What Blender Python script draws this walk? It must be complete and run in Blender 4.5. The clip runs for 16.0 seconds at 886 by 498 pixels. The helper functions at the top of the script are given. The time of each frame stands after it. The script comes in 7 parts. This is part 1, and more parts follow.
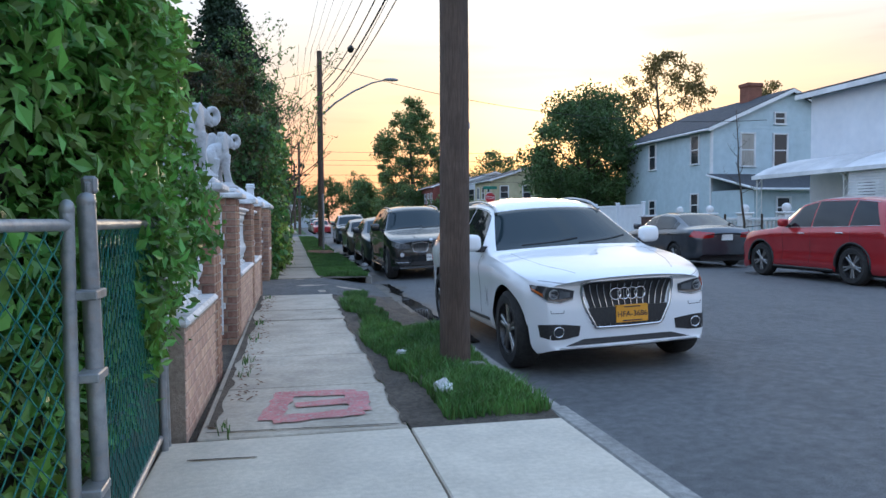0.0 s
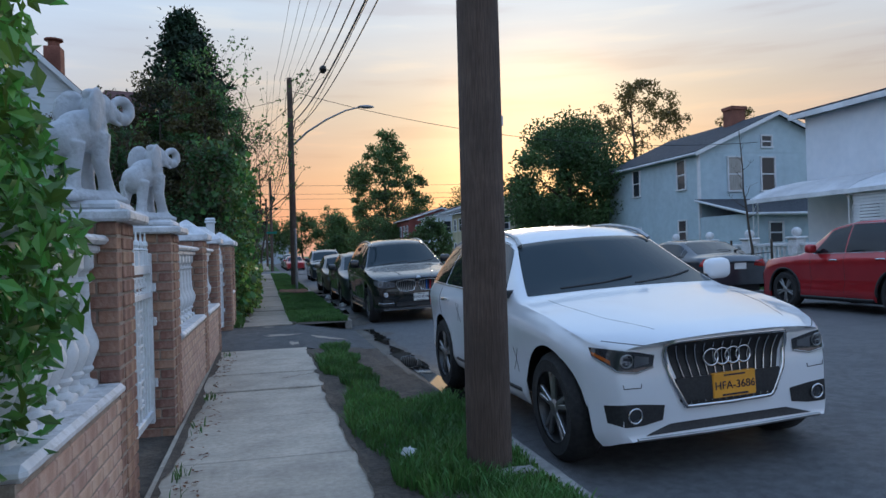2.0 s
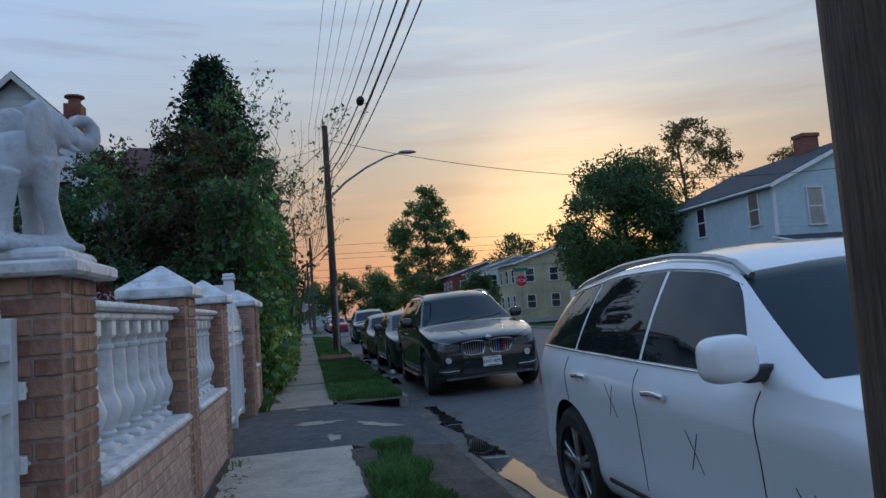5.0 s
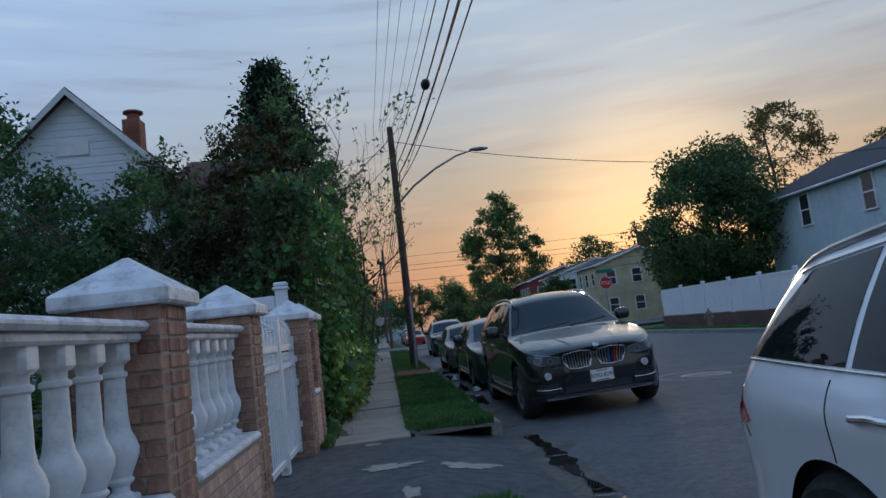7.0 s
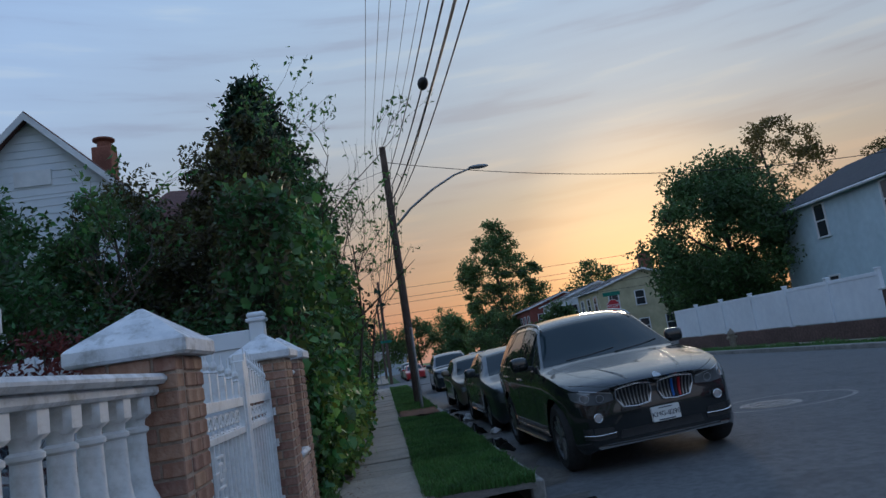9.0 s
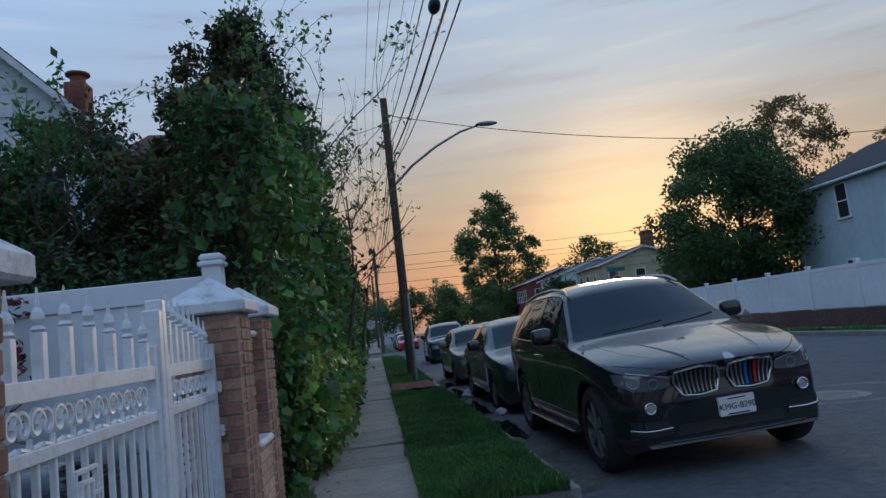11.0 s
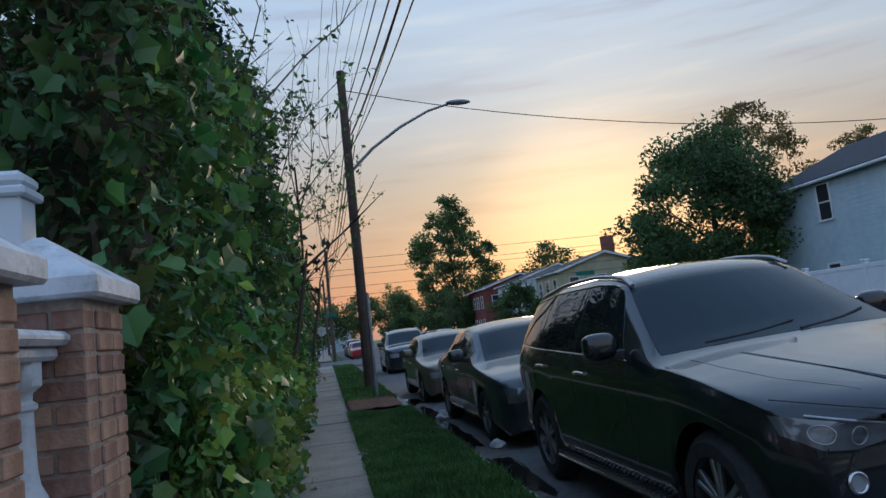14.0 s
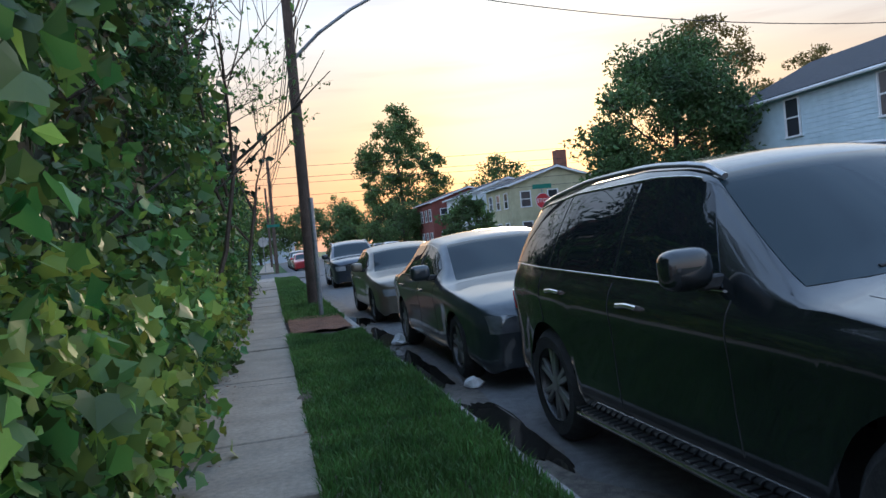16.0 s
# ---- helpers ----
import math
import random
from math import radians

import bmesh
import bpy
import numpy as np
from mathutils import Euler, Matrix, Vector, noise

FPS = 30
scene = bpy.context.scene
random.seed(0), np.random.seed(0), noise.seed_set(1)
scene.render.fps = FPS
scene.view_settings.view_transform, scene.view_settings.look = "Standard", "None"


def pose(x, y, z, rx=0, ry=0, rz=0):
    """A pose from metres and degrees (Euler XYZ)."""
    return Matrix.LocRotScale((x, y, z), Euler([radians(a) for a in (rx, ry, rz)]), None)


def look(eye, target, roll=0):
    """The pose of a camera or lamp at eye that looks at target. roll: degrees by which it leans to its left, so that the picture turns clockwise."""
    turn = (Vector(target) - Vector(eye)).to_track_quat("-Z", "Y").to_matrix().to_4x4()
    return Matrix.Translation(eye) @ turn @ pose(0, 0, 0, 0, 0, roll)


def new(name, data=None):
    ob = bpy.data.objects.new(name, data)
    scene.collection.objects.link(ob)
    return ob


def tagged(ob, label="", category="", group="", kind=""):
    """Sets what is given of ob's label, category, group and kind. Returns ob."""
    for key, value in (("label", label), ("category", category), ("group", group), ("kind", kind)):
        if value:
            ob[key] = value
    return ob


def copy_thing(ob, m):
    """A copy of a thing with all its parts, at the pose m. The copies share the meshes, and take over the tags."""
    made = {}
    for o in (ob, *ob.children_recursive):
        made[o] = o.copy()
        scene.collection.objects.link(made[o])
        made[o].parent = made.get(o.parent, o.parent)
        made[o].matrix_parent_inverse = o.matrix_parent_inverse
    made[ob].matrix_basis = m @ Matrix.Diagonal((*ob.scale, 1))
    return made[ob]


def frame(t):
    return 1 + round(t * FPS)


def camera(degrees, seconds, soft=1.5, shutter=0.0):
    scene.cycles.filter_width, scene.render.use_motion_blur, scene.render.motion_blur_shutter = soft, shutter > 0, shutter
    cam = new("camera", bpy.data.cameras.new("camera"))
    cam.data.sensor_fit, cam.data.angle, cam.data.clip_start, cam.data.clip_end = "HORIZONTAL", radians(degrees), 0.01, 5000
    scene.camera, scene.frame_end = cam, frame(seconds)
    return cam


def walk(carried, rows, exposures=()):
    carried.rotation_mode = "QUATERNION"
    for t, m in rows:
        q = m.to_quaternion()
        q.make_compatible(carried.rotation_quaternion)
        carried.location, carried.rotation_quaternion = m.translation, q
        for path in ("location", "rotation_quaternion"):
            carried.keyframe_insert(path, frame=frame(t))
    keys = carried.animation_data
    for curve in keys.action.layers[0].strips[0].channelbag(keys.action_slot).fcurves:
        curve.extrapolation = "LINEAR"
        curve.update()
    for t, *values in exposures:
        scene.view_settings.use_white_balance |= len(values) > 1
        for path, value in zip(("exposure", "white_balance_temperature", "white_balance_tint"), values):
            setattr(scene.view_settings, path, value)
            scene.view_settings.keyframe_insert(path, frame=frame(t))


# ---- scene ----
cam = camera(63.9, 16.0)
PATH = [
    (0, (0.986, 1.221, 1.209), (1.405, 3.175, 1.128), -0.3),
    (0.5, (0.993, 1.727, 1.222), (1.421, 3.680, 1.151), -1.4),
    (1, (1.056, 2.226, 1.227), (1.526, 4.170, 1.195), -1.9),
    (1.5, (1.060, 2.692, 1.246), (1.551, 4.631, 1.248), -1.9),
    (2, (1.106, 3.132, 1.249), (1.596, 5.071, 1.258), -1.6),
    (2.5, (1.133, 3.617, 1.261), (1.639, 5.552, 1.297), -0.8),
    (3, (1.191, 4.064, 1.264), (1.796, 5.969, 1.326), -0.4),
    (3.5, (1.207, 4.521, 1.258), (1.786, 6.434, 1.332), -0.3),
    (4, (1.243, 4.949, 1.249), (1.817, 6.864, 1.315), -0.6),
    (4.5, (1.243, 5.457, 1.235), (1.643, 7.414, 1.344), -1.5),
    (5, (1.296, 6.016, 1.221), (1.680, 7.971, 1.394), -4.1),
    (5.2, (1.309, 6.278, 1.226), (1.648, 8.236, 1.449), -4.4),
    (7.3, (1.431, 8.256, 1.204), (1.614, 10.236, 1.422), -6.5),
    (7.5, (1.363, 8.425, 1.206), (1.551, 10.404, 1.423), -6.5),
    (8, (1.359, 8.970, 1.21), (1.620, 10.934, 1.483), -7.3),
    (8.5, (1.353, 9.454, 1.243), (1.569, 11.419, 1.548), -9.0),
    (10.8, (1.375, 11.546, 1.259), (1.546, 13.523, 1.508), -7.7),
    (11, (1.354, 11.691, 1.224), (1.566, 13.667, 1.451), -6.5),
    (11.5, (1.312, 12.176, 1.232), (1.558, 14.151, 1.438), -5.0),
    (12, (1.239, 12.607, 1.235), (1.458, 14.583, 1.456), -5.2),
    (12.5, (1.222, 13.084, 1.24), (1.393, 15.065, 1.462), -6.3),
    (13, (1.213, 13.538, 1.258), (1.432, 15.514, 1.477), -7.9),
    (13.5, (1.255, 14.026, 1.249), (1.531, 15.993, 1.48), -7.4),
    (14, (1.291, 14.518, 1.245), (1.638, 16.474, 1.477), -6.3),
    (14.5, (1.360, 15.031, 1.261), (1.658, 16.998, 1.473), -4.9),
    (15, (1.332, 15.478, 1.26), (1.608, 17.455, 1.386), -4.8),
    (15.5, (1.364, 15.965, 1.238), (1.680, 17.940, 1.262), -4.8),
    (16, (1.412, 16.435, 1.248), (1.886, 18.377, 1.224), -5.2),
]
SKY_LEVEL = 0.88
EXPOSURES = [(0.0, 0.95, 6000, 8), (1.5, 0.55, 5850, 8), (2.5, 0.12, 5650, 7), (3.0, 0.05, 5600, 7), (5.0, -0.1, 5650, 7), (8.0, -0.28, 5600, 7), (13.0, -0.1, 5650, 7), (14.0, 0.0, 5700, 7), (15.0, 0.10, 5800, 8), (15.5, 0.32, 5850, 8), (16.0, 0.8, 5900, 8)]
walk(cam, [(t, look(eye, target, roll)) for t, eye, target, roll in PATH], EXPOSURES)

# ---- world, sun ----
SUN_AZ, SUN_EL = 22.0, 7.8
world = bpy.data.worlds.new("sky")
scene.world = world
world.use_nodes = True
wn, wl = world.node_tree.nodes, world.node_tree.links
wn.clear()


def wnode(kind, **kw):
    n = wn.new(kind)
    for k, v in kw.items():
        n.inputs[k].default_value = v
    return n


sky = wn.new("ShaderNodeTexSky")
sky.sky_type, sky.sun_disc = "NISHITA", False
sky.sun_elevation, sky.sun_rotation = radians(SUN_EL), radians(SUN_AZ)
sky.air_density, sky.dust_density = 1.2, 2.5
geo = wn.new("ShaderNodeTexCoord")
sep = wn.new("ShaderNodeSeparateXYZ")
wl.new(geo.outputs["Generated"], sep.inputs[0])


def ramp(nodes, stops):
    r = nodes.new("ShaderNodeValToRGB")
    e = r.color_ramp.elements
    while len(e) < len(stops):
        e.new(0.5)
    for el, (p, c) in zip(e, stops):
        el.position, el.color = p, (*c, 1)
    return r


# evening sky: glowing side round the sun, cool side behind
warm = ramp(wn, [(0.0, (0.52, 0.27, 0.22)), (0.05, (0.66, 0.25, 0.15)), (0.11, (0.59, 0.31, 0.19)), (0.20, (0.52, 0.41, 0.32)), (0.32, (0.54, 0.58, 0.62)), (0.5, (0.57, 0.69, 0.83)), (1.0, (0.64, 0.78, 0.98))])
cool = ramp(wn, [(0.0, (0.52, 0.46, 0.50)), (0.08, (0.64, 0.58, 0.60)), (0.2, (0.56, 0.65, 0.78)), (0.45, (0.53, 0.67, 0.90)), (0.7, (0.46, 0.65, 0.98)), (1.0, (0.46, 0.66, 1.02))])
for r in (warm, cool):
    wl.new(sep.outputs["Z"], r.inputs["Fac"])
dot = wn.new("ShaderNodeVectorMath")
dot.operation = "DOT_PRODUCT"
wl.new(geo.outputs["Generated"], dot.inputs[0])
az, el = radians(SUN_AZ), radians(SUN_EL)
SUN_DIR = Vector((math.sin(az) * math.cos(el), math.cos(az) * math.cos(el), math.sin(el)))
dot.inputs[1].default_value = SUN_DIR
side = wn.new("ShaderNodeMapRange")
side.interpolation_type = "SMOOTHSTEP"
side.inputs["From Min"].default_value, side.inputs["From Max"].default_value = 0.55, 0.98
wl.new(dot.outputs["Value"], side.inputs["Value"])
mix1 = wn.new("ShaderNodeMix")
mix1.data_type = "RGBA"
wl.new(side.outputs[0], mix1.inputs[0])
wl.new(cool.outputs[0], mix1.inputs[6])
wl.new(warm.outputs[0], mix1.inputs[7])
# long thin clouds
mapc = wn.new("ShaderNodeMapping")
mapc.inputs["Scale"].default_value = (1.6, 1.6, 16.0)
wl.new(geo.outputs["Generated"], mapc.inputs[0])
cn = wn.new("ShaderNodeTexNoise")
cn.inputs["Scale"].default_value, cn.inputs["Detail"].default_value = 2.2, 6
wl.new(mapc.outputs[0], cn.inputs["Vector"])
cr = ramp(wn, [(0.34, (0.80, 0.74, 0.76)), (0.45, (0.95, 0.94, 0.95)), (0.58, (1.0, 1.0, 1.0)), (0.68, (1.22, 1.12, 1.0))])
wl.new(cn.outputs[0], cr.inputs["Fac"])
mulc = wn.new("ShaderNodeMix")
mulc.data_type, mulc.blend_type = "RGBA", "MULTIPLY"
mulc.inputs[0].default_value = 0.7
wl.new(mix1.outputs[2], mulc.inputs[6])
wl.new(cr.outputs[0], mulc.inputs[7])
# the bright place where the sun stands behind the cloud
gl = wn.new("ShaderNodeMapRange")
gl.interpolation_type = "SMOOTHERSTEP"
gl.inputs["From Min"].default_value, gl.inputs["From Max"].default_value = 0.982, 1.0
gl.inputs["To Max"].default_value = 0.24
wl.new(dot.outputs["Value"], gl.inputs["Value"])
glc = wn.new("ShaderNodeMix")
glc.data_type, glc.blend_type = "RGBA", "ADD"
wl.new(gl.outputs[0], glc.inputs[0])
wl.new(mulc.outputs[2], glc.inputs[6])
glc.inputs[7].default_value = (1.1, 0.62, 0.24, 1)
bg1, bg2, addb = wn.new("ShaderNodeBackground"), wn.new("ShaderNodeBackground"), wn.new("ShaderNodeAddShader")
wl.new(sky.outputs[0], bg1.inputs[0])
bg1.inputs[1].default_value = 0.012
wl.new(glc.outputs[2], bg2.inputs[0])
bg2.inputs[1].default_value = SKY_LEVEL
wl.new(bg1.outputs[0], addb.inputs[0])
wl.new(bg2.outputs[0], addb.inputs[1])
wl.new(addb.outputs[0], wn.new("ShaderNodeOutputWorld").inputs[0])

sun = new("sun", bpy.data.lights.new("sun", "SUN"))
sun.data.energy, sun.data.angle, sun.data.color = 0.9, radians(12), (1.0, 0.74, 0.5)
sun.matrix_world = look(SUN_DIR * 50, (0, 0, 0))


# ---- materials ----
def mat(name, c1, c2, scale=20.0, rough=0.6, metal=0.0, bump=0.15, fine=None, coat=0.0, big=0.18, vary=0.0, island=0.0, leaf=0.0, spec=0.5, hue=0.0, stretch=(1, 1, 1), stain=None):
    """Two tones in a fine noise, a broad one over it, relief; vary: by object, island: by piece of the mesh, leaf: light let through."""
    m = bpy.data.materials.new(name)
    m.use_nodes = True
    nt = m.node_tree
    n, l = nt.nodes, nt.links
    b = n["Principled BSDF"]
    tc = n.new("ShaderNodeTexCoord")
    mp = n.new("ShaderNodeMapping")
    mp.inputs["Scale"].default_value = stretch
    l.new(tc.outputs["Object"], mp.inputs[0])
    nf, nb = n.new("ShaderNodeTexNoise"), n.new("ShaderNodeTexNoise")
    nf.inputs["Scale"].default_value, nf.inputs["Detail"].default_value = scale, 5
    nb.inputs["Scale"].default_value, nb.inputs["Detail"].default_value = scale * 0.09 + 0.35, 3
    l.new(mp.outputs[0], nf.inputs["Vector"])
    l.new(tc.outputs["Object"], nb.inputs["Vector"])
    r = ramp(n, [(0.32, c1), (0.68, c2)])
    l.new(nf.outputs[0], r.inputs["Fac"])
    hsv = n.new("ShaderNodeHueSaturation")
    l.new(r.outputs[0], hsv.inputs["Color"])
    mr = n.new("ShaderNodeMapRange")
    mr.inputs["From Min"].default_value, mr.inputs["From Max"].default_value = 0.3, 0.7
    mr.inputs["To Min"].default_value, mr.inputs["To Max"].default_value = 1 - big, 1 + big
    l.new(nb.outputs[0], mr.inputs["Value"])
    value = mr.outputs[0]
    if vary or island:
        if island:
            src = n.new("ShaderNodeNewGeometry").outputs["Random Per Island"]
        else:
            src = n.new("ShaderNodeObjectInfo").outputs["Random"]
        a = n.new("ShaderNodeMapRange")
        a.inputs["To Min"].default_value, a.inputs["To Max"].default_value = 1 - (vary or island), 1 + (vary or island)
        l.new(src, a.inputs["Value"])
        mul = n.new("ShaderNodeMath")
        mul.operation = "MULTIPLY"
        l.new(value, mul.inputs[0])
        l.new(a.outputs[0], mul.inputs[1])
        value = mul.outputs[0]
        if hue:
            h = n.new("ShaderNodeMapRange")
            h.inputs["To Min"].default_value, h.inputs["To Max"].default_value = 0.5 - hue, 0.5 + hue
            l.new(src, h.inputs["Value"])
            l.new(h.outputs[0], hsv.inputs["Hue"])
    l.new(value, hsv.inputs["Value"])
    out = hsv.outputs[0]
    if stain:
        sc, amount, colour = stain
        ns = n.new("ShaderNodeTexNoise")
        ns.inputs["Scale"].default_value, ns.inputs["Detail"].default_value, ns.inputs["Roughness"].default_value = sc, 8, 0.7
        l.new(tc.outputs["Object"], ns.inputs["Vector"])
        rs = ramp(n, [(0.5, (0, 0, 0)), (0.66, (amount, amount, amount))])
        l.new(ns.outputs[0], rs.inputs["Fac"])
        mx = n.new("ShaderNodeMix")
        mx.data_type = "RGBA"
        l.new(rs.outputs[0], mx.inputs[0])
        l.new(out, mx.inputs[6])
        mx.inputs[7].default_value = (*colour, 1)
        out = mx.outputs[2]
    l.new(out, b.inputs["Base Color"])
    b.inputs["Roughness"].default_value, b.inputs["Metallic"].default_value = rough, metal
    b.inputs["Coat Weight"].default_value = coat
    b.inputs["Coat Roughness"].default_value = 0.04
    b.inputs["Specular IOR Level"].default_value = spec
    if bump:
        n2 = n.new("ShaderNodeTexNoise")
        n2.inputs["Scale"].default_value, n2.inputs["Detail"].default_value = fine or scale * 3, 4
        l.new(mp.outputs[0], n2.inputs["Vector"])
        bp = n.new("ShaderNodeBump")
        bp.inputs["Strength"].default_value, bp.inputs["Distance"].default_value = bump, 0.02
        l.new(n2.outputs[0], bp.inputs["Height"])
        l.new(bp.outputs[0], b.inputs["Normal"])
    if leaf:
        tr = n.new("ShaderNodeBsdfTranslucent")
        ms = n.new("ShaderNodeMixShader")
        ms.inputs[0].default_value = leaf
        l.new(out, tr.inputs[0])
        l.new(b.outputs[0], ms.inputs[1])
        l.new(tr.outputs[0], ms.inputs[2])
        l.new(ms.outputs[0], n["Material Output"].inputs[0])
    return m


def glassy(name, c, rough=0.03):
    """Tinted glazing in front of a dark inside."""
    m = bpy.data.materials.new(name)
    m.use_nodes = True
    b = m.node_tree.nodes["Principled BSDF"]
    b.inputs["Base Color"].default_value = (*c, 1)
    b.inputs["Roughness"].default_value = rough
    b.inputs["Specular IOR Level"].default_value = 0.42
    b.inputs["Coat Weight"].default_value = 0.0
    return m


M = {}
M["concrete"] = mat("concrete", (0.265, 0.225, 0.18), (0.375, 0.315, 0.25), 26, 0.9, bump=0.25, big=0.16, vary=0.08, stain=(3.0, 0.45, (0.20, 0.19, 0.17)))
M["concrete_mid"] = mat("concrete_mid", (0.37, 0.32, 0.255), (0.47, 0.41, 0.33), 26, 0.9, bump=0.25, big=0.16, vary=0.08, stain=(3.0, 0.4, (0.24, 0.21, 0.18)))
M["concrete_new"] = mat("concrete_new", (0.50, 0.44, 0.355), (0.59, 0.52, 0.425), 30, 0.88, bump=0.15, big=0.10, vary=0.03, stain=(4.0, 0.2, (0.34, 0.32, 0.29)))
M["kerb"] = mat("kerb", (0.20, 0.19, 0.175), (0.31, 0.295, 0.27), 22, 0.92, bump=0.3, stain=(5, 0.5, (0.16, 0.15, 0.14)))
M["asphalt"] = mat("asphalt", (0.08, 0.08, 0.082), (0.15, 0.15, 0.148), 130, 0.82, bump=0.5, fine=260, big=0.22, stain=(1.2, 0.35, (0.045, 0.045, 0.047)))
M["asphalt_old"] = mat("asphalt_old", (0.05, 0.05, 0.052), (0.11, 0.11, 0.108), 90, 0.85, bump=0.6, fine=200, big=0.3, stain=(2.2, 0.4, (0.17, 0.165, 0.155)))
M["soil"] = mat("soil", (0.052, 0.042, 0.033), (0.115, 0.092, 0.07), 30, 0.95, bump=0.8, big=0.3)
M["mulch"] = mat("mulch", (0.12, 0.055, 0.03), (0.24, 0.11, 0.06), 40, 0.95, bump=0.8, big=0.3)
M["mud"] = mat("mud", (0.05, 0.045, 0.038), (0.13, 0.115, 0.095), 18, 0.7, bump=0.6, big=0.35)
M["puddle"] = glassy("puddle", (0.02, 0.018, 0.015), 0.02)
M["grass"] = mat("grass", (0.055, 0.125, 0.028), (0.11, 0.22, 0.05), 3.0, 0.6, bump=0, island=0.35, leaf=0.35, big=0.3, hue=0.02)
M["lawn"] = mat("lawn", (0.03, 0.07, 0.018), (0.07, 0.14, 0.035), 14, 0.95, bump=0.9, big=0.3)
M["brick"] = mat("brick", (0.215, 0.11, 0.075), (0.34, 0.185, 0.125), 14, 0.9, bump=0.35, vary=0.28, hue=0.012, stain=(9, 0.3, (0.42, 0.33, 0.27)))
M["brick_pale"] = mat("brick_pale", (0.44, 0.27, 0.20), (0.55, 0.36, 0.27), 14, 0.9, bump=0.35, vary=0.14, hue=0.008, stain=(8, 0.4, (0.50, 0.40, 0.33)))
M["mortar"] = mat("mortar", (0.26, 0.20, 0.16), (0.38, 0.31, 0.25), 40, 0.95, bump=0.3)
M["white_stone"] = mat("white_stone", (0.60, 0.60, 0.60), (0.74, 0.74, 0.74), 12, 0.62, bump=0.15, big=0.08, stain=(7, 0.55, (0.36, 0.34, 0.30)))
M["white_cap"] = mat("white_cap", (0.52, 0.53, 0.55), (0.70, 0.70, 0.71), 10, 0.7, bump=0.25, big=0.10, stain=(9, 0.75, (0.26, 0.25, 0.23)))
M["statue"] = mat("statue", (0.40, 0.41, 0.43), (0.60, 0.61, 0.63), 9, 0.7, bump=0.5, big=0.16, stain=(9, 0.7, (0.22, 0.22, 0.23)))
M["white_metal"] = mat("white_metal", (0.66, 0.67, 0.68), (0.74, 0.74, 0.74), 30, 0.42, bump=0.05, big=0.05, stain=(14, 0.3, (0.38, 0.33, 0.28)))
M["vinyl"] = mat("vinyl", (0.66, 0.69, 0.73), (0.72, 0.75, 0.78), 4, 0.45, bump=0.03, big=0.05)
M["galv"] = mat("galv", (0.22, 0.23, 0.24), (0.34, 0.35, 0.36), 24, 0.5, 0.6, bump=0.1, stain=(12, 0.5, (0.22, 0.15, 0.10)))
M["green_wire"] = mat("green_wire", (0.014, 0.115, 0.095), (0.035, 0.19, 0.16), 40, 0.4, bump=0, island=0.2)
M["wood_pole"] = mat("wood_pole", (0.075, 0.05, 0.038), (0.15, 0.105, 0.08), 20, 0.9, bump=0.9, fine=26, big=0.25, stretch=(9, 9, 0.35), stain=(3, 0.5, (0.055, 0.04, 0.032)))
M["bark"] = mat("bark", (0.045, 0.035, 0.028), (0.10, 0.08, 0.06), 16, 0.95, bump=0.8, stretch=(4, 4, 0.7))
M["twig"] = mat("twig", (0.07, 0.05, 0.04), (0.13, 0.095, 0.07), 20, 0.9, bump=0.2)
M["cable"] = mat("cable", (0.012, 0.012, 0.013), (0.03, 0.03, 0.03), 10, 0.6, bump=0)
M["leaf_hedge"] = mat("leaf_hedge", (0.08, 0.20, 0.04), (0.20, 0.38, 0.08), 1.5, 0.38, bump=0, island=0.45, leaf=0.30, big=0.35, hue=0.025)
M["leaf_ivy"] = mat("leaf_ivy", (0.034, 0.085, 0.026), (0.09, 0.17, 0.05), 1.2, 0.42, bump=0, island=0.5, leaf=0.32, big=0.4, hue=0.03)
M["leaf_maple"] = mat("leaf_maple", (0.045, 0.12, 0.032), (0.14, 0.23, 0.058), 2.0, 0.45, bump=0.1, island=0.45, leaf=0.38, big=0.3, hue=0.035)
M["leaf_yellow"] = mat("leaf_yellow", (0.16, 0.25, 0.045), (0.26, 0.34, 0.075), 2.0, 0.5, bump=0, island=0.35, leaf=0.4, big=0.3, hue=0.03)
M["needle"] = mat("needle", (0.012, 0.03, 0.014), (0.03, 0.062, 0.028), 1.5, 0.7, bump=0, island=0.5, leaf=0.15, big=0.35)
M["leaf_brown"] = mat("leaf_brown", (0.035, 0.04, 0.014), (0.095, 0.075, 0.025), 1.2, 0.6, bump=0, island=0.5, leaf=0.25, big=0.4, hue=0.03)
M["leaf_red"] = mat("leaf_red", (0.09, 0.02, 0.018), (0.18, 0.04, 0.03), 1.5, 0.6, bump=0, island=0.4, leaf=0.3)
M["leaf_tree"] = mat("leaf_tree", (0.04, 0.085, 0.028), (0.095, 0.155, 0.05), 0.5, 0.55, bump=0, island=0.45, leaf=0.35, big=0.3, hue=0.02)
# far crowns: green made paler, distance haze mixed into the leaf colour
M["leaf_far_hazy"] = mat("leaf_far_hazy", (0.07, 0.115, 0.04), (0.16, 0.23, 0.08), 0.3, 0.6, bump=0, island=0.45, leaf=0.5, big=0.3, hue=0.03)
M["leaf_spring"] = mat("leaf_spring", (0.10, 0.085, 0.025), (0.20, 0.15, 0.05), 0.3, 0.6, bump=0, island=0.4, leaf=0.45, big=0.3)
# near-black green-brown: the shade deep between hedge leaves, put into the colour
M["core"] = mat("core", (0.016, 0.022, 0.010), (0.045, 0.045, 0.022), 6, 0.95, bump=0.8)
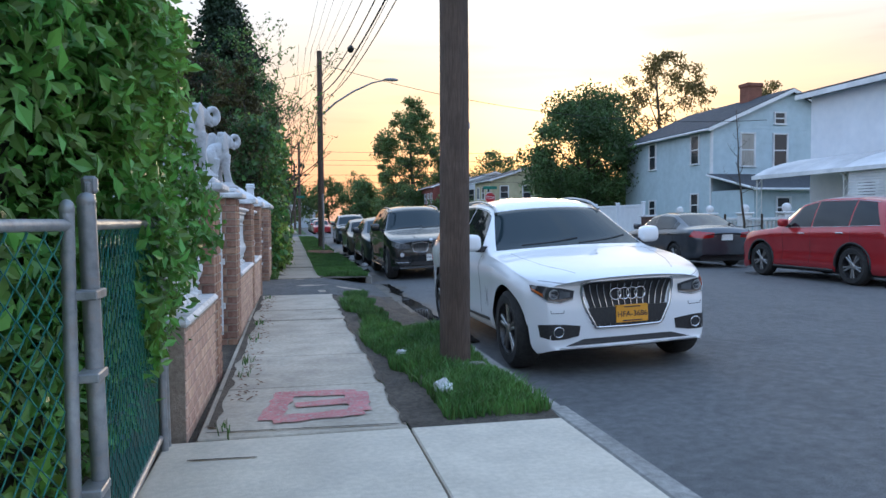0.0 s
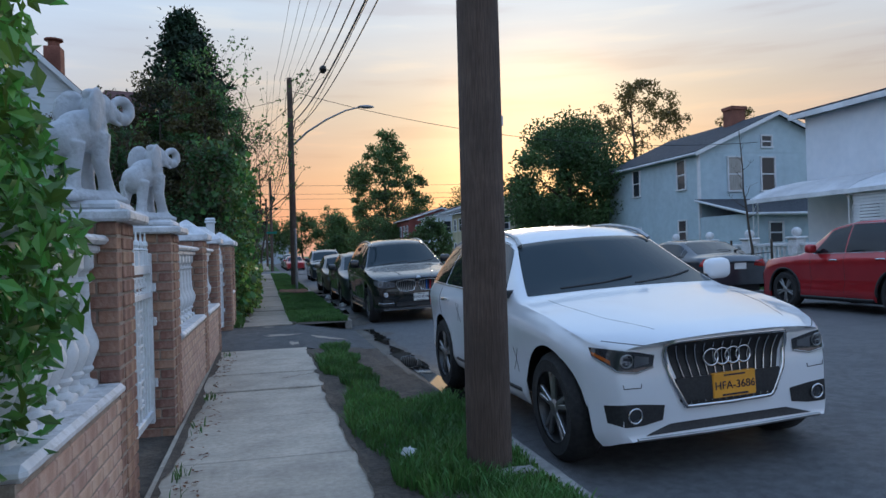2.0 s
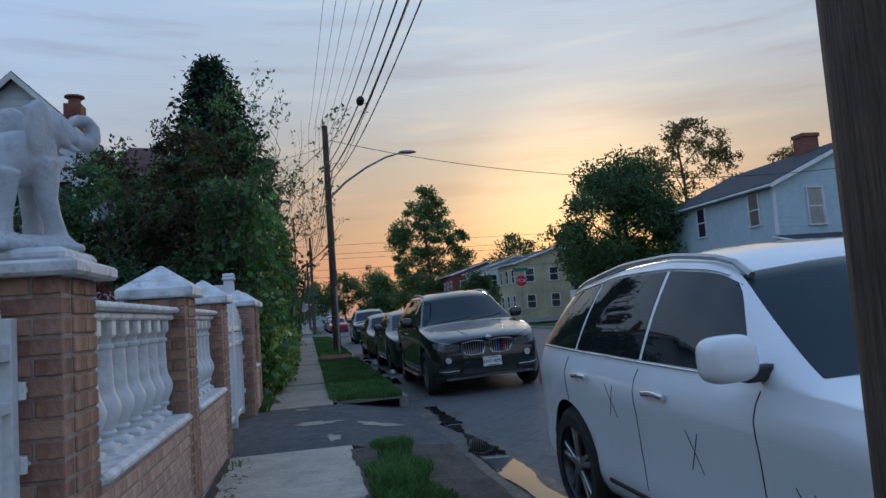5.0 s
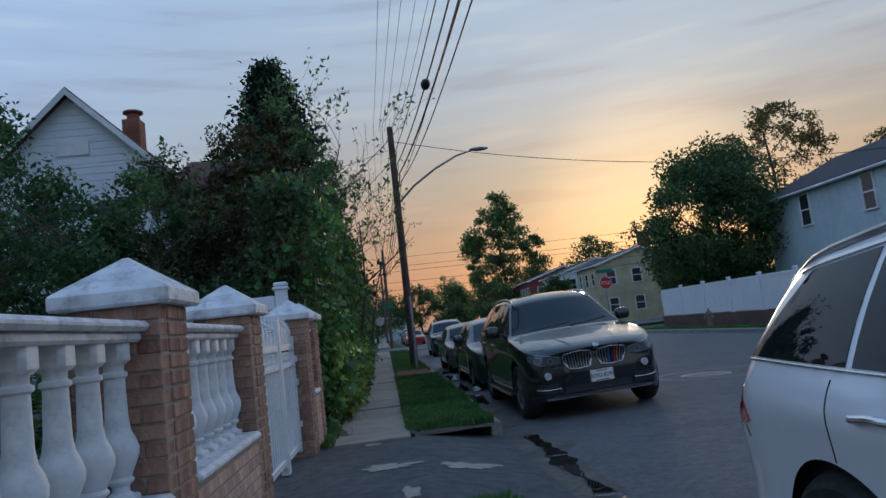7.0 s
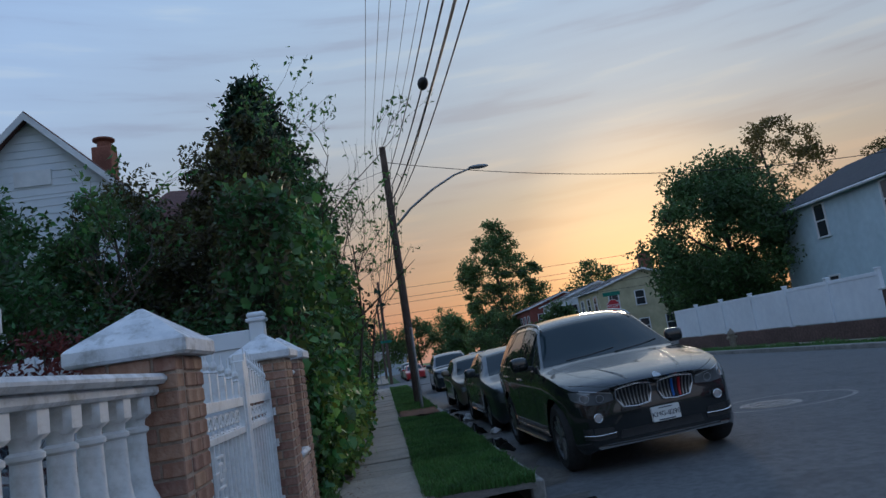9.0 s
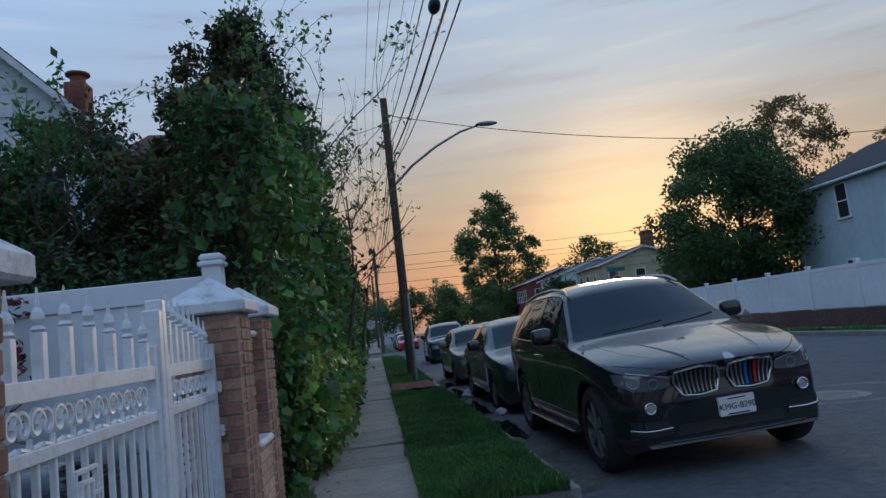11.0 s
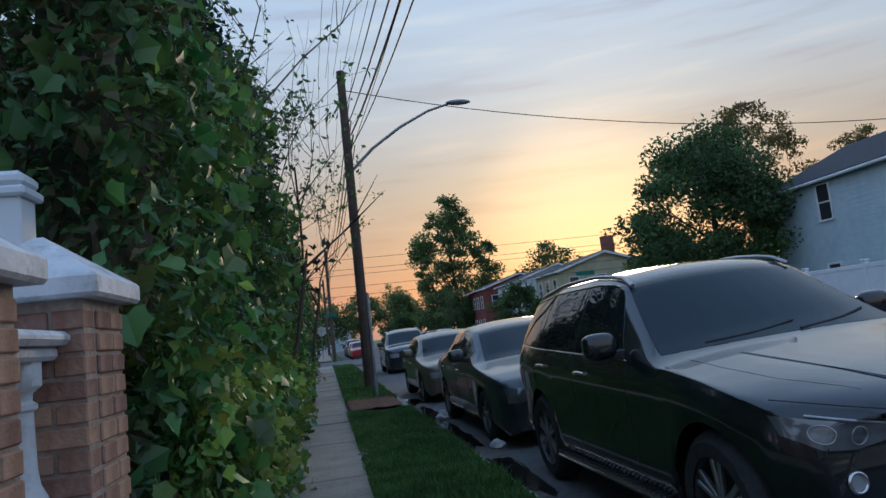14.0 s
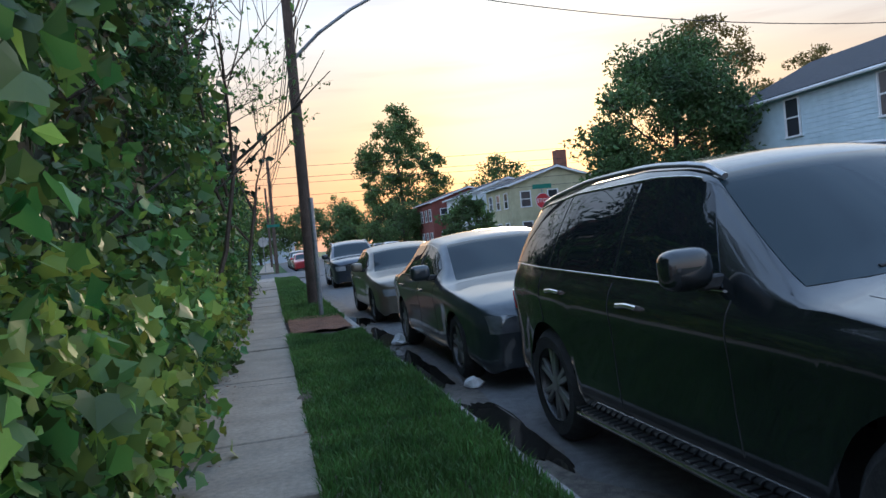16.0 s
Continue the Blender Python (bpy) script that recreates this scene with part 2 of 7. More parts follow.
M["paint_white"] = mat("paint_white", (0.73, 0.74, 0.76), (0.75, 0.76, 0.78), 3, 0.28, bump=0, coat=1.0, big=0.02, stain=(2.0, 0.08, (0.5, 0.48, 0.45)))
M["paint_black"] = mat("paint_black", (0.008, 0.010, 0.011), (0.012, 0.014, 0.015), 4, 0.22, bump=0, spec=0.3, coat=1.0, big=0.05)
M["paint_red"] = mat("paint_red", (0.33, 0.012, 0.018), (0.38, 0.016, 0.022), 4, 0.3, 0.3, bump=0, coat=1.0, big=0.04)
M["paint_grey"] = mat("paint_grey", (0.035, 0.040, 0.048), (0.05, 0.056, 0.066), 4, 0.32, 0.4, bump=0, coat=1.0, big=0.04)
M["paint_dark"] = mat("paint_dark", (0.025, 0.032, 0.038), (0.04, 0.048, 0.055), 4, 0.32, 0.4, bump=0, coat=1.0, big=0.05, stain=(3, 0.12, (0.14, 0.13, 0.12)))
M["paint_tan"] = mat("paint_tan", (0.17, 0.145, 0.11), (0.21, 0.18, 0.14), 4, 0.35, 0.5, bump=0, coat=0.8, big=0.05)
M["paint_navy"] = mat("paint_navy", (0.02, 0.026, 0.038), (0.03, 0.038, 0.052), 4, 0.32, 0.4, bump=0, coat=1.0, big=0.05)
M["paint_silver"] = mat("paint_silver", (0.30, 0.31, 0.32), (0.36, 0.37, 0.38), 4, 0.35, 0.6, bump=0, coat=0.8)
M["glass_car"] = glassy("glass_car", (0.010, 0.012, 0.014), 0.02)
M["glass_wind"] = glassy("glass_wind", (0.018, 0.030, 0.036), 0.03)
M["glass_wind"].node_tree.nodes["Principled BSDF"].inputs["Specular IOR Level"].default_value = 0.17
M["glass_house"] = glassy("glass_house", (0.03, 0.034, 0.04), 0.05)
M["plastic"] = mat("plastic", (0.012, 0.012, 0.013), (0.025, 0.025, 0.026), 60, 0.55, bump=0.1)
M["rubber"] = mat("rubber", (0.012, 0.012, 0.012), (0.028, 0.027, 0.026), 30, 0.85, bump=0.3)
M["alloy"] = mat("alloy", (0.36, 0.36, 0.36), (0.46, 0.46, 0.46), 10, 0.35, 0.9, bump=0.03)
M["alloy_dark"] = mat("alloy_dark", (0.06, 0.06, 0.06), (0.10, 0.10, 0.10), 10, 0.4, 0.8, bump=0.03)
M["chrome"] = mat("chrome", (0.62, 0.63, 0.64), (0.68, 0.68, 0.69), 5, 0.12, 1.0, bump=0)
M["lens"] = mat("lens", (0.30, 0.31, 0.33), (0.40, 0.41, 0.43), 8, 0.08, 0.2, bump=0, coat=1)
M["lens_dark"] = mat("lens_dark", (0.03, 0.032, 0.036), (0.06, 0.062, 0.068), 8, 0.08, 0.2, bump=0, coat=1)
M["lens_mid"] = mat("lens_mid", (0.12, 0.125, 0.135), (0.20, 0.21, 0.22), 8, 0.08, 0.3, bump=0, coat=1)
M["amber"] = mat("amber", (0.40, 0.09, 0.01), (0.50, 0.13, 0.02), 9, 0.2, bump=0, coat=1)
M["tail_red"] = mat("tail_red", (0.28, 0.008, 0.01), (0.36, 0.014, 0.014), 9, 0.15, bump=0, coat=1)
M["plate_orange"] = mat("plate_orange", (0.70, 0.30, 0.02), (0.76, 0.35, 0.03), 9, 0.5, bump=0.05)
M["plate_white"] = mat("plate_white", (0.66, 0.66, 0.64), (0.72, 0.72, 0.70), 9, 0.5, bump=0.05)
M["ink"] = mat("ink", (0.012, 0.013, 0.03), (0.02, 0.02, 0.04), 9, 0.6, bump=0)
M["ink_white"] = mat("ink_white", (0.72, 0.72, 0.72), (0.78, 0.78, 0.78), 9, 0.6, bump=0)
M["sign_red"] = mat("sign_red", (0.42, 0.012, 0.02), (0.50, 0.02, 0.03), 9, 0.5, bump=0)
M["sign_green"] = mat("sign_green", (0.0, 0.13, 0.09), (0.01, 0.17, 0.12), 9, 0.5, bump=0)
M["blue_mark"] = mat("blue_mark", (0.02, 0.10, 0.42), (0.03, 0.14, 0.5), 9, 0.5, bump=0)
M["siding_blue"] = mat("siding_blue", (0.40, 0.50, 0.55), (0.47, 0.57, 0.62), 3, 0.6, bump=0.05, big=0.06)
M["siding_white"] = mat("siding_white", (0.62, 0.66, 0.71), (0.68, 0.71, 0.75), 3, 0.6, bump=0.05, big=0.05)
M["siding_yellow"] = mat("siding_yellow", (0.38, 0.35, 0.22), (0.44, 0.40, 0.26), 3, 0.7, bump=0.05)
M["wall_red"] = mat("wall_red", (0.17, 0.05, 0.04), (0.24, 0.07, 0.055), 6, 0.9, bump=0.2)
M["base_brick"] = mat("base_brick", (0.075, 0.045, 0.038), (0.13, 0.08, 0.065), 12, 0.9, bump=0.3)
M["trim_white"] = mat("trim_white", (0.62, 0.63, 0.65), (0.70, 0.70, 0.71), 6, 0.55, bump=0.04)
M["shingle"] = mat("shingle", (0.03, 0.034, 0.042), (0.06, 0.065, 0.075), 30, 0.95, bump=0.4, big=0.15)
M["shingle_red"] = mat("shingle_red", (0.09, 0.04, 0.035), (0.15, 0.065, 0.055), 30, 0.95, bump=0.4)
M["chimney"] = mat("chimney", (0.16, 0.065, 0.045), (0.26, 0.11, 0.075), 25, 0.95, bump=0.4)
M["curtain"] = mat("curtain", (0.30, 0.28, 0.25), (0.42, 0.39, 0.35), 4, 0.9, bump=0.2, stretch=(8, 8, 0.5))
M["pink"] = mat("pink", (0.50, 0.13, 0.15), (0.48, 0.25, 0.23), 60, 0.9, bump=0.3, stain=(26, 1.0, (0.40, 0.355, 0.31)))
M["iron"] = mat("iron", (0.10, 0.095, 0.09), (0.18, 0.17, 0.16), 40, 0.7, 0.5, bump=0.3)
M["iron_worn"] = mat("iron_worn", (0.20, 0.19, 0.18), (0.32, 0.30, 0.28), 40, 0.6, 0.4, bump=0.3)
M["paper"] = mat("paper", (0.60, 0.60, 0.60), (0.74, 0.74, 0.74), 20, 0.8, bump=0.1)
M["hydrant"] = mat("hydrant", (0.16, 0.13, 0.10), (0.24, 0.20, 0.15), 20, 0.7, bump=0.1)


# ---- mesh helpers ----
class MB:
    """Collects points and faces for one mesh."""

    def __init__(self):
        self.v, self.f = [], []

    def add(self, vs, fs, m=None):
        k = len(self.v)
        self.v += [tuple(m @ Vector(p)) for p in vs] if m is not None else [tuple(p) for p in vs]
        self.f += [tuple(i + k for i in q) for q in fs]
        return self

    def box(self, x0, y0, z0, x1, y1, z1, b=0.0, m=None):
        if b <= 0:
            vs = [(x, y, z) for x in (x0, x1) for y in (y0, y1) for z in (z0, z1)]
            fs = [(0, 1, 3, 2), (4, 6, 7, 5), (0, 4, 5, 1), (2, 3, 7, 6), (0, 2, 6, 4), (1, 5, 7, 3)]
            return self.add(vs, fs, m)
        lo, hi = (x0, y0, z0), (x1, y1, z1)
        vs, idx = [], {}
        for sx in (0, 1):
            for sy in (0, 1):
                for sz in (0, 1):
                    s = (sx, sy, sz)
                    for a in range(3):
                        p = [hi[i] - b if s[i] else lo[i] + b for i in range(3)]
                        p[a] = hi[a] if s[a] else lo[a]
                        idx[s, a] = len(vs)
                        vs.append(p)
        fs = []
        for a in range(3):
            u, w = (a + 1) % 3, (a + 2) % 3
            for sa in (0, 1):
                def key(su, sw):
                    s = [0, 0, 0]
                    s[a], s[u], s[w] = sa, su, sw
                    return tuple(s)
                q = [idx[key(su, sw), a] for su, sw in ((0, 0), (1, 0), (1, 1), (0, 1))]
                fs.append(tuple(q if sa else q[::-1]))
            for su in (0, 1):
                for sw in (0, 1):
                    s0, s1 = [0, 0, 0], [0, 0, 0]
                    s0[u] = s1[u] = su
                    s0[w] = s1[w] = sw
                    s1[a] = 1
                    q = [idx[tuple(s0), u], idx[tuple(s1), u], idx[tuple(s1), w], idx[tuple(s0), w]]
                    fs.append(tuple(q if (su ^ sw) else q[::-1]))
        for sx in (0, 1):
            for sy in (0, 1):
                for sz in (0, 1):
                    s = (sx, sy, sz)
                    q = [idx[s, 0], idx[s, 1], idx[s, 2]]
                    fs.append(tuple(q if (sx + sy + sz) % 2 else q[::-1]))
        return self.add(vs, fs, m)

    def lathe(self, prof, n=16, m=None, caps=True):
        """prof: (radius, height) from the bottom up, round z."""
        vs = [(r * math.cos(2 * math.pi * i / n), r * math.sin(2 * math.pi * i / n), z) for r, z in prof for i in range(n)]
        fs = [(j * n + i, j * n + (i + 1) % n, (j + 1) * n + (i + 1) % n, (j + 1) * n + i) for j in range(len(prof) - 1) for i in range(n)]
        if caps:
            fs += [tuple(range(n))[::-1], tuple((len(prof) - 1) * n + i for i in range(n))]
        return self.add(vs, fs, m)

    def tube(self, pts, r, n=6, close=False):
        """A round bar along points; r: one radius or one each."""
        pts = [Vector(p) for p in pts]
        k = len(pts)
        rs = r if hasattr(r, "__len__") else [r] * k
        vs, up = [], None
        for i, p in enumerate(pts):
            if close:
                d = pts[(i + 1) % k] - pts[i - 1]
            else:
                d = pts[min(i + 1, k - 1)] - pts[max(i - 1, 0)]
            d = d.normalized() if d.length > 1e-9 else Vector((0, 0, 1))
            if up is None:
                up = d.orthogonal().normalized()
            up = (up - d * up.dot(d))
            up = up.normalized() if up.length > 1e-6 else d.orthogonal().normalized()
            w = d.cross(up)
            vs += [p + (up * math.cos(2 * math.pi * a / n) + w * math.sin(2 * math.pi * a / n)) * rs[i] for a in range(n)]
        fs = []
        for j in range(k if close else k - 1):
            j2 = (j + 1) % k
            fs += [(j * n + a, j * n + (a + 1) % n, j2 * n + (a + 1) % n, j2 * n + a) for a in range(n)]
        if not close:
            fs += [tuple(range(n))[::-1], tuple((k - 1) * n + a for a in range(n))]
        return self.add(vs, fs)

    def ball(self, c, r, n=12, k=8, m=None):
        rx, ry, rz = r if hasattr(r, "__len__") else (r, r, r)
        vs = [(0, 0, -rz)]
        for j in range(1, k):
            a = math.pi * j / k
            vs += [(rx * math.sin(a) * math.cos(2 * math.pi * i / n), ry * math.sin(a) * math.sin(2 * math.pi * i / n), -rz * math.cos(a)) for i in range(n)]
        vs.append((0, 0, rz))
        fs = [(0, 1 + (i + 1) % n, 1 + i) for i in range(n)]
        for j in range(k - 2):
            fs += [(1 + j * n + i, 1 + j * n + (i + 1) % n, 1 + (j + 1) * n + (i + 1) % n, 1 + (j + 1) * n + i) for i in range(n)]
        top = len(vs) - 1
        fs += [(1 + (k - 2) * n + i, 1 + (k - 2) * n + (i + 1) % n, top) for i in range(n)]
        t = Matrix.Translation(c)
        return self.add(vs, fs, t @ m if m is not None else t)

    def prism(self, outline, axis, a0, a1):
        """A flat outline pushed through along x, y or z. Outline in the other two axes, in order."""
        n = len(outline)

        def p3(q, a):
            return {"x": (a, q[0], q[1]), "y": (q[0], a, q[1]), "z": (q[0], q[1], a)}[axis]
        vs = [p3(q, a0) for q in outline] + [p3(q, a1) for q in outline]
        fs = [tuple(range(n))[::-1], tuple(range(n, 2 * n))] + [(i, (i + 1) % n, n + (i + 1) % n, n + i) for i in range(n)]
        return self.add(vs, fs)

    def mesh(self, name, material=None, smooth=False, fix=True):
        me = bpy.data.meshes.new(name)
        me.from_pydata(self.v, [], self.f)
        if fix and len(self.f) < 20000:
            bm = bmesh.new()
            bm.from_mesh(me)
            bmesh.ops.recalc_face_normals(bm, faces=bm.faces)
            bm.to_mesh(me)
            bm.free()
        if material:
            me.materials.append(material)
        if smooth:
            me.shade_smooth()
        return me


def shade_by_angle(me, deg=35):
    me.shade_smooth()
    bm = bmesh.new()
    bm.from_mesh(me)
    for e in bm.edges:
        if len(e.link_faces) == 2 and e.calc_face_angle(0) > radians(deg):
            e.smooth = False
    bm.to_mesh(me)
    bm.free()


def part(name, mb, material, parent=None, label="", smooth=None):
    """One mesh object under a thing or a part. smooth: the angle in degrees up to which edges are softened."""
    me = mb.mesh(name, material)
    if smooth:
        shade_by_angle(me, smooth)
    ob = new(name, me)
    ob.parent = parent
    return tagged(ob, label)


def thing(name, at, label, category, group="", kind="", rz=0.0):
    ob = new(name)
    ob.matrix_basis = pose(*at, 0, 0, rz)
    ob.empty_display_size = 0.2
    return tagged(ob, label, category, group, kind)


def solo(name, mb, material, label, category, group="", kind="", smooth=None):
    return tagged(part(name, mb, material, None, "", smooth), label, category, group, kind)


def words(name, body, size, material, parent, m, label=""):
    """Lettering as a thin mesh."""
    cu = bpy.data.curves.new(name, "FONT")
    cu.body, cu.size, cu.extrude, cu.align_x, cu.align_y = body, size, 0.0015, "CENTER", "CENTER"
    tmp = bpy.data.objects.new(name, cu)
    scene.collection.objects.link(tmp)
    me = bpy.data.meshes.new_from_object(tmp.evaluated_get(bpy.context.evaluated_depsgraph_get()))
    bpy.data.objects.remove(tmp)
    bpy.data.curves.remove(cu)
    me.materials.clear()
    me.materials.append(material)
    ob = new(name, me)
    ob.parent = parent
    ob.matrix_basis = m
    return tagged(ob, label)


# ---- ground ----
KX, KW, RZ = 2.60, 0.15, -0.12      # kerb line, kerb width, road level
RX = 13.9                           # far kerb
CROWN = [(2.73, -0.205), (4.90, -0.118), (12.6, -0.118), (13.9, -0.14)]
TILT = math.degrees(math.atan2(0.087, 2.17))


def road_z(x):
    return float(np.interp(x, [p[0] for p in CROWN], [p[1] for p in CROWN]))


ground = MB()
ground.add([(-900, -400, -0.26), (900, -400, -0.26), (900, 2500, -0.26), (-900, 2500, -0.26)], [(0, 1, 2, 3)])
solo("ground", ground, M["lawn"], "dull green ground reaching to the horizon", "ground", kind="structure")
rd = MB()
for y0, y1 in ((-30, 58), (72, 400)):
    rd.prism([(x, z) for x, z in CROWN] + [(x, z - 0.02) for x, z in CROWN[::-1]], "y", y0, y1)
rd.box(-120, 58, RZ - 0.02, 160, 72, RZ)
solo("road", rd, M["asphalt"], "worn grey asphalt street with fine gravel texture", "road", kind="structure")
dw = MB()
dw.box(-3.0, 13.1, -0.06, 0.45, 16.45, -0.012)
dw.box(0.45, 13.07, -0.06, 1.65, 16.45, -0.006)
dw.add([(1.65, 13.07, -0.006), (1.65, 16.7, -0.006), (2.75, 16.9, -0.195), (2.75, 12.7, -0.195), (1.65, 13.07, -0.1), (1.65, 16.7, -0.1), (2.75, 16.9, -0.24), (2.75, 12.7, -0.24)], [(0, 3, 2, 1), (0, 4, 7, 3), (1, 2, 6, 5), (0, 1, 5, 4), (3, 7, 6, 2)])
solo("driveway", dw, M["asphalt_old"], "dark patched asphalt driveway crossing the pavement", "driveway", kind="structure")


def slab(x0, x1, y0, y1, material, parent, z=0.0, tilt=0.0):
    mb = MB()
    mb.box(x0, y0, -0.10, x1, y1, 0, 0.008)
    ob = part("slab", mb, material, parent)
    ob.matrix_basis = Matrix.Translation((0, 0, z)) @ Matrix.Rotation(radians(tilt), 4, "Y")
    return ob


pav = thing("pavement", (0, 0, 0), "grey concrete slab pavement with cracks and stains", "pavement", kind="structure")
base = MB()
base.box(-0.2, -12, -0.12, 1.66, 13.1, -0.055)
base.box(0.1, 16.45, -0.12, 1.66, 57, -0.055)
part("bed", base, M["soil"], pav)
JOINTS = [5.30, 6.48, 7.70, 8.9, 10.07, 11.0, 12.0, 13.05]
rr = random.Random(5)
for a, b in zip(JOINTS, JOINTS[1:]):
    slab(0.46, 1.65, a + 0.008, b - 0.008, M["concrete_mid"], pav, rr.uniform(-0.008, 0.006), rr.uniform(-0.3, 0.3))
y = 16.46
while y < 56:
    slab(0.62, 1.6 + rr.uniform(-0.03, 0.02), y + 0.008, y + 1.22, M["concrete"], pav, rr.uniform(-0.01, 0.008), rr.uniform(-0.4, 0.4))
    y += 1.235
for y0, y1 in ((-9, -5), (-5, -1.2), (-1.2, 2.1), (2.1, 5.28)):
    slab(0.30, 1.648, y0 + 0.006, y1 - 0.006, M["concrete_new"], pav)
    slab(1.66, 2.59, y0 + 0.006, y1 - 0.006, M["concrete_new"], pav)
for y0 in range(72, 150, 2):
    slab(0.5, 1.65, y0 + 1.0, y0 + 2.98, M["concrete"], pav)

kerb = thing("kerb", (0, 0, 0), "worn grey concrete kerb along the street", "kerb", kind="structure")
for y0, y1, h in ((-9, -3, -0.02), (-3, 1, -0.02), (1, 5.6, -0.01), (5.6, 8.2, -0.03), (8.2, 10.6, -0.09), (10.6, 12.6, -0.11), (17.0, 20, -0.02), (20, 23.5, -0.025), (23.5, 27, -0.03), (27, 32, -0.02), (32, 38, -0.02), (38, 44, -0.02), (44, 50, -0.02), (50, 57, -0.02)):
    mb = MB()
    mb.box(KX, y0 + 0.01, -0.30, KX + KW, y1 - 0.01, h, 0.02)
    part("kerb_stone", mb, M["mud"] if 8 < y0 < 12 else M["kerb"], kerb)
far = thing("kerb_far", (0, 0, 0), "grey concrete kerb on the other side", "kerb", kind="structure")
for i in range(16):
    mb = MB()
    mb.box(RX, -20 + i * 5 + 0.01, -0.25, RX + 0.15, -15 + i * 5 - 0.01, 0.0, 0.02)
    part("kerb_stone", mb, M["kerb"], far)
vg = MB()
vg.box(RX + 0.15, -20, -0.1, RX + 0.9, 57, -0.01)
solo("verge_far", vg, M["lawn"], "strip of mown grass across the street", "grass", kind="structure")
pf = MB()
pf.box(RX + 0.9, -20, -0.1, 15.3, 57, 0.0)
solo("pavement_far", pf, M["concrete"], "pale concrete pavement across the street", "pavement", kind="structure")

verge = MB()
for y0, y1 in ((5.30, 12.9), (16.6, 56.5)):
    n = int((y1 - y0) / 0.15)
    for i in range(n):
        for k in range(6):
            xs = [1.66 + (KX - 1.66) * (k + d) / 6 for d in (0, 1)]
            ys = [y0 + (y1 - y0) * (i + d) / n for d in (0, 1)]
            q = [(x, yy, -0.015 + 0.025 * noise.noise(Vector((x * 3, yy * 3, 0))) - (0.05 if y1 < 14 and yy > 10.5 and x > 2.3 else 0)) for x, yy in ((xs[0], ys[0]), (xs[1], ys[0]), (xs[1], ys[1]), (xs[0], ys[1]))]
            verge.add(q, [(0, 1, 2, 3)])
solo("verge", verge, M["soil"], "bare brown soil strip between pavement and kerb", "soil", kind="structure")

mud = MB()
for y0, y1, x1 in ((9.3, 16.9, 3.30), (17.5, 50, 3.3)):
    n = int((y1 - y0) / 0.25)
    for i in range(n):
        ya, yb = y0 + (y1 - y0) * i / n, y0 + (y1 - y0) * (i + 1) / n
        wa, wb = (0.25 + (x1 - 3.0) * (0.5 + noise.noise(Vector((0, c * 1.3, 3)))) for c in (ya, yb))
        mud.add([(2.74, ya, -0.196), (2.75 + wa, ya, road_z(2.75 + wa) + 0.004), (2.75 + wb, yb, road_z(2.75 + wb) + 0.004), (2.74, yb, -0.196)], [(0, 1, 2, 3)])
solo("gutter_mud", mud, M["mud"], "wet muddy silt lying along the gutter", "mud", kind="structure")


def pool(cx, cy, lx, ly, seed, zz):
    mb = MB()
    pts = []
    for i in range(72):
        a = 2 * math.pi * i / 72
        k = 0.75 + 0.5 * noise.noise(Vector((math.cos(a) * 1.3, math.sin(a) * 1.3, seed))) + 0.14 * noise.noise(Vector((math.cos(a) * 4, math.sin(a) * 4, seed)))
        pts.append((cx + lx * k * math.cos(a), cy + ly * k * math.sin(a), zz))
    mb.add(pts, [tuple(range(72))])
    return solo("puddle", mb, M["puddle"], "shallow still puddle mirroring the evening sky", "puddle", group="puddles in the gutter")


for i, (cx, cy, lx, ly) in enumerate(((2.98, 24.5, 0.27, 1.7), (3.0, 27.6, 0.26, 1.6), (3.05, 30.5, 0.25, 1.5), (3.0, 21.6, 0.2, 1.5))):
    pool(cx, cy, lx, ly, i * 3.7, -0.184)


rib = MB()
for i in range(95):
    seg = []
    for c in (9.0 + i * 0.08, 9.08 + i * 0.08):
        xm = 2.93 + 0.07 * noise.noise(Vector((0, c * 0.8, 5))) + (c - 9.6) * 0.012
        wd = max(0.012, (0.135 if c < 13 else 0.075) + 0.13 * noise.noise(Vector((0, c * 1.1, 9))) + 0.06 * noise.noise(Vector((0, c * 5, 2))))
        seg.append((xm, c, wd))
    (xa, ya, wa), (xb, yb, wb) = seg
    rib.add([(xa - wa, ya, -0.181), (xa + wa, ya, -0.181), (xb + wb, yb, -0.181), (xb - wb, yb, -0.181)], [(0, 1, 2, 3)])
solo("puddle", rib, M["puddle"], "long narrow run of water lying in the gutter", "puddle", "puddles in the gutter")


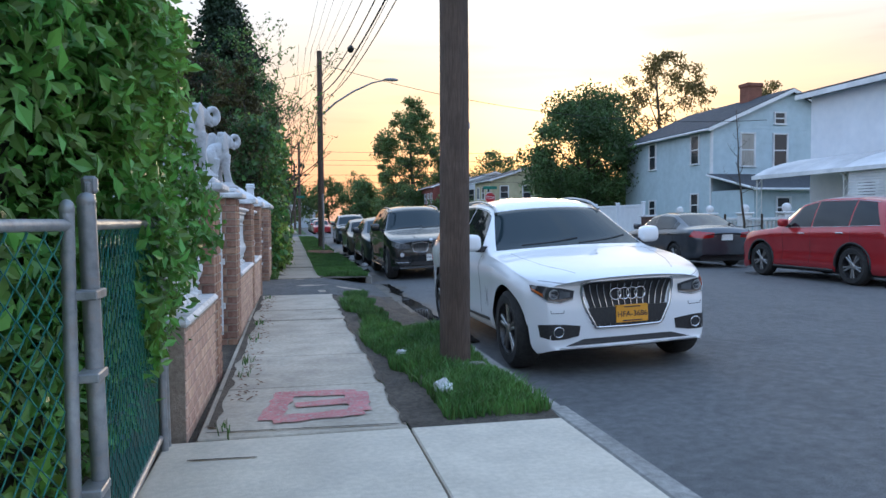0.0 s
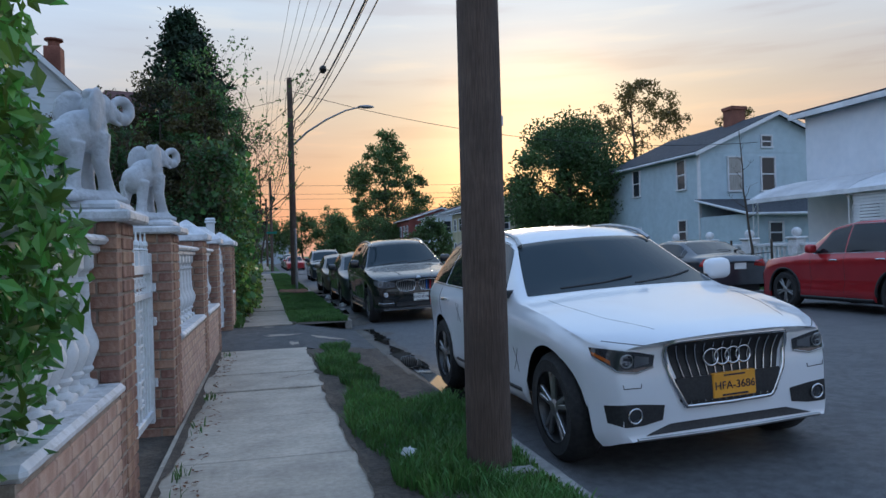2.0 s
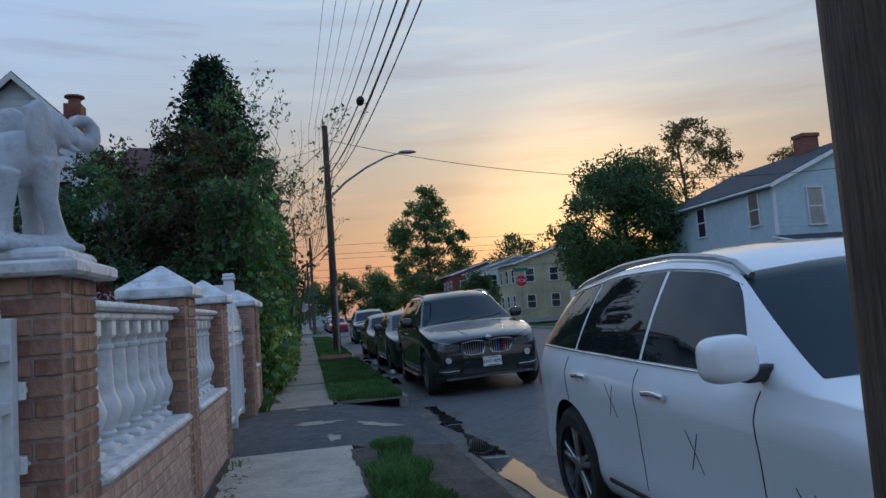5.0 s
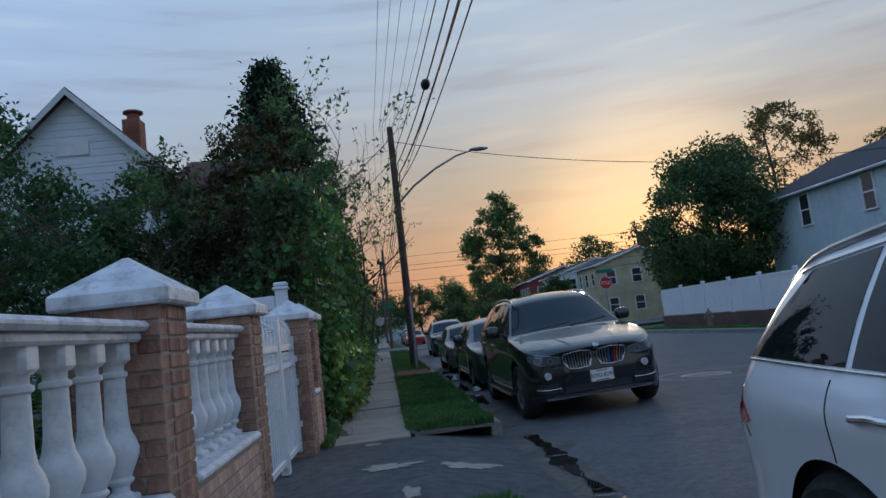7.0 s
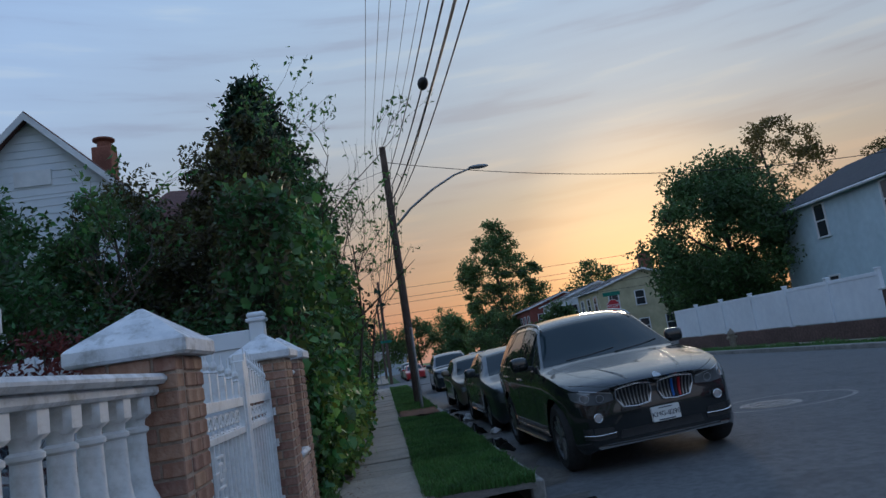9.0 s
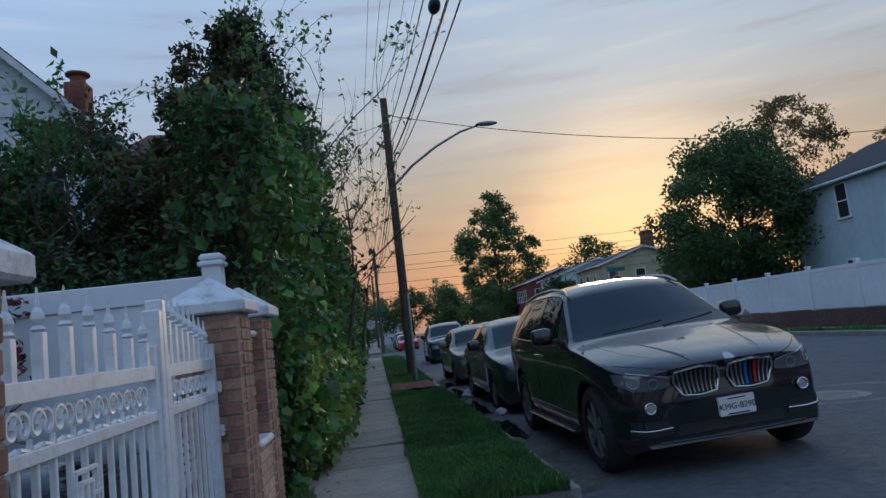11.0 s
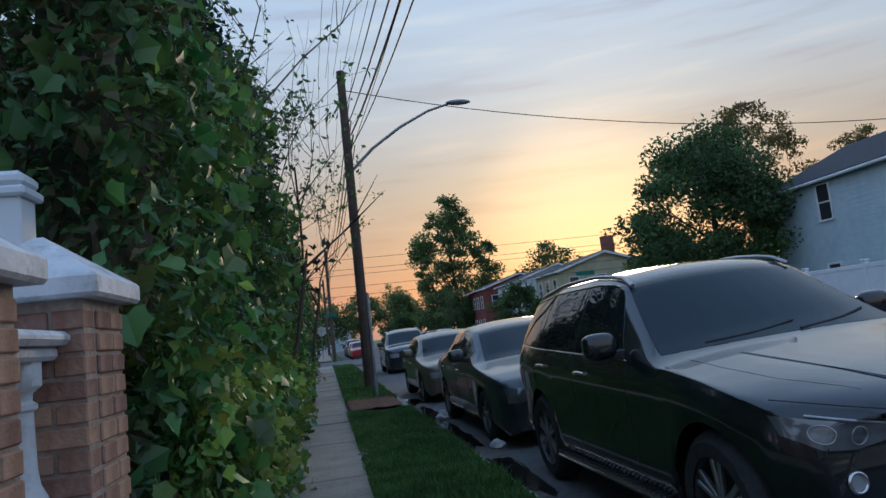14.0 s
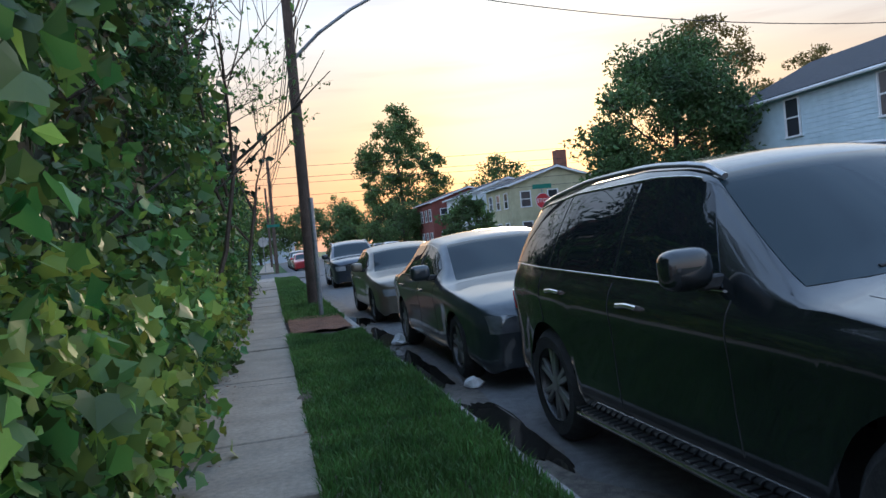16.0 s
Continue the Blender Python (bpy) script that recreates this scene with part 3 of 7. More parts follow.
# ---- leaves, grass, trees ----
def leaf_mesh(name, pts, size, material, seed=0, shape="oval", nrm=None, spread=1.0, label=""):
    """One mesh of many small folded leaves at the points."""
    rg = np.random.RandomState(seed)
    n = len(pts)
    pts = np.asarray(pts, float)
    d = rg.normal(size=(n, 3)) * spread
    if nrm is not None:
        d += np.asarray(nrm) * 1.2
    d[:, 2] += 0.5
    d /= np.linalg.norm(d, axis=1)[:, None] + 1e-9
    t = rg.normal(size=(n, 3))
    t -= d * (t * d).sum(1)[:, None]
    t /= np.linalg.norm(t, axis=1)[:, None] + 1e-9
    s = np.cross(d, t)
    sz = (size * (0.6 + 0.8 * rg.rand(n)))[:, None]
    if shape == "maple":
        ol = [(0, 0), (0.26, -0.12), (0.56, -0.02), (0.54, 0.24), (0.70, 0.52), (0.36, 0.70), (0, 1.02), (-0.36, 0.70), (-0.70, 0.52), (-0.54, 0.24), (-0.56, -0.02), (-0.26, -0.12)]
        fan = [(0, i, i + 1) for i in range(1, 11)]
    elif shape == "needle":
        ol = [(-0.10, 0), (0.10, 0), (0.0, 1.0)]
        fan = [(0, 1, 2)]
    else:
        ol = [(0, 0), (0.26, 0.45), (0, 1.0), (-0.26, 0.45)]
        fan = [(0, 1, 2), (0, 2, 3)]
    k = len(ol)
    v = np.empty((n, k, 3))
    for i, (a, b) in enumerate(ol):
        v[:, i] = pts + (s * a + t * b) * sz + d * sz * (abs(a) * 0.35 - b * b * 0.15)
    f = (np.asarray(fan)[None] + (np.arange(n) * k)[:, None, None]).reshape(-1, 3)
    me = bpy.data.meshes.new(name)
    me.from_pydata(v.reshape(-1, 3).tolist(), [], f.tolist())
    me.materials.append(material)
    return me


def leaf_part(name, pts, size, material, parent, seed=0, shape="oval", nrm=None, label="", spread=1.0):
    ob = new(name, leaf_mesh(name, pts, size, material, seed, shape, nrm, spread))
    ob.parent = parent
    ob["kind"] = "stuff"
    return tagged(ob, label)


def box_shell(x0, y0, z0, x1, y1, z1, n, seed, rough=0.12, sides="xXyYZ", f=1.3):
    """Points and outward directions on the lumpy outside of a clipped block."""
    rg = np.random.RandomState(seed)
    areas = {"x": (y1 - y0) * (z1 - z0), "X": (y1 - y0) * (z1 - z0), "y": (x1 - x0) * (z1 - z0), "Y": (x1 - x0) * (z1 - z0), "Z": (x1 - x0) * (y1 - y0)}
    tot = sum(areas[s] for s in sides)
    P, N = [], []
    for s in sides:
        for _ in range(int(n * areas[s] / tot)):
            p = [rg.uniform(x0, x1), rg.uniform(y0, y1), rg.uniform(z0, z1)]
            d = [0, 0, 0]
            a = "xyz".index(s.lower())
            hi = s.isupper()
            p[a] = (x1, y1, z1)[a] if hi else (x0, y0, z0)[a]
            d[a] = 1 if hi else -1
            q = Vector(p)
            k = noise.noise(q * f) * rough * 1.6 + noise.noise(q * f * 3.1) * rough * 0.8 - abs(rg.normal()) * rough * 0.5
            P.append([p[i] + d[i] * k for i in range(3)])
            N.append(d)
    return np.array(P), np.array(N, float)


def limbs(mb, base, height, r0, seed, spread=0.5, n=9, start=0.3, bend=0.3):
    """Tapered trunk with limbs; returns the ends."""
    rg = random.Random(seed)
    b = Vector(base)
    top = b + Vector((rg.uniform(-1, 1) * 0.05 * height, rg.uniform(-1, 1) * 0.05 * height, height))
    trunk = [b.lerp(top, i / 8) + Vector((rg.uniform(-1, 1), rg.uniform(-1, 1), 0)) * 0.012 * height * (i > 0) for i in range(9)]
    mb.tube(trunk, [r0 * (1.25 if i == 0 else 1 - 0.1 * i) for i in range(9)], 8)
    ends = [trunk[-1]]
    for i in range(n):
        f = start + (0.98 - start) * i / n
        p = trunk[min(7, int(f * 8))].lerp(trunk[min(8, int(f * 8) + 1)], f * 8 % 1)
        a = i * 2.4 + rg.uniform(-0.5, 0.5)
        ln = height * spread * (1.1 - 0.75 * f) * rg.uniform(0.7, 1.15)
        e = p + Vector((math.cos(a) * ln, math.sin(a) * ln, ln * rg.uniform(0.45, 0.95)))
        m1 = p.lerp(e, 0.5) + Vector((0, 0, -0.06 * ln))
        rb = r0 * (1 - 0.85 * f) * 0.55
        mb.tube([p, m1, e], [rb, rb * 0.6, rb * 0.2], 5)
        ends.append(e)
        for j in range(4):
            s = m1.lerp(e, rg.uniform(0, 0.9))
            g = s + Vector((rg.uniform(-1, 1), rg.uniform(-1, 1), rg.uniform(0.1, 1))) * ln * 0.42
            mb.tube([s, g], [rb * 0.35, rb * 0.1], 4)
            ends.append(g)
    return ends


def tree(at, height, rx, rz, zc, leaves, size, material, label, seed, trunk_r=0.2, gaps=0.15, lumps=70, spread=0.45, name="tree", clump=0.22, wood=None):
    ob = thing(name, at, label, "tree")
    mb = MB()
    limbs(mb, (0, 0, -0.1), height * 0.86, trunk_r, seed, spread, 12, 0.25)
    part("trunk", mb, wood or M["bark"], ob, smooth=60)
    rg = np.random.RandomState(seed)
    pts = []
    for i in range(lumps):
        d = rg.normal(size=3)
        d /= np.linalg.norm(d)
        k = 0.45 + 0.55 * rg.rand() ** 0.5
        c = np.array([d[0] * rx * k, d[1] * rx * k, zc + d[2] * rz * k])
        c[:2] *= 1 - 0.35 * max(0, d[2]) * k
        if noise.noise(Vector(c) * 0.35 + Vector((seed, 0, 0))) < -0.55 + gaps:
            continue
        m = leaves // lumps
        e = rg.normal(size=(m, 3))
        e /= np.linalg.norm(e, axis=1)[:, None]
        e *= (rg.rand(m) ** 0.4)[:, None] * rx * clump * (0.6 + 0.8 * rg.rand())
        e[:, 2] *= 0.7
        pts.append(c + e)
    leaf_part("crown", np.concatenate(pts), size, material, ob, seed)
    return ob


# ---- parked vehicles ----
from mathutils.bvhtree import BVHTree


def soften(a, k):
    for _ in range(k):
        a = np.concatenate([a[:1], (a[:-2] + 2 * a[1:-1] + a[2:]) / 4, a[-1:]])
    return a


def car(name, label, at, rz, W, L, H, paint, top, shoulder, wheels, R, cowl, roof_f, roof_r, glass_r, group="", detail=1, sill=0.24, roof_w=0.70, bow=(0.20, 0.14), lower=None, spokes=5, rim_mat=None, rails=False, trim=None, rake=0.0, mirrors=True, mirror_y=0.0):
    """A vehicle whose nose is at y = 0 and tail at y = L, on z = 0. top, shoulder: heights along the length."""
    ob = thing(name, at, label, "car", group, rz=rz)
    if at[0] > 2.7 and at[0] < 4.9:
        ob.matrix_basis = pose(at[0], at[1], road_z(at[0])) @ Matrix.Rotation(radians(-TILT), 4, "Y") @ Matrix.Rotation(radians(rz), 4, "Z")
    hw0 = W / 2
    dy = 0.045
    base = [0, 0.015, 0.04, 0.075] + list(np.arange(0.12, L - 0.1, dy)) + [L - 0.075, L - 0.04, L - 0.015, L]
    ys = np.array(sorted(base))
    key = lambda pts, k=6: soften(np.interp(ys, [p[0] for p in pts], [p[1] for p in pts]), k)
    hw = key([(0, 0.78), (0.05, 0.87), (0.16, 0.94), (0.45, 0.985), (1.1, 1), (L - 1.1, 1), (L - 0.4, 0.965), (L - 0.12, 0.90), (L - 0.03, 0.83), (L, 0.76)], 2) * hw0
    for yc in wheels:
        hw = hw * (1 + 0.010 * np.exp(-((ys - yc) / 0.42) ** 4))
    hw = np.minimum(hw, hw0 * 1.008)
    zt, zs = key(top, 3), key(shoulder, 4)
    fade = lambda y: max(0.0, 1 - y / 1.1) ** 1.5
    wide = 0.05 if detail > 1 and rake else 0.0
    rw = key([(0, 0.86), (cowl - 0.1, 0.84 + wide), (cowl + 0.1, 0.82 + wide), (roof_f, roof_w), (roof_r, roof_w - 0.01), (glass_r, 0.78), (L, 0.84)], 5)
    zs = np.minimum(zs, zt - 0.015)
    zb0 = np.interp(ys, [0, 0.1, 0.5, L - 0.5, L - 0.1, L], [sill - 0.04, sill - 0.09, sill - 0.01, sill, sill + 0.05, sill + 0.13])
    zb = zb0.copy()
    Ra = R * 1.13
    yw = ys + np.array([bow[0] * (h / hw0) ** 2.6 * fade(y) for h, y in zip(hw, ys)])
    for yc in wheels:
        k = np.abs(yw - yc) < Ra
        zb[k] = np.maximum(zb[k], R + np.sqrt(Ra * Ra - (yw[k] - yc) ** 2))
    tuck = lambda f: np.interp(f, [0, 0.10, 0.18, 0.40, 0.66, 0.80, 0.86, 0.93, 1.0], [0.935, 0.985, 0.99, 0.978, 0.988, 1.0, 0.998, 0.978, 0.945])
    nb, ng, nt = 14, 6, 7
    rows = []
    for i in range(len(ys)):
        sec = []
        h = hw[i]
        for j in range(nb):
            z = zb[i] + (zs[i] - zb[i]) * j / (nb - 1)
            f = (z - zb0[i]) / max(0.05, zs[i] - zb0[i])
            sec.append((h * float(tuck(f)), z))
        xe, crown = hw0 * rw[i] * min(1, h / hw0 + 0.02), 0.055
        ze = max(zs[i] + 0.008, zt[i] - crown)
        x3, z3 = sec[-1]
        for j in range(1, ng):
            f = j / (ng - 1)
            sec.append((x3 + (xe - x3) * f + 0.02 * math.sin(math.pi * f), z3 + (ze - z3) * f))
        for j in range(1, nt):
            f = j / (nt - 1)
            x = xe * (1 - f)
            sec.append((x, ze + (zt[i] - ze) * (1 - (x / max(xe, 1e-6)) ** 2.6)))
        rows.append(sec)
    ns = len(rows[0])

    def warp(x, y, z):
        q = min(1.0, abs(x) / hw0)
        if y < 1.1:
            y += bow[0] * q ** 2.6 * fade(y) + 0.05 * max(0, 0.55 - z) * (1 - y / 1.1) ** 2 * 0.6 + 0.12 * max(0, z - 0.62) * (1 - y / 1.1) ** 2
        elif z > shoulder_mid and y < roof_f + 0.9:
            # the windscreen bows forward at its middle
            u = (y - 1.1) / (roof_f - 0.2)
            y += rake * q * q * math.sin(math.pi * min(1, max(0, u))) ** 0.8
        if y > L - 1.0:
            y -= bow[1] * q * q * (1 - (L - y) / 1.0) ** 1.5
        return (x, y, z)
    shoulder_mid = float(np.interp(cowl, ys, zs)) + 0.01
    body = MB()
    full = []
    for i, sec in enumerate(rows):
        ring = [warp(x, ys[i], z) for x, z in sec] + [warp(-x, ys[i], z) for x, z in sec[-2::-1]]
        full.append(ring)
    m = len(full[0])
    body.v = [p for ring in full for p in ring]
    body.f = [(i * m + j, i * m + j + 1, (i + 1) * m + j + 1, (i + 1) * m + j) for i in range(len(ys) - 1) for j in range(m - 1)]
    # nose and tail closed row by row
    for i, flip in ((0, 1), (len(ys) - 1, 0)):
        for j in range(ns - 1):
            a, b = i * m + j, i * m + m - 1 - j
            body.f.append((a, a + 1, b - 1, b) if b - 1 != a + 1 else (a, a + 1, b))
    body_ob = part("body", body, paint, ob, smooth=50)
    bvh = BVHTree.FromPolygons(body.v, body.f)

    def hit(a, b, axis):
        if axis == "top":
            r = bvh.ray_cast(Vector((a, b, 3)), Vector((0, 0, -1)))
        elif axis == "front":
            r = bvh.ray_cast(Vector((a, -2, b)), Vector((0, 1, 0)))
        elif axis == "back":
            r = bvh.ray_cast(Vector((a, L + 2, b)), Vector((0, -1, 0)))
        elif axis == "l":
            r = bvh.ray_cast(Vector((-3, a, b)), Vector((1, 0, 0)))
        else:
            r = bvh.ray_cast(Vector((3, a, b)), Vector((-1, 0, 0)))
        return r[0]
    out = {"top": Vector((0, 0, 1)), "front": Vector((0, -1, 0)), "back": Vector((0, 1, 0)), "l": Vector((-1, 0, 0)), "r": Vector((1, 0, 0))}

    def along(pts, n):
        pts = np.array(pts, float)
        s = np.concatenate([[0], np.cumsum(np.linalg.norm(np.diff(pts, axis=0), axis=1))])
        t = np.linspace(0, s[-1], n)
        return np.stack([np.interp(t, s, pts[:, 0]), np.interp(t, s, pts[:, 1])], 1)

    def patch(nm, low, high, axis, off, material, parent=None, label="", cols=16, rws=6, depth=0.012):
        """A panel laid on the skin between a lower and an upper line."""
        lo, hi = along(low, cols), along(high, cols)
        mb, g = MB(), {}
        for r in range(rws):
            for c in range(cols):
                a, b = lo[c] + (hi[c] - lo[c]) * r / (rws - 1)
                p = hit(a, b, axis)
                for q_ in (0.985, 0.97, 0.95, 0.92, 0.88, 0.84, 0.8):
                    if p is None:
                        p = hit(a * q_ if axis in ("front", "back") else a, b + (1 - q_) * 0.25, axis)
                if p is None:
                    return None
                g[r, c] = len(mb.v)
                mb.v.append(tuple(p + out[axis] * off))
        for r in range(rws - 1):
            for c in range(cols - 1):
                mb.f.append((g[r, c], g[r, c + 1], g[r + 1, c + 1], g[r + 1, c]))
        rim = [g[0, c] for c in range(cols)] + [g[r, cols - 1] for r in range(1, rws)] + [g[rws - 1, c] for c in range(cols - 2, -1, -1)] + [g[r, 0] for r in range(rws - 2, 0, -1)]
        k = len(mb.v)
        for i in rim:
            mb.v.append(tuple(Vector(mb.v[i]) - out[axis] * (off + depth)))
        for i in range(len(rim)):
            j = (i + 1) % len(rim)
            mb.f.append((rim[i], rim[j], k + j, k + i))
        return part(nm, mb, material, parent or ob, label, smooth=50)

    def bead(nm, pts, axis, r, material, close=False, off=0.004, label="", n=40, parent=None):
        """A thin strip along a line on the skin."""
        q = along(pts + ([pts[0]] if close else []), n)
        if close:
            q = q[:-1]
        P = [hit(a, b, axis) for a, b in q]
        P = [p + out[axis] * off for p in P if p is not None]
        if len(P) < 3:
            return None
        mb = MB()
        mb.tube(P, r, 5, close)
        return part(nm, mb, material, parent or ob, label, smooth=80)
    # wheels
    tyre = MB()
    tw = 0.235
    tyre.lathe([(R * 0.66, -tw / 2), (R * 0.86, -tw / 2 - 0.006), (R * 0.97, -tw / 2 + 0.03), (R, -tw / 4), (R, tw / 4), (R * 0.97, tw / 2 - 0.03), (R * 0.86, tw / 2 + 0.006), (R * 0.66, tw / 2)], 36, None, False)
    rim = MB()
    rim.lathe([(R * 0.69, -0.02), (R * 0.69, tw / 2 - 0.01), (R * 0.64, tw / 2 - 0.005), (R * 0.60, tw / 2 - 0.05), (R * 0.58, -0.02)], 36, None, False)
    rim.lathe([(R * 0.6, -0.02), (R * 0.6, 0.0)], 24)
    sp = MB()
    for i in range(spokes):
        for s in (-1, 1):
            mm = Matrix.Rotation(2 * math.pi * i / spokes + s * 0.15, 4, "Z")
            sp.box(R * 0.10, -R * 0.045, tw / 2 - 0.045, R * 0.66, R * 0.045, tw / 2 - 0.015, 0.006, mm)
    sp.lathe([(R * 0.17, 0.0), (R * 0.17, tw / 2 - 0.02), (R * 0.10, tw / 2 - 0.008)], 18)
    tyre_me, rim_me, sp_me = tyre.mesh("tyre", M["rubber"]), rim.mesh("rim", M["alloy_dark"]), sp.mesh("spokes", rim_mat or M["alloy"])
    for me in (tyre_me, rim_me):
        shade_by_angle(me, 40)
    for yc in wheels:
        for s in (-1, 1):
            hub = new("wheel")
            hub.parent = ob
            hub.matrix_basis = Matrix.Translation((s * (hw0 - tw / 2 - 0.02), yc, R)) @ Matrix.Rotation(radians(90 * s), 4, "Y")
            for nm, me in (("tyre", tyre_me), ("rim", rim_me), ("spokes", sp_me)):
                o = new(nm, me)
                o.parent = hub
    under = MB()
    under.box(-hw0 + 0.30, 0.25, sill - 0.05, hw0 - 0.30, L - 0.25, 0.6)
    for yc in wheels:
        k = 0.24 if yc == wheels[0] else 0.10
        under.box(-hw0 + k, yc - Ra + (0.06 if yc == wheels[0] else -0.02), R + 0.12, hw0 - k, yc + Ra + 0.02, R * 2 + 0.06)
    part("underbody", under, M["plastic"], ob)
    if lower:
        for ax in "lr":
            bead("sill_trim", [(wheels[0] + Ra + 0.02, sill + 0.03), (wheels[1] - Ra - 0.02, sill + 0.03)], ax, 0.035, lower, off=0.0)
            for yc in wheels:
                arc = [(yc + (Ra + 0.02) * math.cos(a), R + (Ra + 0.02) * math.sin(a)) for a in np.linspace(-0.1, math.pi + 0.1, 24)]
                bead("arch_trim", arc, ax, 0.028, lower, off=-0.012)
    car_api = dict(ob=ob, patch=patch, bead=bead, hit=hit, L=L, W=W, ys=ys, zt=zt, zs=zs, rw=rw, hw=hw)
    # glazing
    zat = lambda y, arr: float(np.interp(y, ys, arr))
    xat = lambda y: zat(y, rw) * hw0
    # windscreen and rear screen follow the upper edge line
    for nm, y0, y1, ax, ma in (("windscreen", cowl + 0.05, roof_f - 0.06, "front", M["glass_wind"]), ("rear_window", glass_r - 0.04, roof_r + 0.05, "back", M["glass_car"])):
        z0, z1 = zat(y0, zt) - 0.012, zat(y1, zt) - 0.014
        w0, w1 = xat(y0) * (0.93 + wide), xat(y1) * (0.90 + wide)
        patch(nm, [(-w0, z0 - 0.028), (-w0 * 0.5, z0 - 0.006), (0, z0), (w0 * 0.5, z0 - 0.006), (w0, z0 - 0.028)], [(-w1, z1 - 0.03), (-w1 * 0.5, z1 - 0.006), (0, z1), (w1 * 0.5, z1 - 0.006), (w1, z1 - 0.03)], ax, 0.006, ma, cols=18, rws=10)
    split = trim or [(cowl + 0.42, 0), (0.5 * (wheels[0] + wheels[1]) + 0.22, 1), (wheels[1] - 0.12, 2), (glass_r - 0.35, 3)]
    edge = lambda y: min(zat(y, zt) - 0.10, H - 0.12)
    for ax in "lr":
        stops = [p[0] for p in split]
        zlo = lambda y: zat(y, zs) + 0.035
        for a, b in zip(stops, stops[1:]):
            a2, b2 = a + 0.018, b - 0.018
            yy = np.linspace(a2, b2, 12)
            low = [(y, min(zlo(y), edge(y) - 0.02)) for y in yy]
            if a == stops[0] and detail > 1:
                yy = np.linspace(a2 + 0.30, b2, 12)
            if b == stops[-1] and detail > 1:
                yy = np.linspace(a2, b2 - 0.26, 12)
            high = [(y, max(edge(y), zlo(y) + 0.004)) for y in yy]
            patch("side_window", low, high, ax, 0.005, M["glass_car"], cols=14, rws=5)
        yy = np.linspace(stops[0], stops[-1], 22)
        bead("window_trim", [(y, zlo(y) - 0.012) for y in yy], ax, 0.007, M["chrome"] if detail > 1 else M["plastic"])
        if detail > 1:
            bead("window_trim", [(y, max(edge(y), zlo(y)) + 0.012) for y in np.linspace(stops[0] + 0.42, stops[-1] - 0.2, 22)], ax, 0.006, M["chrome"])
        mid = stops[1]
        for yd in (stops[0] - 0.05, mid, stops[2] + 0.08):
            bead("door_seam", [(yd, zat(yd, zs) - 0.01), (yd + 0.015, 0.62), (yd - 0.02, sill + 0.14)], ax, 0.004, M["plastic"], off=-0.001)
        for yd in (mid - 0.24, stops[2] - 0.18):
            zz = zat(yd, zs) - 0.11
            bead("door_handle", [(yd - 0.10, zz), (yd + 0.02, zz + 0.008), (yd + 0.11, zz)], ax, 0.016, paint if detail < 2 else M["chrome"], off=0.014, n=10)
        if rails:
            s = -1 if ax == "l" else 1
            mb = MB()
            mb.tube([(s * (xat(y) - 0.03), y, zat(y, zt) - 0.062 + 0.038 * math.sin(math.pi * f) ** 0.3) for f, y in ((k / 16, roof_f - 0.05 + (roof_r + 0.1 - roof_f) * k / 16) for k in range(17))], 0.017, 6)
            part("roof_rail", mb, M["alloy"], ob, "satin metal roof rail", smooth=60)
        if mirrors:
            s = -1 if ax == "l" else 1
            ym = mirror_y or cowl + 0.50
            zm = zat(ym, zs) + 0.13
            holder = MB()
            holder.ball((0, 0, 0), (1, 1, 1), 20, 14)
            holder.v = [(s * (hw0 + 0.08) + 0.115 * math.copysign(abs(x) ** 0.6, x), ym + 0.07 * math.copysign(abs(y) ** 0.75, y), zm + 0.09 * math.copysign(abs(z) ** 0.6, z)) for x, y, z in holder.v]
            mo = part("mirror", holder, paint, ob, smooth=60)
            arm = MB()
            arm.box(s * (hw0 - 0.14) if s > 0 else -hw0 - 0.02, ym - 0.02, zm - 0.10, hw0 + 0.02 if s > 0 else -hw0 + 0.14, ym + 0.04, zm - 0.04, 0.01)
            part("mirror_arm", arm, M["plastic"], mo)
    return car_api


def mirror_pts(pts):
    return [(-a, b) for a, b in pts][::-1]


# white sport utility car by the kerb, nose towards the walker
A = car("car", "white compact sport utility car parked at the kerb", (3.93, 6.82, 0), 0.8, 1.90, 4.63, 1.65, M["paint_white"],
        [(0, 0.885), (0.05, 0.90), (0.16, 0.935), (0.5, 0.985), (1.0, 1.055), (1.28, 1.10), (1.36, 1.13), (2.02, 1.53), (2.25, 1.595), (2.7, 1.635), (3.3, 1.625), (3.95, 1.555), (4.15, 1.50), (4.45, 1.14), (4.55, 1.02), (4.63, 0.80)],
        [(0, 0.79), (0.10, 0.83), (0.4, 0.91), (0.9, 0.985), (1.4, 1.03), (2.6, 1.055), (3.6, 1.085), (4.3, 1.10), (4.63, 0.80)], (0.84, 3.65), 0.372, 1.28, 2.08, 4.1, 4.45, detail=2, rails=True, sill=0.30, roof_w=0.66, bow=(0.40, 0.16), rake=0.20, mirror_y=1.66, trim=[(1.72, 0), (2.66, 1), (3.50, 2), (4.22, 3)])
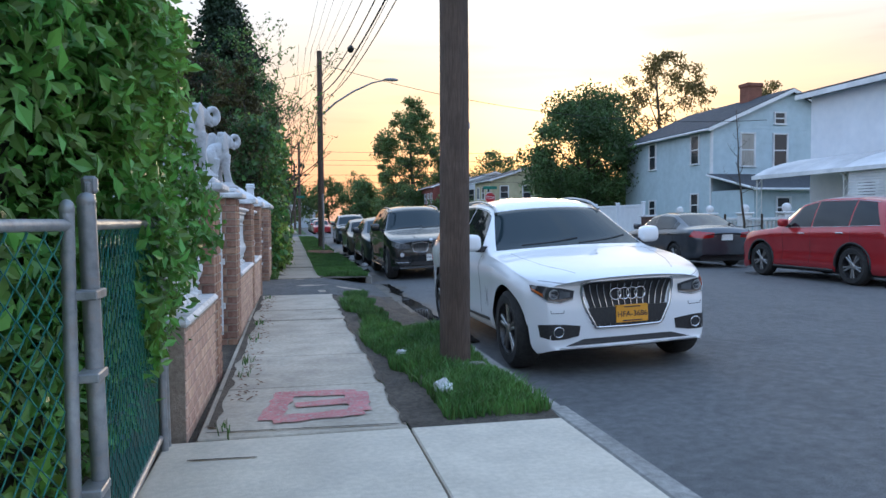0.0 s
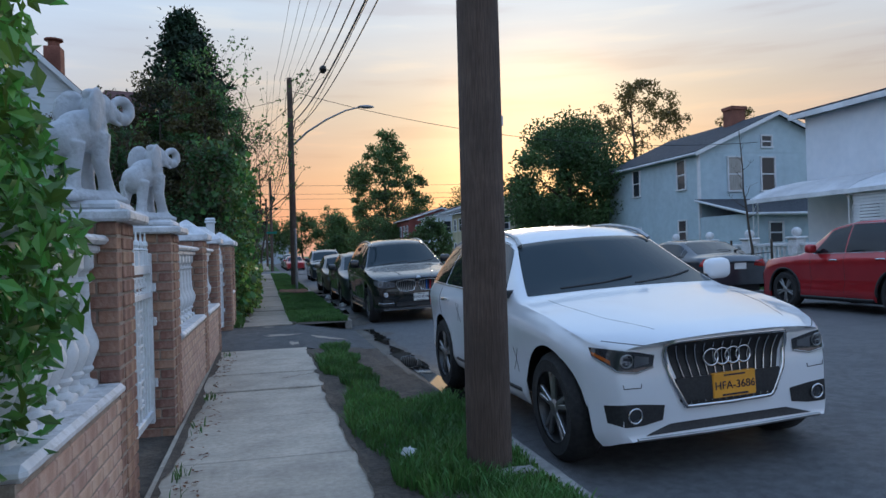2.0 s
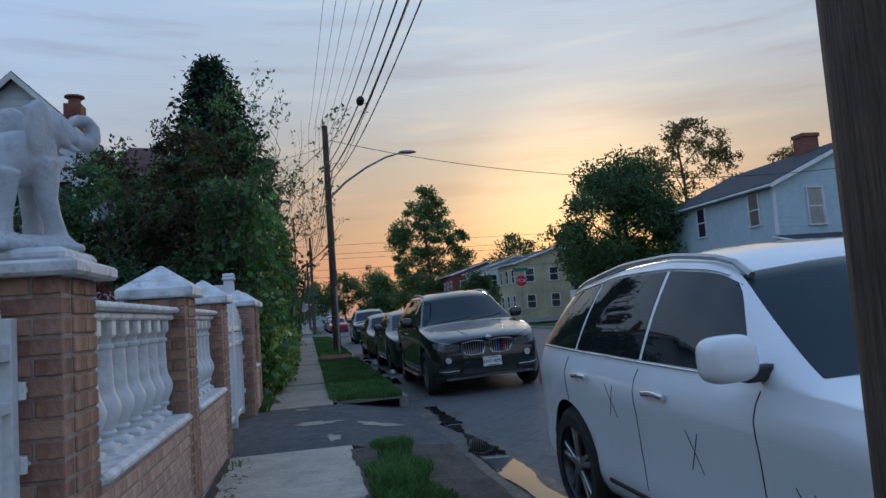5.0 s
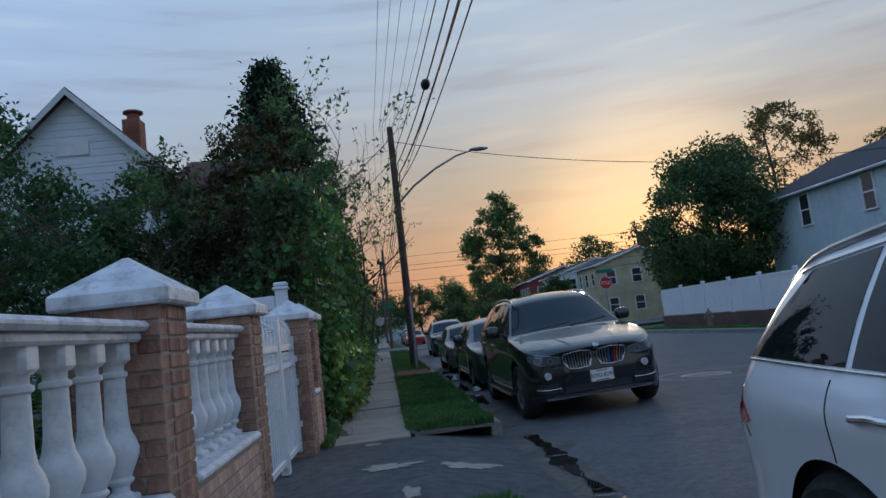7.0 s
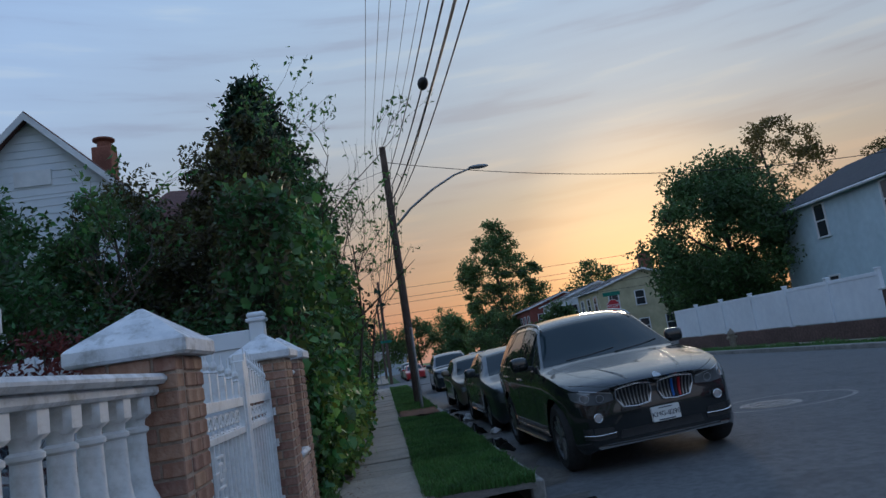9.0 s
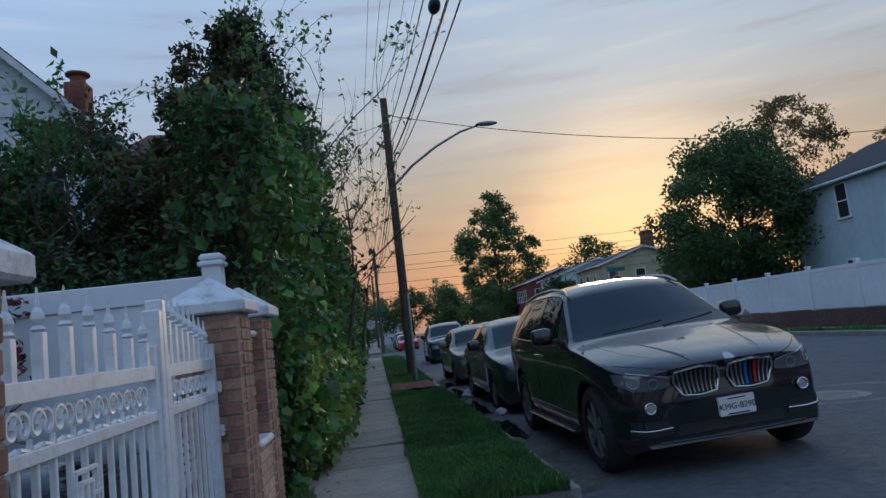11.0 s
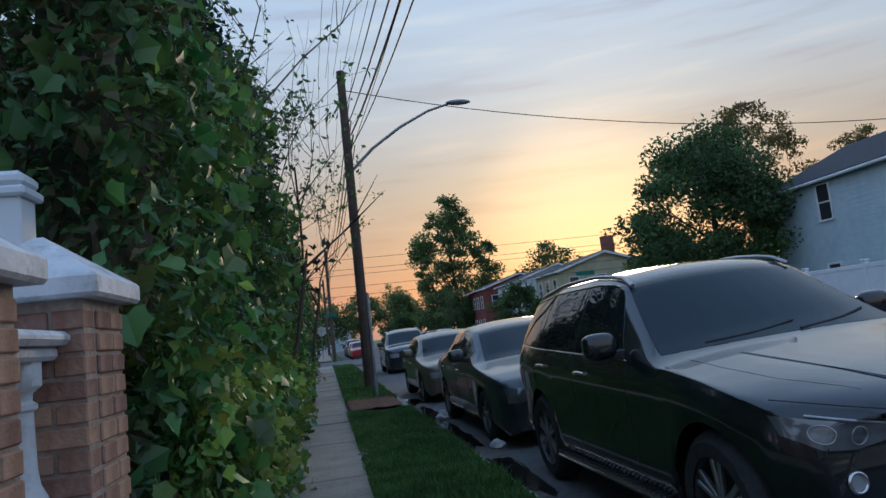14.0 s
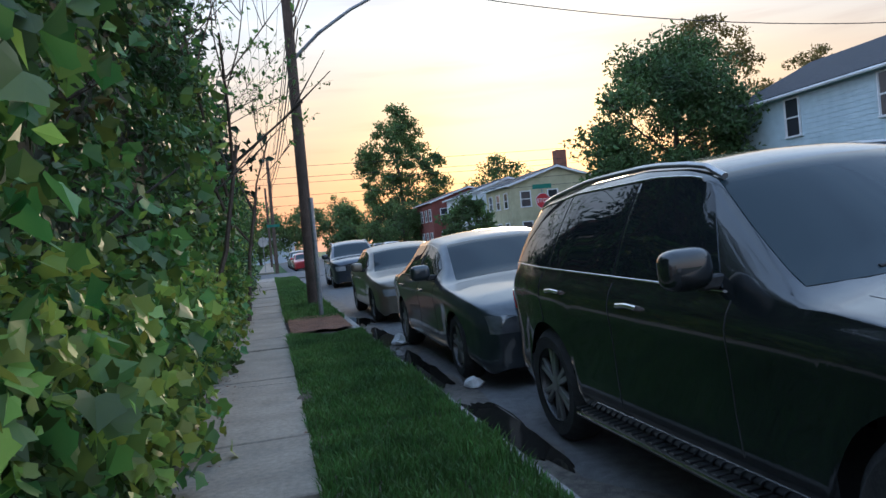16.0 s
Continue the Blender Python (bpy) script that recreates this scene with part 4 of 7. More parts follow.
B = car("car", "glossy black sport utility car with wet sides at the kerb", (4.17, 17.16, 0), 0, 1.94, 4.89, 1.76, M["paint_black"],
        [(0, 0.90), (0.05, 0.935), (0.16, 0.975), (0.5, 1.035), (1.0, 1.105), (1.30, 1.155), (1.40, 1.19), (2.12, 1.66), (2.35, 1.715), (2.8, 1.75), (3.6, 1.745), (4.3, 1.69), (4.5, 1.64), (4.74, 1.24), (4.82, 1.10), (4.89, 0.9)],
        [(0, 0.80), (0.10, 0.86), (0.4, 0.95), (0.9, 1.03), (1.5, 1.085), (2.6, 1.12), (3.6, 1.155), (4.5, 1.19), (4.89, 0.88)], (0.88, 3.81), 0.385, 1.32, 2.2, 4.45, 4.74, roof_w=0.66, detail=2, rails=True, spokes=6, sill=0.31, bow=(0.40, 0.16), rake=0.22, mirror_y=1.90, trim=[(1.85, 0), (2.82, 1), (3.72, 2), (4.56, 3)])
C = car("car", "dark grey-green four-door saloon at the kerb", (4.16, 22.5, RZ), 0, 1.95, 5.0, 1.5, M["paint_dark"],
        [(0, 0.72), (0.12, 0.82), (0.5, 0.90), (1.35, 0.99), (1.5, 1.02), (2.25, 1.42), (2.8, 1.50), (3.4, 1.47), (4.25, 1.08), (4.8, 1.02), (5.0, 0.85)],
        [(0, 0.62), (0.3, 0.78), (0.9, 0.88), (1.5, 0.95), (3.4, 0.99), (4.6, 0.99), (5.0, 0.8)], (0.98, 3.9), 0.335, 1.42, 2.3, 3.35, 4.2)
D = car("car", "tan beige older saloon at the kerb", (4.15, 29.0, RZ), 0, 1.85, 4.8, 1.45, M["paint_tan"],
        [(0, 0.72), (0.10, 0.80), (0.5, 0.86), (1.35, 0.95), (1.5, 0.98), (2.15, 1.36), (2.6, 1.45), (3.3, 1.42), (4.0, 1.02), (4.65, 0.98), (4.8, 0.8)],
        [(0, 0.6), (0.3, 0.76), (0.9, 0.84), (1.5, 0.91), (3.4, 0.94), (4.5, 0.95), (4.8, 0.76)], (0.92, 3.7), 0.32, 1.38, 2.2, 3.2, 4.0)
SUV_TOP = [(0, 0.86), (0.10, 0.98), (0.5, 1.06), (1.2, 1.12), (1.4, 1.16), (2.1, 1.62), (2.6, 1.72), (3.5, 1.71), (4.3, 1.62), (4.6, 1.15), (4.75, 0.9)]
SUV_SH = [(0, 0.7), (0.3, 0.92), (0.9, 1.0), (1.5, 1.06), (3.4, 1.10), (4.4, 1.12), (4.75, 0.85)]
E_ = car("car", "dark navy sport utility car near the crossing", (4.6, 42.5, RZ), 0, 1.98, 4.75, 1.72, M["paint_navy"], SUV_TOP, SUV_SH, (0.95, 3.7), 0.36, 1.34, 2.15, 4.2, 4.58, rails=True)
F_ = car("car", "bright red sport utility car with black arches", (12.72, 16.9, RZ), 180, 1.98, 4.95, 1.80, M["paint_red"],
         [(0, 0.92), (0.10, 1.04), (0.5, 1.10), (1.25, 1.16), (1.42, 1.20), (2.1, 1.68), (2.7, 1.79), (3.6, 1.78), (4.4, 1.70), (4.72, 1.22), (4.85, 1.05), (4.95, 0.9)],
         [(0, 0.74), (0.3, 0.96), (0.9, 1.06), (1.5, 1.10), (3.2, 1.13), (4.5, 1.17), (4.95, 0.88)], (0.98, 3.74), 0.385, 1.36, 2.18, 4.35, 4.72, detail=2, lower=M["plastic"], rim_mat=M["alloy"], spokes=5)
G_ = car("car", "dark slate grey saloon with tail to the walker", (12.45, 23.2, RZ), 180, 1.95, 5.0, 1.53, M["paint_grey"],
         [(0, 0.72), (0.12, 0.84), (0.5, 0.92), (1.3, 1.02), (1.45, 1.05), (2.2, 1.44), (2.75, 1.53), (3.45, 1.49), (4.3, 1.14), (4.85, 1.10), (5.0, 0.95)],
         [(0, 0.62), (0.3, 0.80), (0.9, 0.9), (1.5, 0.97), (3.4, 1.02), (4.6, 1.04), (5.0, 0.85)], (0.98, 3.85), 0.335, 1.40, 2.25, 3.4, 4.28, spokes=5)
# farther row beyond the crossing, and a red coupe on the crossing
DW = car("car", "dark saloon standing in the drive behind the gate", (-0.12, 16.05, -0.012), 90, 1.85, 4.8, 1.42, M["paint_black"],
         [(0, 0.72), (0.10, 0.80), (0.5, 0.86), (1.35, 0.95), (1.5, 0.98), (2.15, 1.33), (2.6, 1.42), (3.3, 1.39), (4.0, 1.02), (4.65, 0.98), (4.8, 0.8)],
         [(0, 0.6), (0.3, 0.76), (0.9, 0.84), (1.5, 0.91), (3.4, 0.94), (4.5, 0.95), (4.8, 0.76)], (0.92, 3.7), 0.32, 1.38, 2.2, 3.2, 4.0)
H_ = car("car", "red low car standing on the crossing", (12.4, 64.5, RZ), 150, 1.9, 4.8, 1.4, M["paint_red"],
         [(0, 0.72), (0.12, 0.82), (0.5, 0.88), (1.5, 0.97), (2.2, 1.33), (2.7, 1.40), (3.2, 1.36), (4.1, 1.02), (4.8, 0.9)],
         [(0, 0.62), (0.3, 0.78), (0.9, 0.86), (1.5, 0.92), (3.4, 0.96), (4.6, 0.96), (4.8, 0.8)], (0.95, 3.75), 0.33, 1.42, 2.2, 3.1, 4.1)
for px, py, pt, lb, suv in ((4.2, 75, "paint_red", "red saloon parked past the crossing", 0), (4.2, 81, "paint_silver", "silver saloon parked past the crossing", 0), (4.2, 87, "paint_navy", "dark sport utility car past the crossing", 1), (4.2, 93.5, "paint_grey", "grey saloon parked far down the street", 0), (12.3, 78, "paint_silver", "silver sport utility car far down the street", 1), (12.3, 85, "paint_grey", "dark sport utility car far down the street", 1), (12.3, 92, "paint_silver", "pale sport utility car far down the street", 1)):
    if suv:
        car("car", lb, (px, py, RZ), 0, 1.95, 4.75, 1.72, M[pt], SUV_TOP, SUV_SH, (0.95, 3.7), 0.36, 1.34, 2.15, 4.2, 4.58)
    else:
        car("car", lb, (px, py, RZ), 0, 1.85, 4.8, 1.45, M[pt],
            [(0, 0.72), (0.10, 0.80), (0.5, 0.86), (1.35, 0.95), (1.5, 0.98), (2.15, 1.36), (2.6, 1.45), (3.3, 1.42), (4.0, 1.02), (4.65, 0.98), (4.8, 0.8)],
            [(0, 0.6), (0.3, 0.76), (0.9, 0.84), (1.5, 0.91), (3.4, 0.94), (4.5, 0.95), (4.8, 0.76)], (0.92, 3.7), 0.32, 1.38, 2.2, 3.2, 4.0)


# ---- brick piers, low walls, balustrades ----
BW, BH, JT = 0.19, 0.060, 0.012
PS = 0.39                             # size of the piers
LEAN = math.degrees(math.atan(0.0145))


def wall_x(y):
    """Street face of the front wall, which runs slightly askew."""
    return 0.40 + 0.0145 * (y - 5.5)


brick_mesh = {}


def brick_at(parent, x0, y0, x1, y1, z, material):
    k = (round(x1 - x0, 3), round(y1 - y0, 3), material.name)
    if k not in brick_mesh:
        mb = MB()
        mb.box(-k[0] / 2, -k[1] / 2, 0, k[0] / 2, k[1] / 2, BH, 0.005)
        brick_mesh[k] = mb.mesh("brick", material)
    o = new("brick", brick_mesh[k])
    o.parent = parent
    o.matrix_basis = Matrix.Translation(((x0 + x1) / 2, (y0 + y1) / 2, z))
    return o


rb = random.Random(9)


def pier(yc, h, cap, label):
    """A square brick pier with a white cap; the empty stands at its base."""
    ob = thing("brick_pier", (wall_x(yc) - PS / 2, yc, 0), label, "pier", "piers of the front wall", rz=-LEAN)
    s = PS / 2
    core = MB()
    core.box(-s + 0.008, -s + 0.008, -0.15, s - 0.008, s - 0.008, h)
    part("mortar", core, M["mortar"], ob)
    z, c = -0.06, 0
    wd = 0.10
    while z < h - BH * 0.6:
        xs = [-s, 0.0 - 0.02, s] if c % 2 else [-s, -0.09, 0.09, s]
        for a, b in zip(xs, xs[1:]):
            brick_at(ob, a + JT / 2, -s - rb.uniform(0, 0.003), b - JT / 2, -s + wd, z, M["brick"])
        ye = [-s + wd + JT, -s + 0.27, s] if c % 2 else [-s + wd + JT, 0.05, s]
        for a, b in zip(ye, ye[1:]):
            brick_at(ob, s - wd, a, s + rb.uniform(0, 0.003), b - JT / 2, z, M["brick"])
        z += BH + JT
        c += 1
    mb = MB()
    if cap == "pyramid":
        e = s + 0.055
        mb.box(-e, -e, h, e, e, h + 0.075, 0.012)
        k = len(mb.v)
        mb.v += [(-e + 0.01, -e + 0.01, h + 0.073), (e - 0.01, -e + 0.01, h + 0.073), (e - 0.01, e - 0.01, h + 0.073), (-e + 0.01, e - 0.01, h + 0.073), (0.012, 0, h + 0.235), (-0.012, 0, h + 0.235)]
        mb.f += [(k, k + 1, k + 4, k + 5), (k + 1, k + 2, k + 4), (k + 2, k + 3, k + 5, k + 4), (k + 3, k, k + 5)]
    else:
        e = s + 0.07
        mb.box(-e, -e, h, e, e, h + 0.055, 0.012)
        mb.box(-e + 0.06, -e + 0.06, h + 0.05, e - 0.06, e - 0.06, h + 0.105, 0.02)
    part("cap", mb, M["white_cap"], ob, "weathered white painted stone cap")
    return ob


PH = 1.445
Y1, Y2, Y3, Y4, Y5, Y6 = 7.08, 8.95, 11.34, 13.22, 16.22, 17.08
PIERS = [(5.25, PH, "slab"), (Y1, PH, "slab"), (Y2, PH, "slab"), (Y3, PH, "pyramid"), (Y4, PH, "pyramid"), (Y5, PH + 0.03, "pyramid"), (Y6, PH + 0.03, "pyramid")]
for yc, h, cap in PIERS[1:]:
    pier(yc, h, cap, "square orange brick pier with flat white cap" if cap == "slab" else "square orange brick pier with white pyramid cap")

BAL = [(0.052, 0), (0.052, 0.03), (0.030, 0.05), (0.030, 0.075), (0.045, 0.09), (0.048, 0.10), (0.040, 0.115), (0.052, 0.15), (0.068, 0.20), (0.070, 0.235), (0.060, 0.275), (0.046, 0.31), (0.040, 0.36), (0.0375, 0.46), (0.036, 0.54), (0.046, 0.55), (0.046, 0.565), (0.034, 0.575), (0.036, 0.60), (0.046, 0.615)]
ball_me = MB()
ball_me.lathe([(r * 1.05, z * 1.02) for r, z in BAL], 16)
ball_me.box(-0.052, -0.052, 0.615, 0.052, 0.052, 0.73, 0.018)
ball_me.box(-0.056, -0.056, -0.01, 0.056, 0.056, 0.035, 0.01)
bal_mesh = ball_me.mesh("baluster", M["white_stone"])
shade_by_angle(bal_mesh, 40)


def balustrade(y0, y1, n):
    ob = thing("balustrade", (wall_x((y0 + y1) / 2) - 0.185, (y0 + y1) / 2, 0.66), "white turned stone balusters under a moulded rail", "balustrade", "balustrades of the front wall", rz=-LEAN)
    hl = (y1 - y0) / 2
    mb = MB()
    mb.box(-0.13, -hl, -0.055, 0.205, hl, 0.0, 0.02)
    part("sill", mb, M["white_cap"], ob, "chipped white sill")
    mb = MB()
    mb.box(-0.105, -hl, 0.63, 0.105, hl, 0.675, 0.012)
    mb.box(-0.135, -hl, 0.672, 0.145, hl, 0.715, 0.016)
    part("rail", mb, M["white_cap"], ob, "weathered white rail")
    for i in range(n):
        o = new("baluster", bal_mesh)
        o.parent = ob
        o.location = (0.03, -hl + (i + 0.5) * 2 * hl / n, 0)
        o.scale = (1.05, 1.05, 0.885)
    return ob


def low_wall(y0, y1):
    ob = thing("low_wall", (wall_x((y0 + y1) / 2), (y0 + y1) / 2, 0), "low pale pink brick wall under the balusters", "wall", "low walls of the front boundary", rz=-LEAN)
    hl = (y1 - y0) / 2
    mb = MB()
    mb.box(-0.30, -hl, -0.15, -0.012, hl, 0.607)
    part("mortar", mb, M["mortar"], ob)
    z, c = -0.06, 0
    while z < 0.55:
        yy = -hl
        first = 0.09 if c % 2 else BW
        while yy < hl - 0.01:
            e = min(hl, yy + first)
            if e - yy > 0.03:
                brick_at(ob, -0.10, yy + JT / 2, -0.006 + rb.uniform(0, 0.003), e - JT / 2, z, M["brick_pale"])
            yy, first = e, BW
        z += BH + JT
        c += 1
    return ob


s = PS / 2
for (a, _, _), (b, _, _), n in ((PIERS[0], PIERS[1], 8), (PIERS[2], PIERS[3], 8), (PIERS[3], PIERS[4], 7), (PIERS[5], PIERS[6], 2)):
    balustrade(a + s, b - s, n)
    low_wall(a + s, b - s)


# ---- poles and wires ----
def pole(at, h, r, label):
    ob = thing("utility_pole", at, label, "utility pole", "utility poles")
    mb = MB()
    ring = 20
    for j in range(31):
        z = -0.3 + (h + 0.3) * j / 30
        for i in range(ring):
            a = 2 * math.pi * i / ring
            k = r * (1 - 0.25 * j / 30) * (1 + 0.03 * noise.noise(Vector((math.cos(a) * 3, math.sin(a) * 3, z * 0.6))))
            mb.v.append((k * math.cos(a), k * math.sin(a), z))
    for j in range(30):
        mb.f += [(j * ring + i, j * ring + (i + 1) % ring, (j + 1) * ring + (i + 1) % ring, (j + 1) * ring + i) for i in range(ring)]
    mb.f.append(tuple(30 * ring + i for i in range(ring)))
    part("post", mb, M["wood_pole"], ob, smooth=50)
    return ob


P1 = pole((2.335, 7.04, 0), 9.6, 0.130, "weathered brown wooden utility pole in the grass")
mb = MB()
mb.box(0.115, -0.02, 1.97, 0.135, 0.02, 2.03, 0.004)
part("tag", mb, M["paper"], P1, "small pale tag")
mb = MB()
mb.tube([(0.10, -0.06, 3.35), (0.13, -0.09, 3.45), (0.14, -0.09, 3.7), (0.11, -0.07, 3.75)], 0.012, 6)
part("step_iron", mb, M["iron"], P1)
mb = MB()
mb.box(-0.02, -0.20, -0.08, 0.22, -0.10, 0.03, 0.01)
part("base_stone", mb, M["kerb"], P1)
P0 = pole((2.36, -27, 0), 9.6, 0.14, "wooden utility pole back along the street")
P2 = pole((2.36, 34.0, 0), 8.85, 0.15, "tall wooden utility pole carrying a street lamp")
P3 = pole((1.9, 74, 0), 9.0, 0.15, "distant wooden utility pole")
P4 = pole((1.6, 100, 0), 9.0, 0.15, "distant wooden utility pole")
lamp = thing("street_lamp", (2.36, 34.0, 6.0), "grey curved-arm street lamp on the pole", "street lamp")
mb = MB()
mb.tube([(0.1, 0, 0), (0.7, -0.1, 0.55), (1.5, -0.3, 1.05), (2.3, -0.45, 1.42), (2.9, -0.6, 1.55)], [0.045, 0.042, 0.04, 0.035, 0.03], 8)
part("arm", mb, M["galv"], lamp, smooth=60)
mb = MB()
mb.ball((3.15, -0.65, 1.56), (0.36, 0.13, 0.075), 14, 8)
part("lamp_head", mb, M["galv"], lamp, smooth=60)
post = MB()
post.tube([(2.28, 30.3, -0.2), (2.28, 30.3, 1.0), (2.28, 30.35, 2.3)], 0.045, 8)
solo("guard_post", post, M["galv"], "slim dark upright post in the mulch by the kerb", "post", smooth=60)


def cable(p, q, sag, r, group="overhead cables"):
    p, q = Vector(p), Vector(q)
    mb = MB()
    mb.tube([p.lerp(q, i / 24) - Vector((0, 0, sag * 4 * (i / 24) * (1 - i / 24))) for i in range(25)], r, 5)
    return solo("cable", mb, M["cable"], "thin black overhead cable sagging between poles", "cable", group, smooth=80)


for i, (dx, z, r, sg) in enumerate(((-0.9, 9.1, 0.006, 0.5), (-0.6, 9.0, 0.006, 0.55), (-0.3, 9.15, 0.006, 0.5), (0.05, 9.2, 0.006, 0.6), (0.35, 8.8, 0.007, 0.5), (0.16, 7.9, 0.014, 0.6), (0.18, 7.4, 0.018, 0.7), (0.2, 7.0, 0.024, 0.7), (0.22, 6.7, 0.014, 0.8), (-0.1, 6.2, 0.008, 0.5))):
    for (xa, ya), (xb, yb) in (((2.36, -27), (2.36, 7.02)), ((2.36, 7.02), (2.36, 34.0)), ((2.36, 34.0), (1.9, 74)), ((1.9, 74), (1.6, 100))):
        cable((xa + dx + (0.85 if ya < 8 else 0), ya, z - (0.5 if ya < 8 else 0)), (xb + dx * 0.7 + (0.85 if yb < 8 else 0), yb, min(z, 8.7) - (0.5 if yb < 8 else 0)), sg, r)
mb = MB()
mb.ball((2.75, 22, 6.15), (0.10, 0.22, 0.10), 10, 6)
solo("splice_case", mb, M["cable"], "black splice case hung on a cable", "splice case", smooth=60)
cable((2.4, 34.0, 8.3), (22.3, 30.0, 5.7), 0.9, 0.012)
cable((2.3, 34.0, 8.0), (-7.0, 31, 6.4), 0.5, 0.008)
for z, dy in ((8.9, 0), (8.2, 1.5), (7.6, 0), (6.6, 0), (6.0, 2)):
    cable((-40, 75 + dy, z), (60, 72 + dy, z), 0.8, 0.016)
cable((2.36, 7.0, 7.6), (-9, 13, 7.0), 0.4, 0.006)
cable((2.36, 7.0, 8.2), (-9, 14.5, 7.6), 0.4, 0.006)


# ---- houses ----
def siding(parent, material, x0, x1, y0, y1, z0, z1, step=0.2, lip=0.018):
    """Lapped boards round a box's four sides, each course a part."""
    z = z0
    a, b = lip, 0.003
    while z < z1 - 0.01:
        h = min(step, z1 - z)
        mb = MB()
        lo = [(x0 - a, y0 - a), (x1 + a, y0 - a), (x1 + a, y1 + a), (x0 - a, y1 + a)]
        hi = [(x0 - b, y0 - b), (x1 + b, y0 - b), (x1 + b, y1 + b), (x0 - b, y1 + b)]
        mb.add([(x, y, z) for x, y in lo] + [(x, y, z + h) for x, y in hi], [(i, (i + 1) % 4, 4 + (i + 1) % 4, 4 + i) for i in range(4)] + [(0, 3, 2, 1), (4, 5, 6, 7)])
        part("board", mb, material, parent)
        z += h


def window(parent, face, at, c, z0, w, h, two=True, glass=None, name="window"):
    """A sash window on a wall; face: x- (looks to -x) or y-."""
    hold = new(name)
    hold.parent = parent
    m = pose(at, c, z0, 0, 0, -90) if face == "x-" else pose(c, at, z0)
    hold.matrix_basis = m
    mb = MB()
    for b in ((-w / 2 - 0.07, -0.06, -0.06, -w / 2, 0.04, h + 0.08), (w / 2, -0.06, -0.06, w / 2 + 0.07, 0.04, h + 0.08), (-w / 2, -0.06, h, w / 2, 0.04, h + 0.08), (-w / 2 - 0.10, -0.09, -0.08, w / 2 + 0.10, 0.04, 0.0)):
        mb.box(*b, 0.008)
    part("window_trim", mb, M["trim_white"], hold)
    mb = MB()
    mb.box(-w / 2, -0.03, h / 2 - 0.03, w / 2, 0.02, h / 2 + 0.03)
    for s2 in (-1, 1):
        mb.box(s2 * w / 2 - 0.03, -0.025, 0, s2 * w / 2 + 0.03, 0.02, h)
    part("sash", mb, M["trim_white"], hold)
    mb = MB()
    mb.box(-w / 2, -0.012, 0, w / 2, 0.01, h / 2 - 0.03)
    part("pane", mb, glass or M["glass_house"], hold)
    mb = MB()
    mb.box(-w / 2, -0.022, h / 2 + 0.03, w / 2, 0.0, h)
    part("pane", mb, glass or M["glass_house"], hold)
    return hold


def gable_roof(parent, x0, x1, y0, y1, ze, zr, axis="y", over=0.35, th=0.14, material=None, fascia=True):
    """Ridge along the axis."""
    mb = MB()
    if axis == "y":
        xm = (x0 + x1) / 2
        k = (zr - ze) / (xm - x0)
        for xa, sg in ((x0, -1), (x1, 1)):
            e = xa + sg * over
            zz = ze - k * over
            mb.add([(xm, y0 - over, zr), (xm, y1 + over, zr), (e, y1 + over, zz), (e, y0 - over, zz), (xm, y0 - over, zr + th), (xm, y1 + over, zr + th), (e, y1 + over, zz + th), (e, y0 - over, zz + th)],
                   [(0, 1, 2, 3), (4, 7, 6, 5), (0, 4, 5, 1), (1, 5, 6, 2), (2, 6, 7, 3), (3, 7, 4, 0)])
    r = part("roof", mb, material or M["shingle"], parent)
    if fascia and axis == "y":
        mb = MB()
        for xa, sg in ((x0, -1), (x1, 1)):
            e = xa + sg * (over + 0.02)
            zz = ze - k * over
            for ya in (y0 - over - 0.03, y1 + over):
                mb.add([(xm, ya, zr - 0.10), (e, ya, zz - 0.10), (e, ya, zz + 0.10), (xm, ya, zr + 0.10), (xm, ya + 0.03, zr - 0.10), (e, ya + 0.03, zz - 0.10), (e, ya + 0.03, zz + 0.10), (xm, ya + 0.03, zr + 0.10)],
                       [(0, 1, 2, 3), (4, 7, 6, 5), (0, 4, 5, 1), (1, 5, 6, 2), (2, 6, 7, 3), (3, 7, 4, 0)])
            mb.tube([(e, y0 - over, zz + 0.02), (e, y1 + over, zz + 0.02)], 0.07, 8)
        part("fascia", mb, M["trim_white"], parent, "white bargeboards and gutters")
    return r


def gable_end(parent, material, x0, x1, y, ze, zr, step=0.2):
    z = ze
    xm = (x0 + x1) / 2
    while z < zr - 0.05:
        h = min(step, zr - z)
        wa = (x1 - x0) / 2 * (zr - z) / (zr - ze)
        wb = (x1 - x0) / 2 * (zr - z - h) / (zr - ze)
        mb = MB()
        mb.add([(xm - wa, y - 0.018, z), (xm + wa, y - 0.018, z), (xm + wb, y - 0.003, z + h), (xm - wb, y - 0.003, z + h), (xm - wa, y + 0.05, z), (xm + wa, y + 0.05, z)], [(0, 1, 2, 3), (0, 4, 5, 1)])
        part("board", mb, material, parent)
        z += h


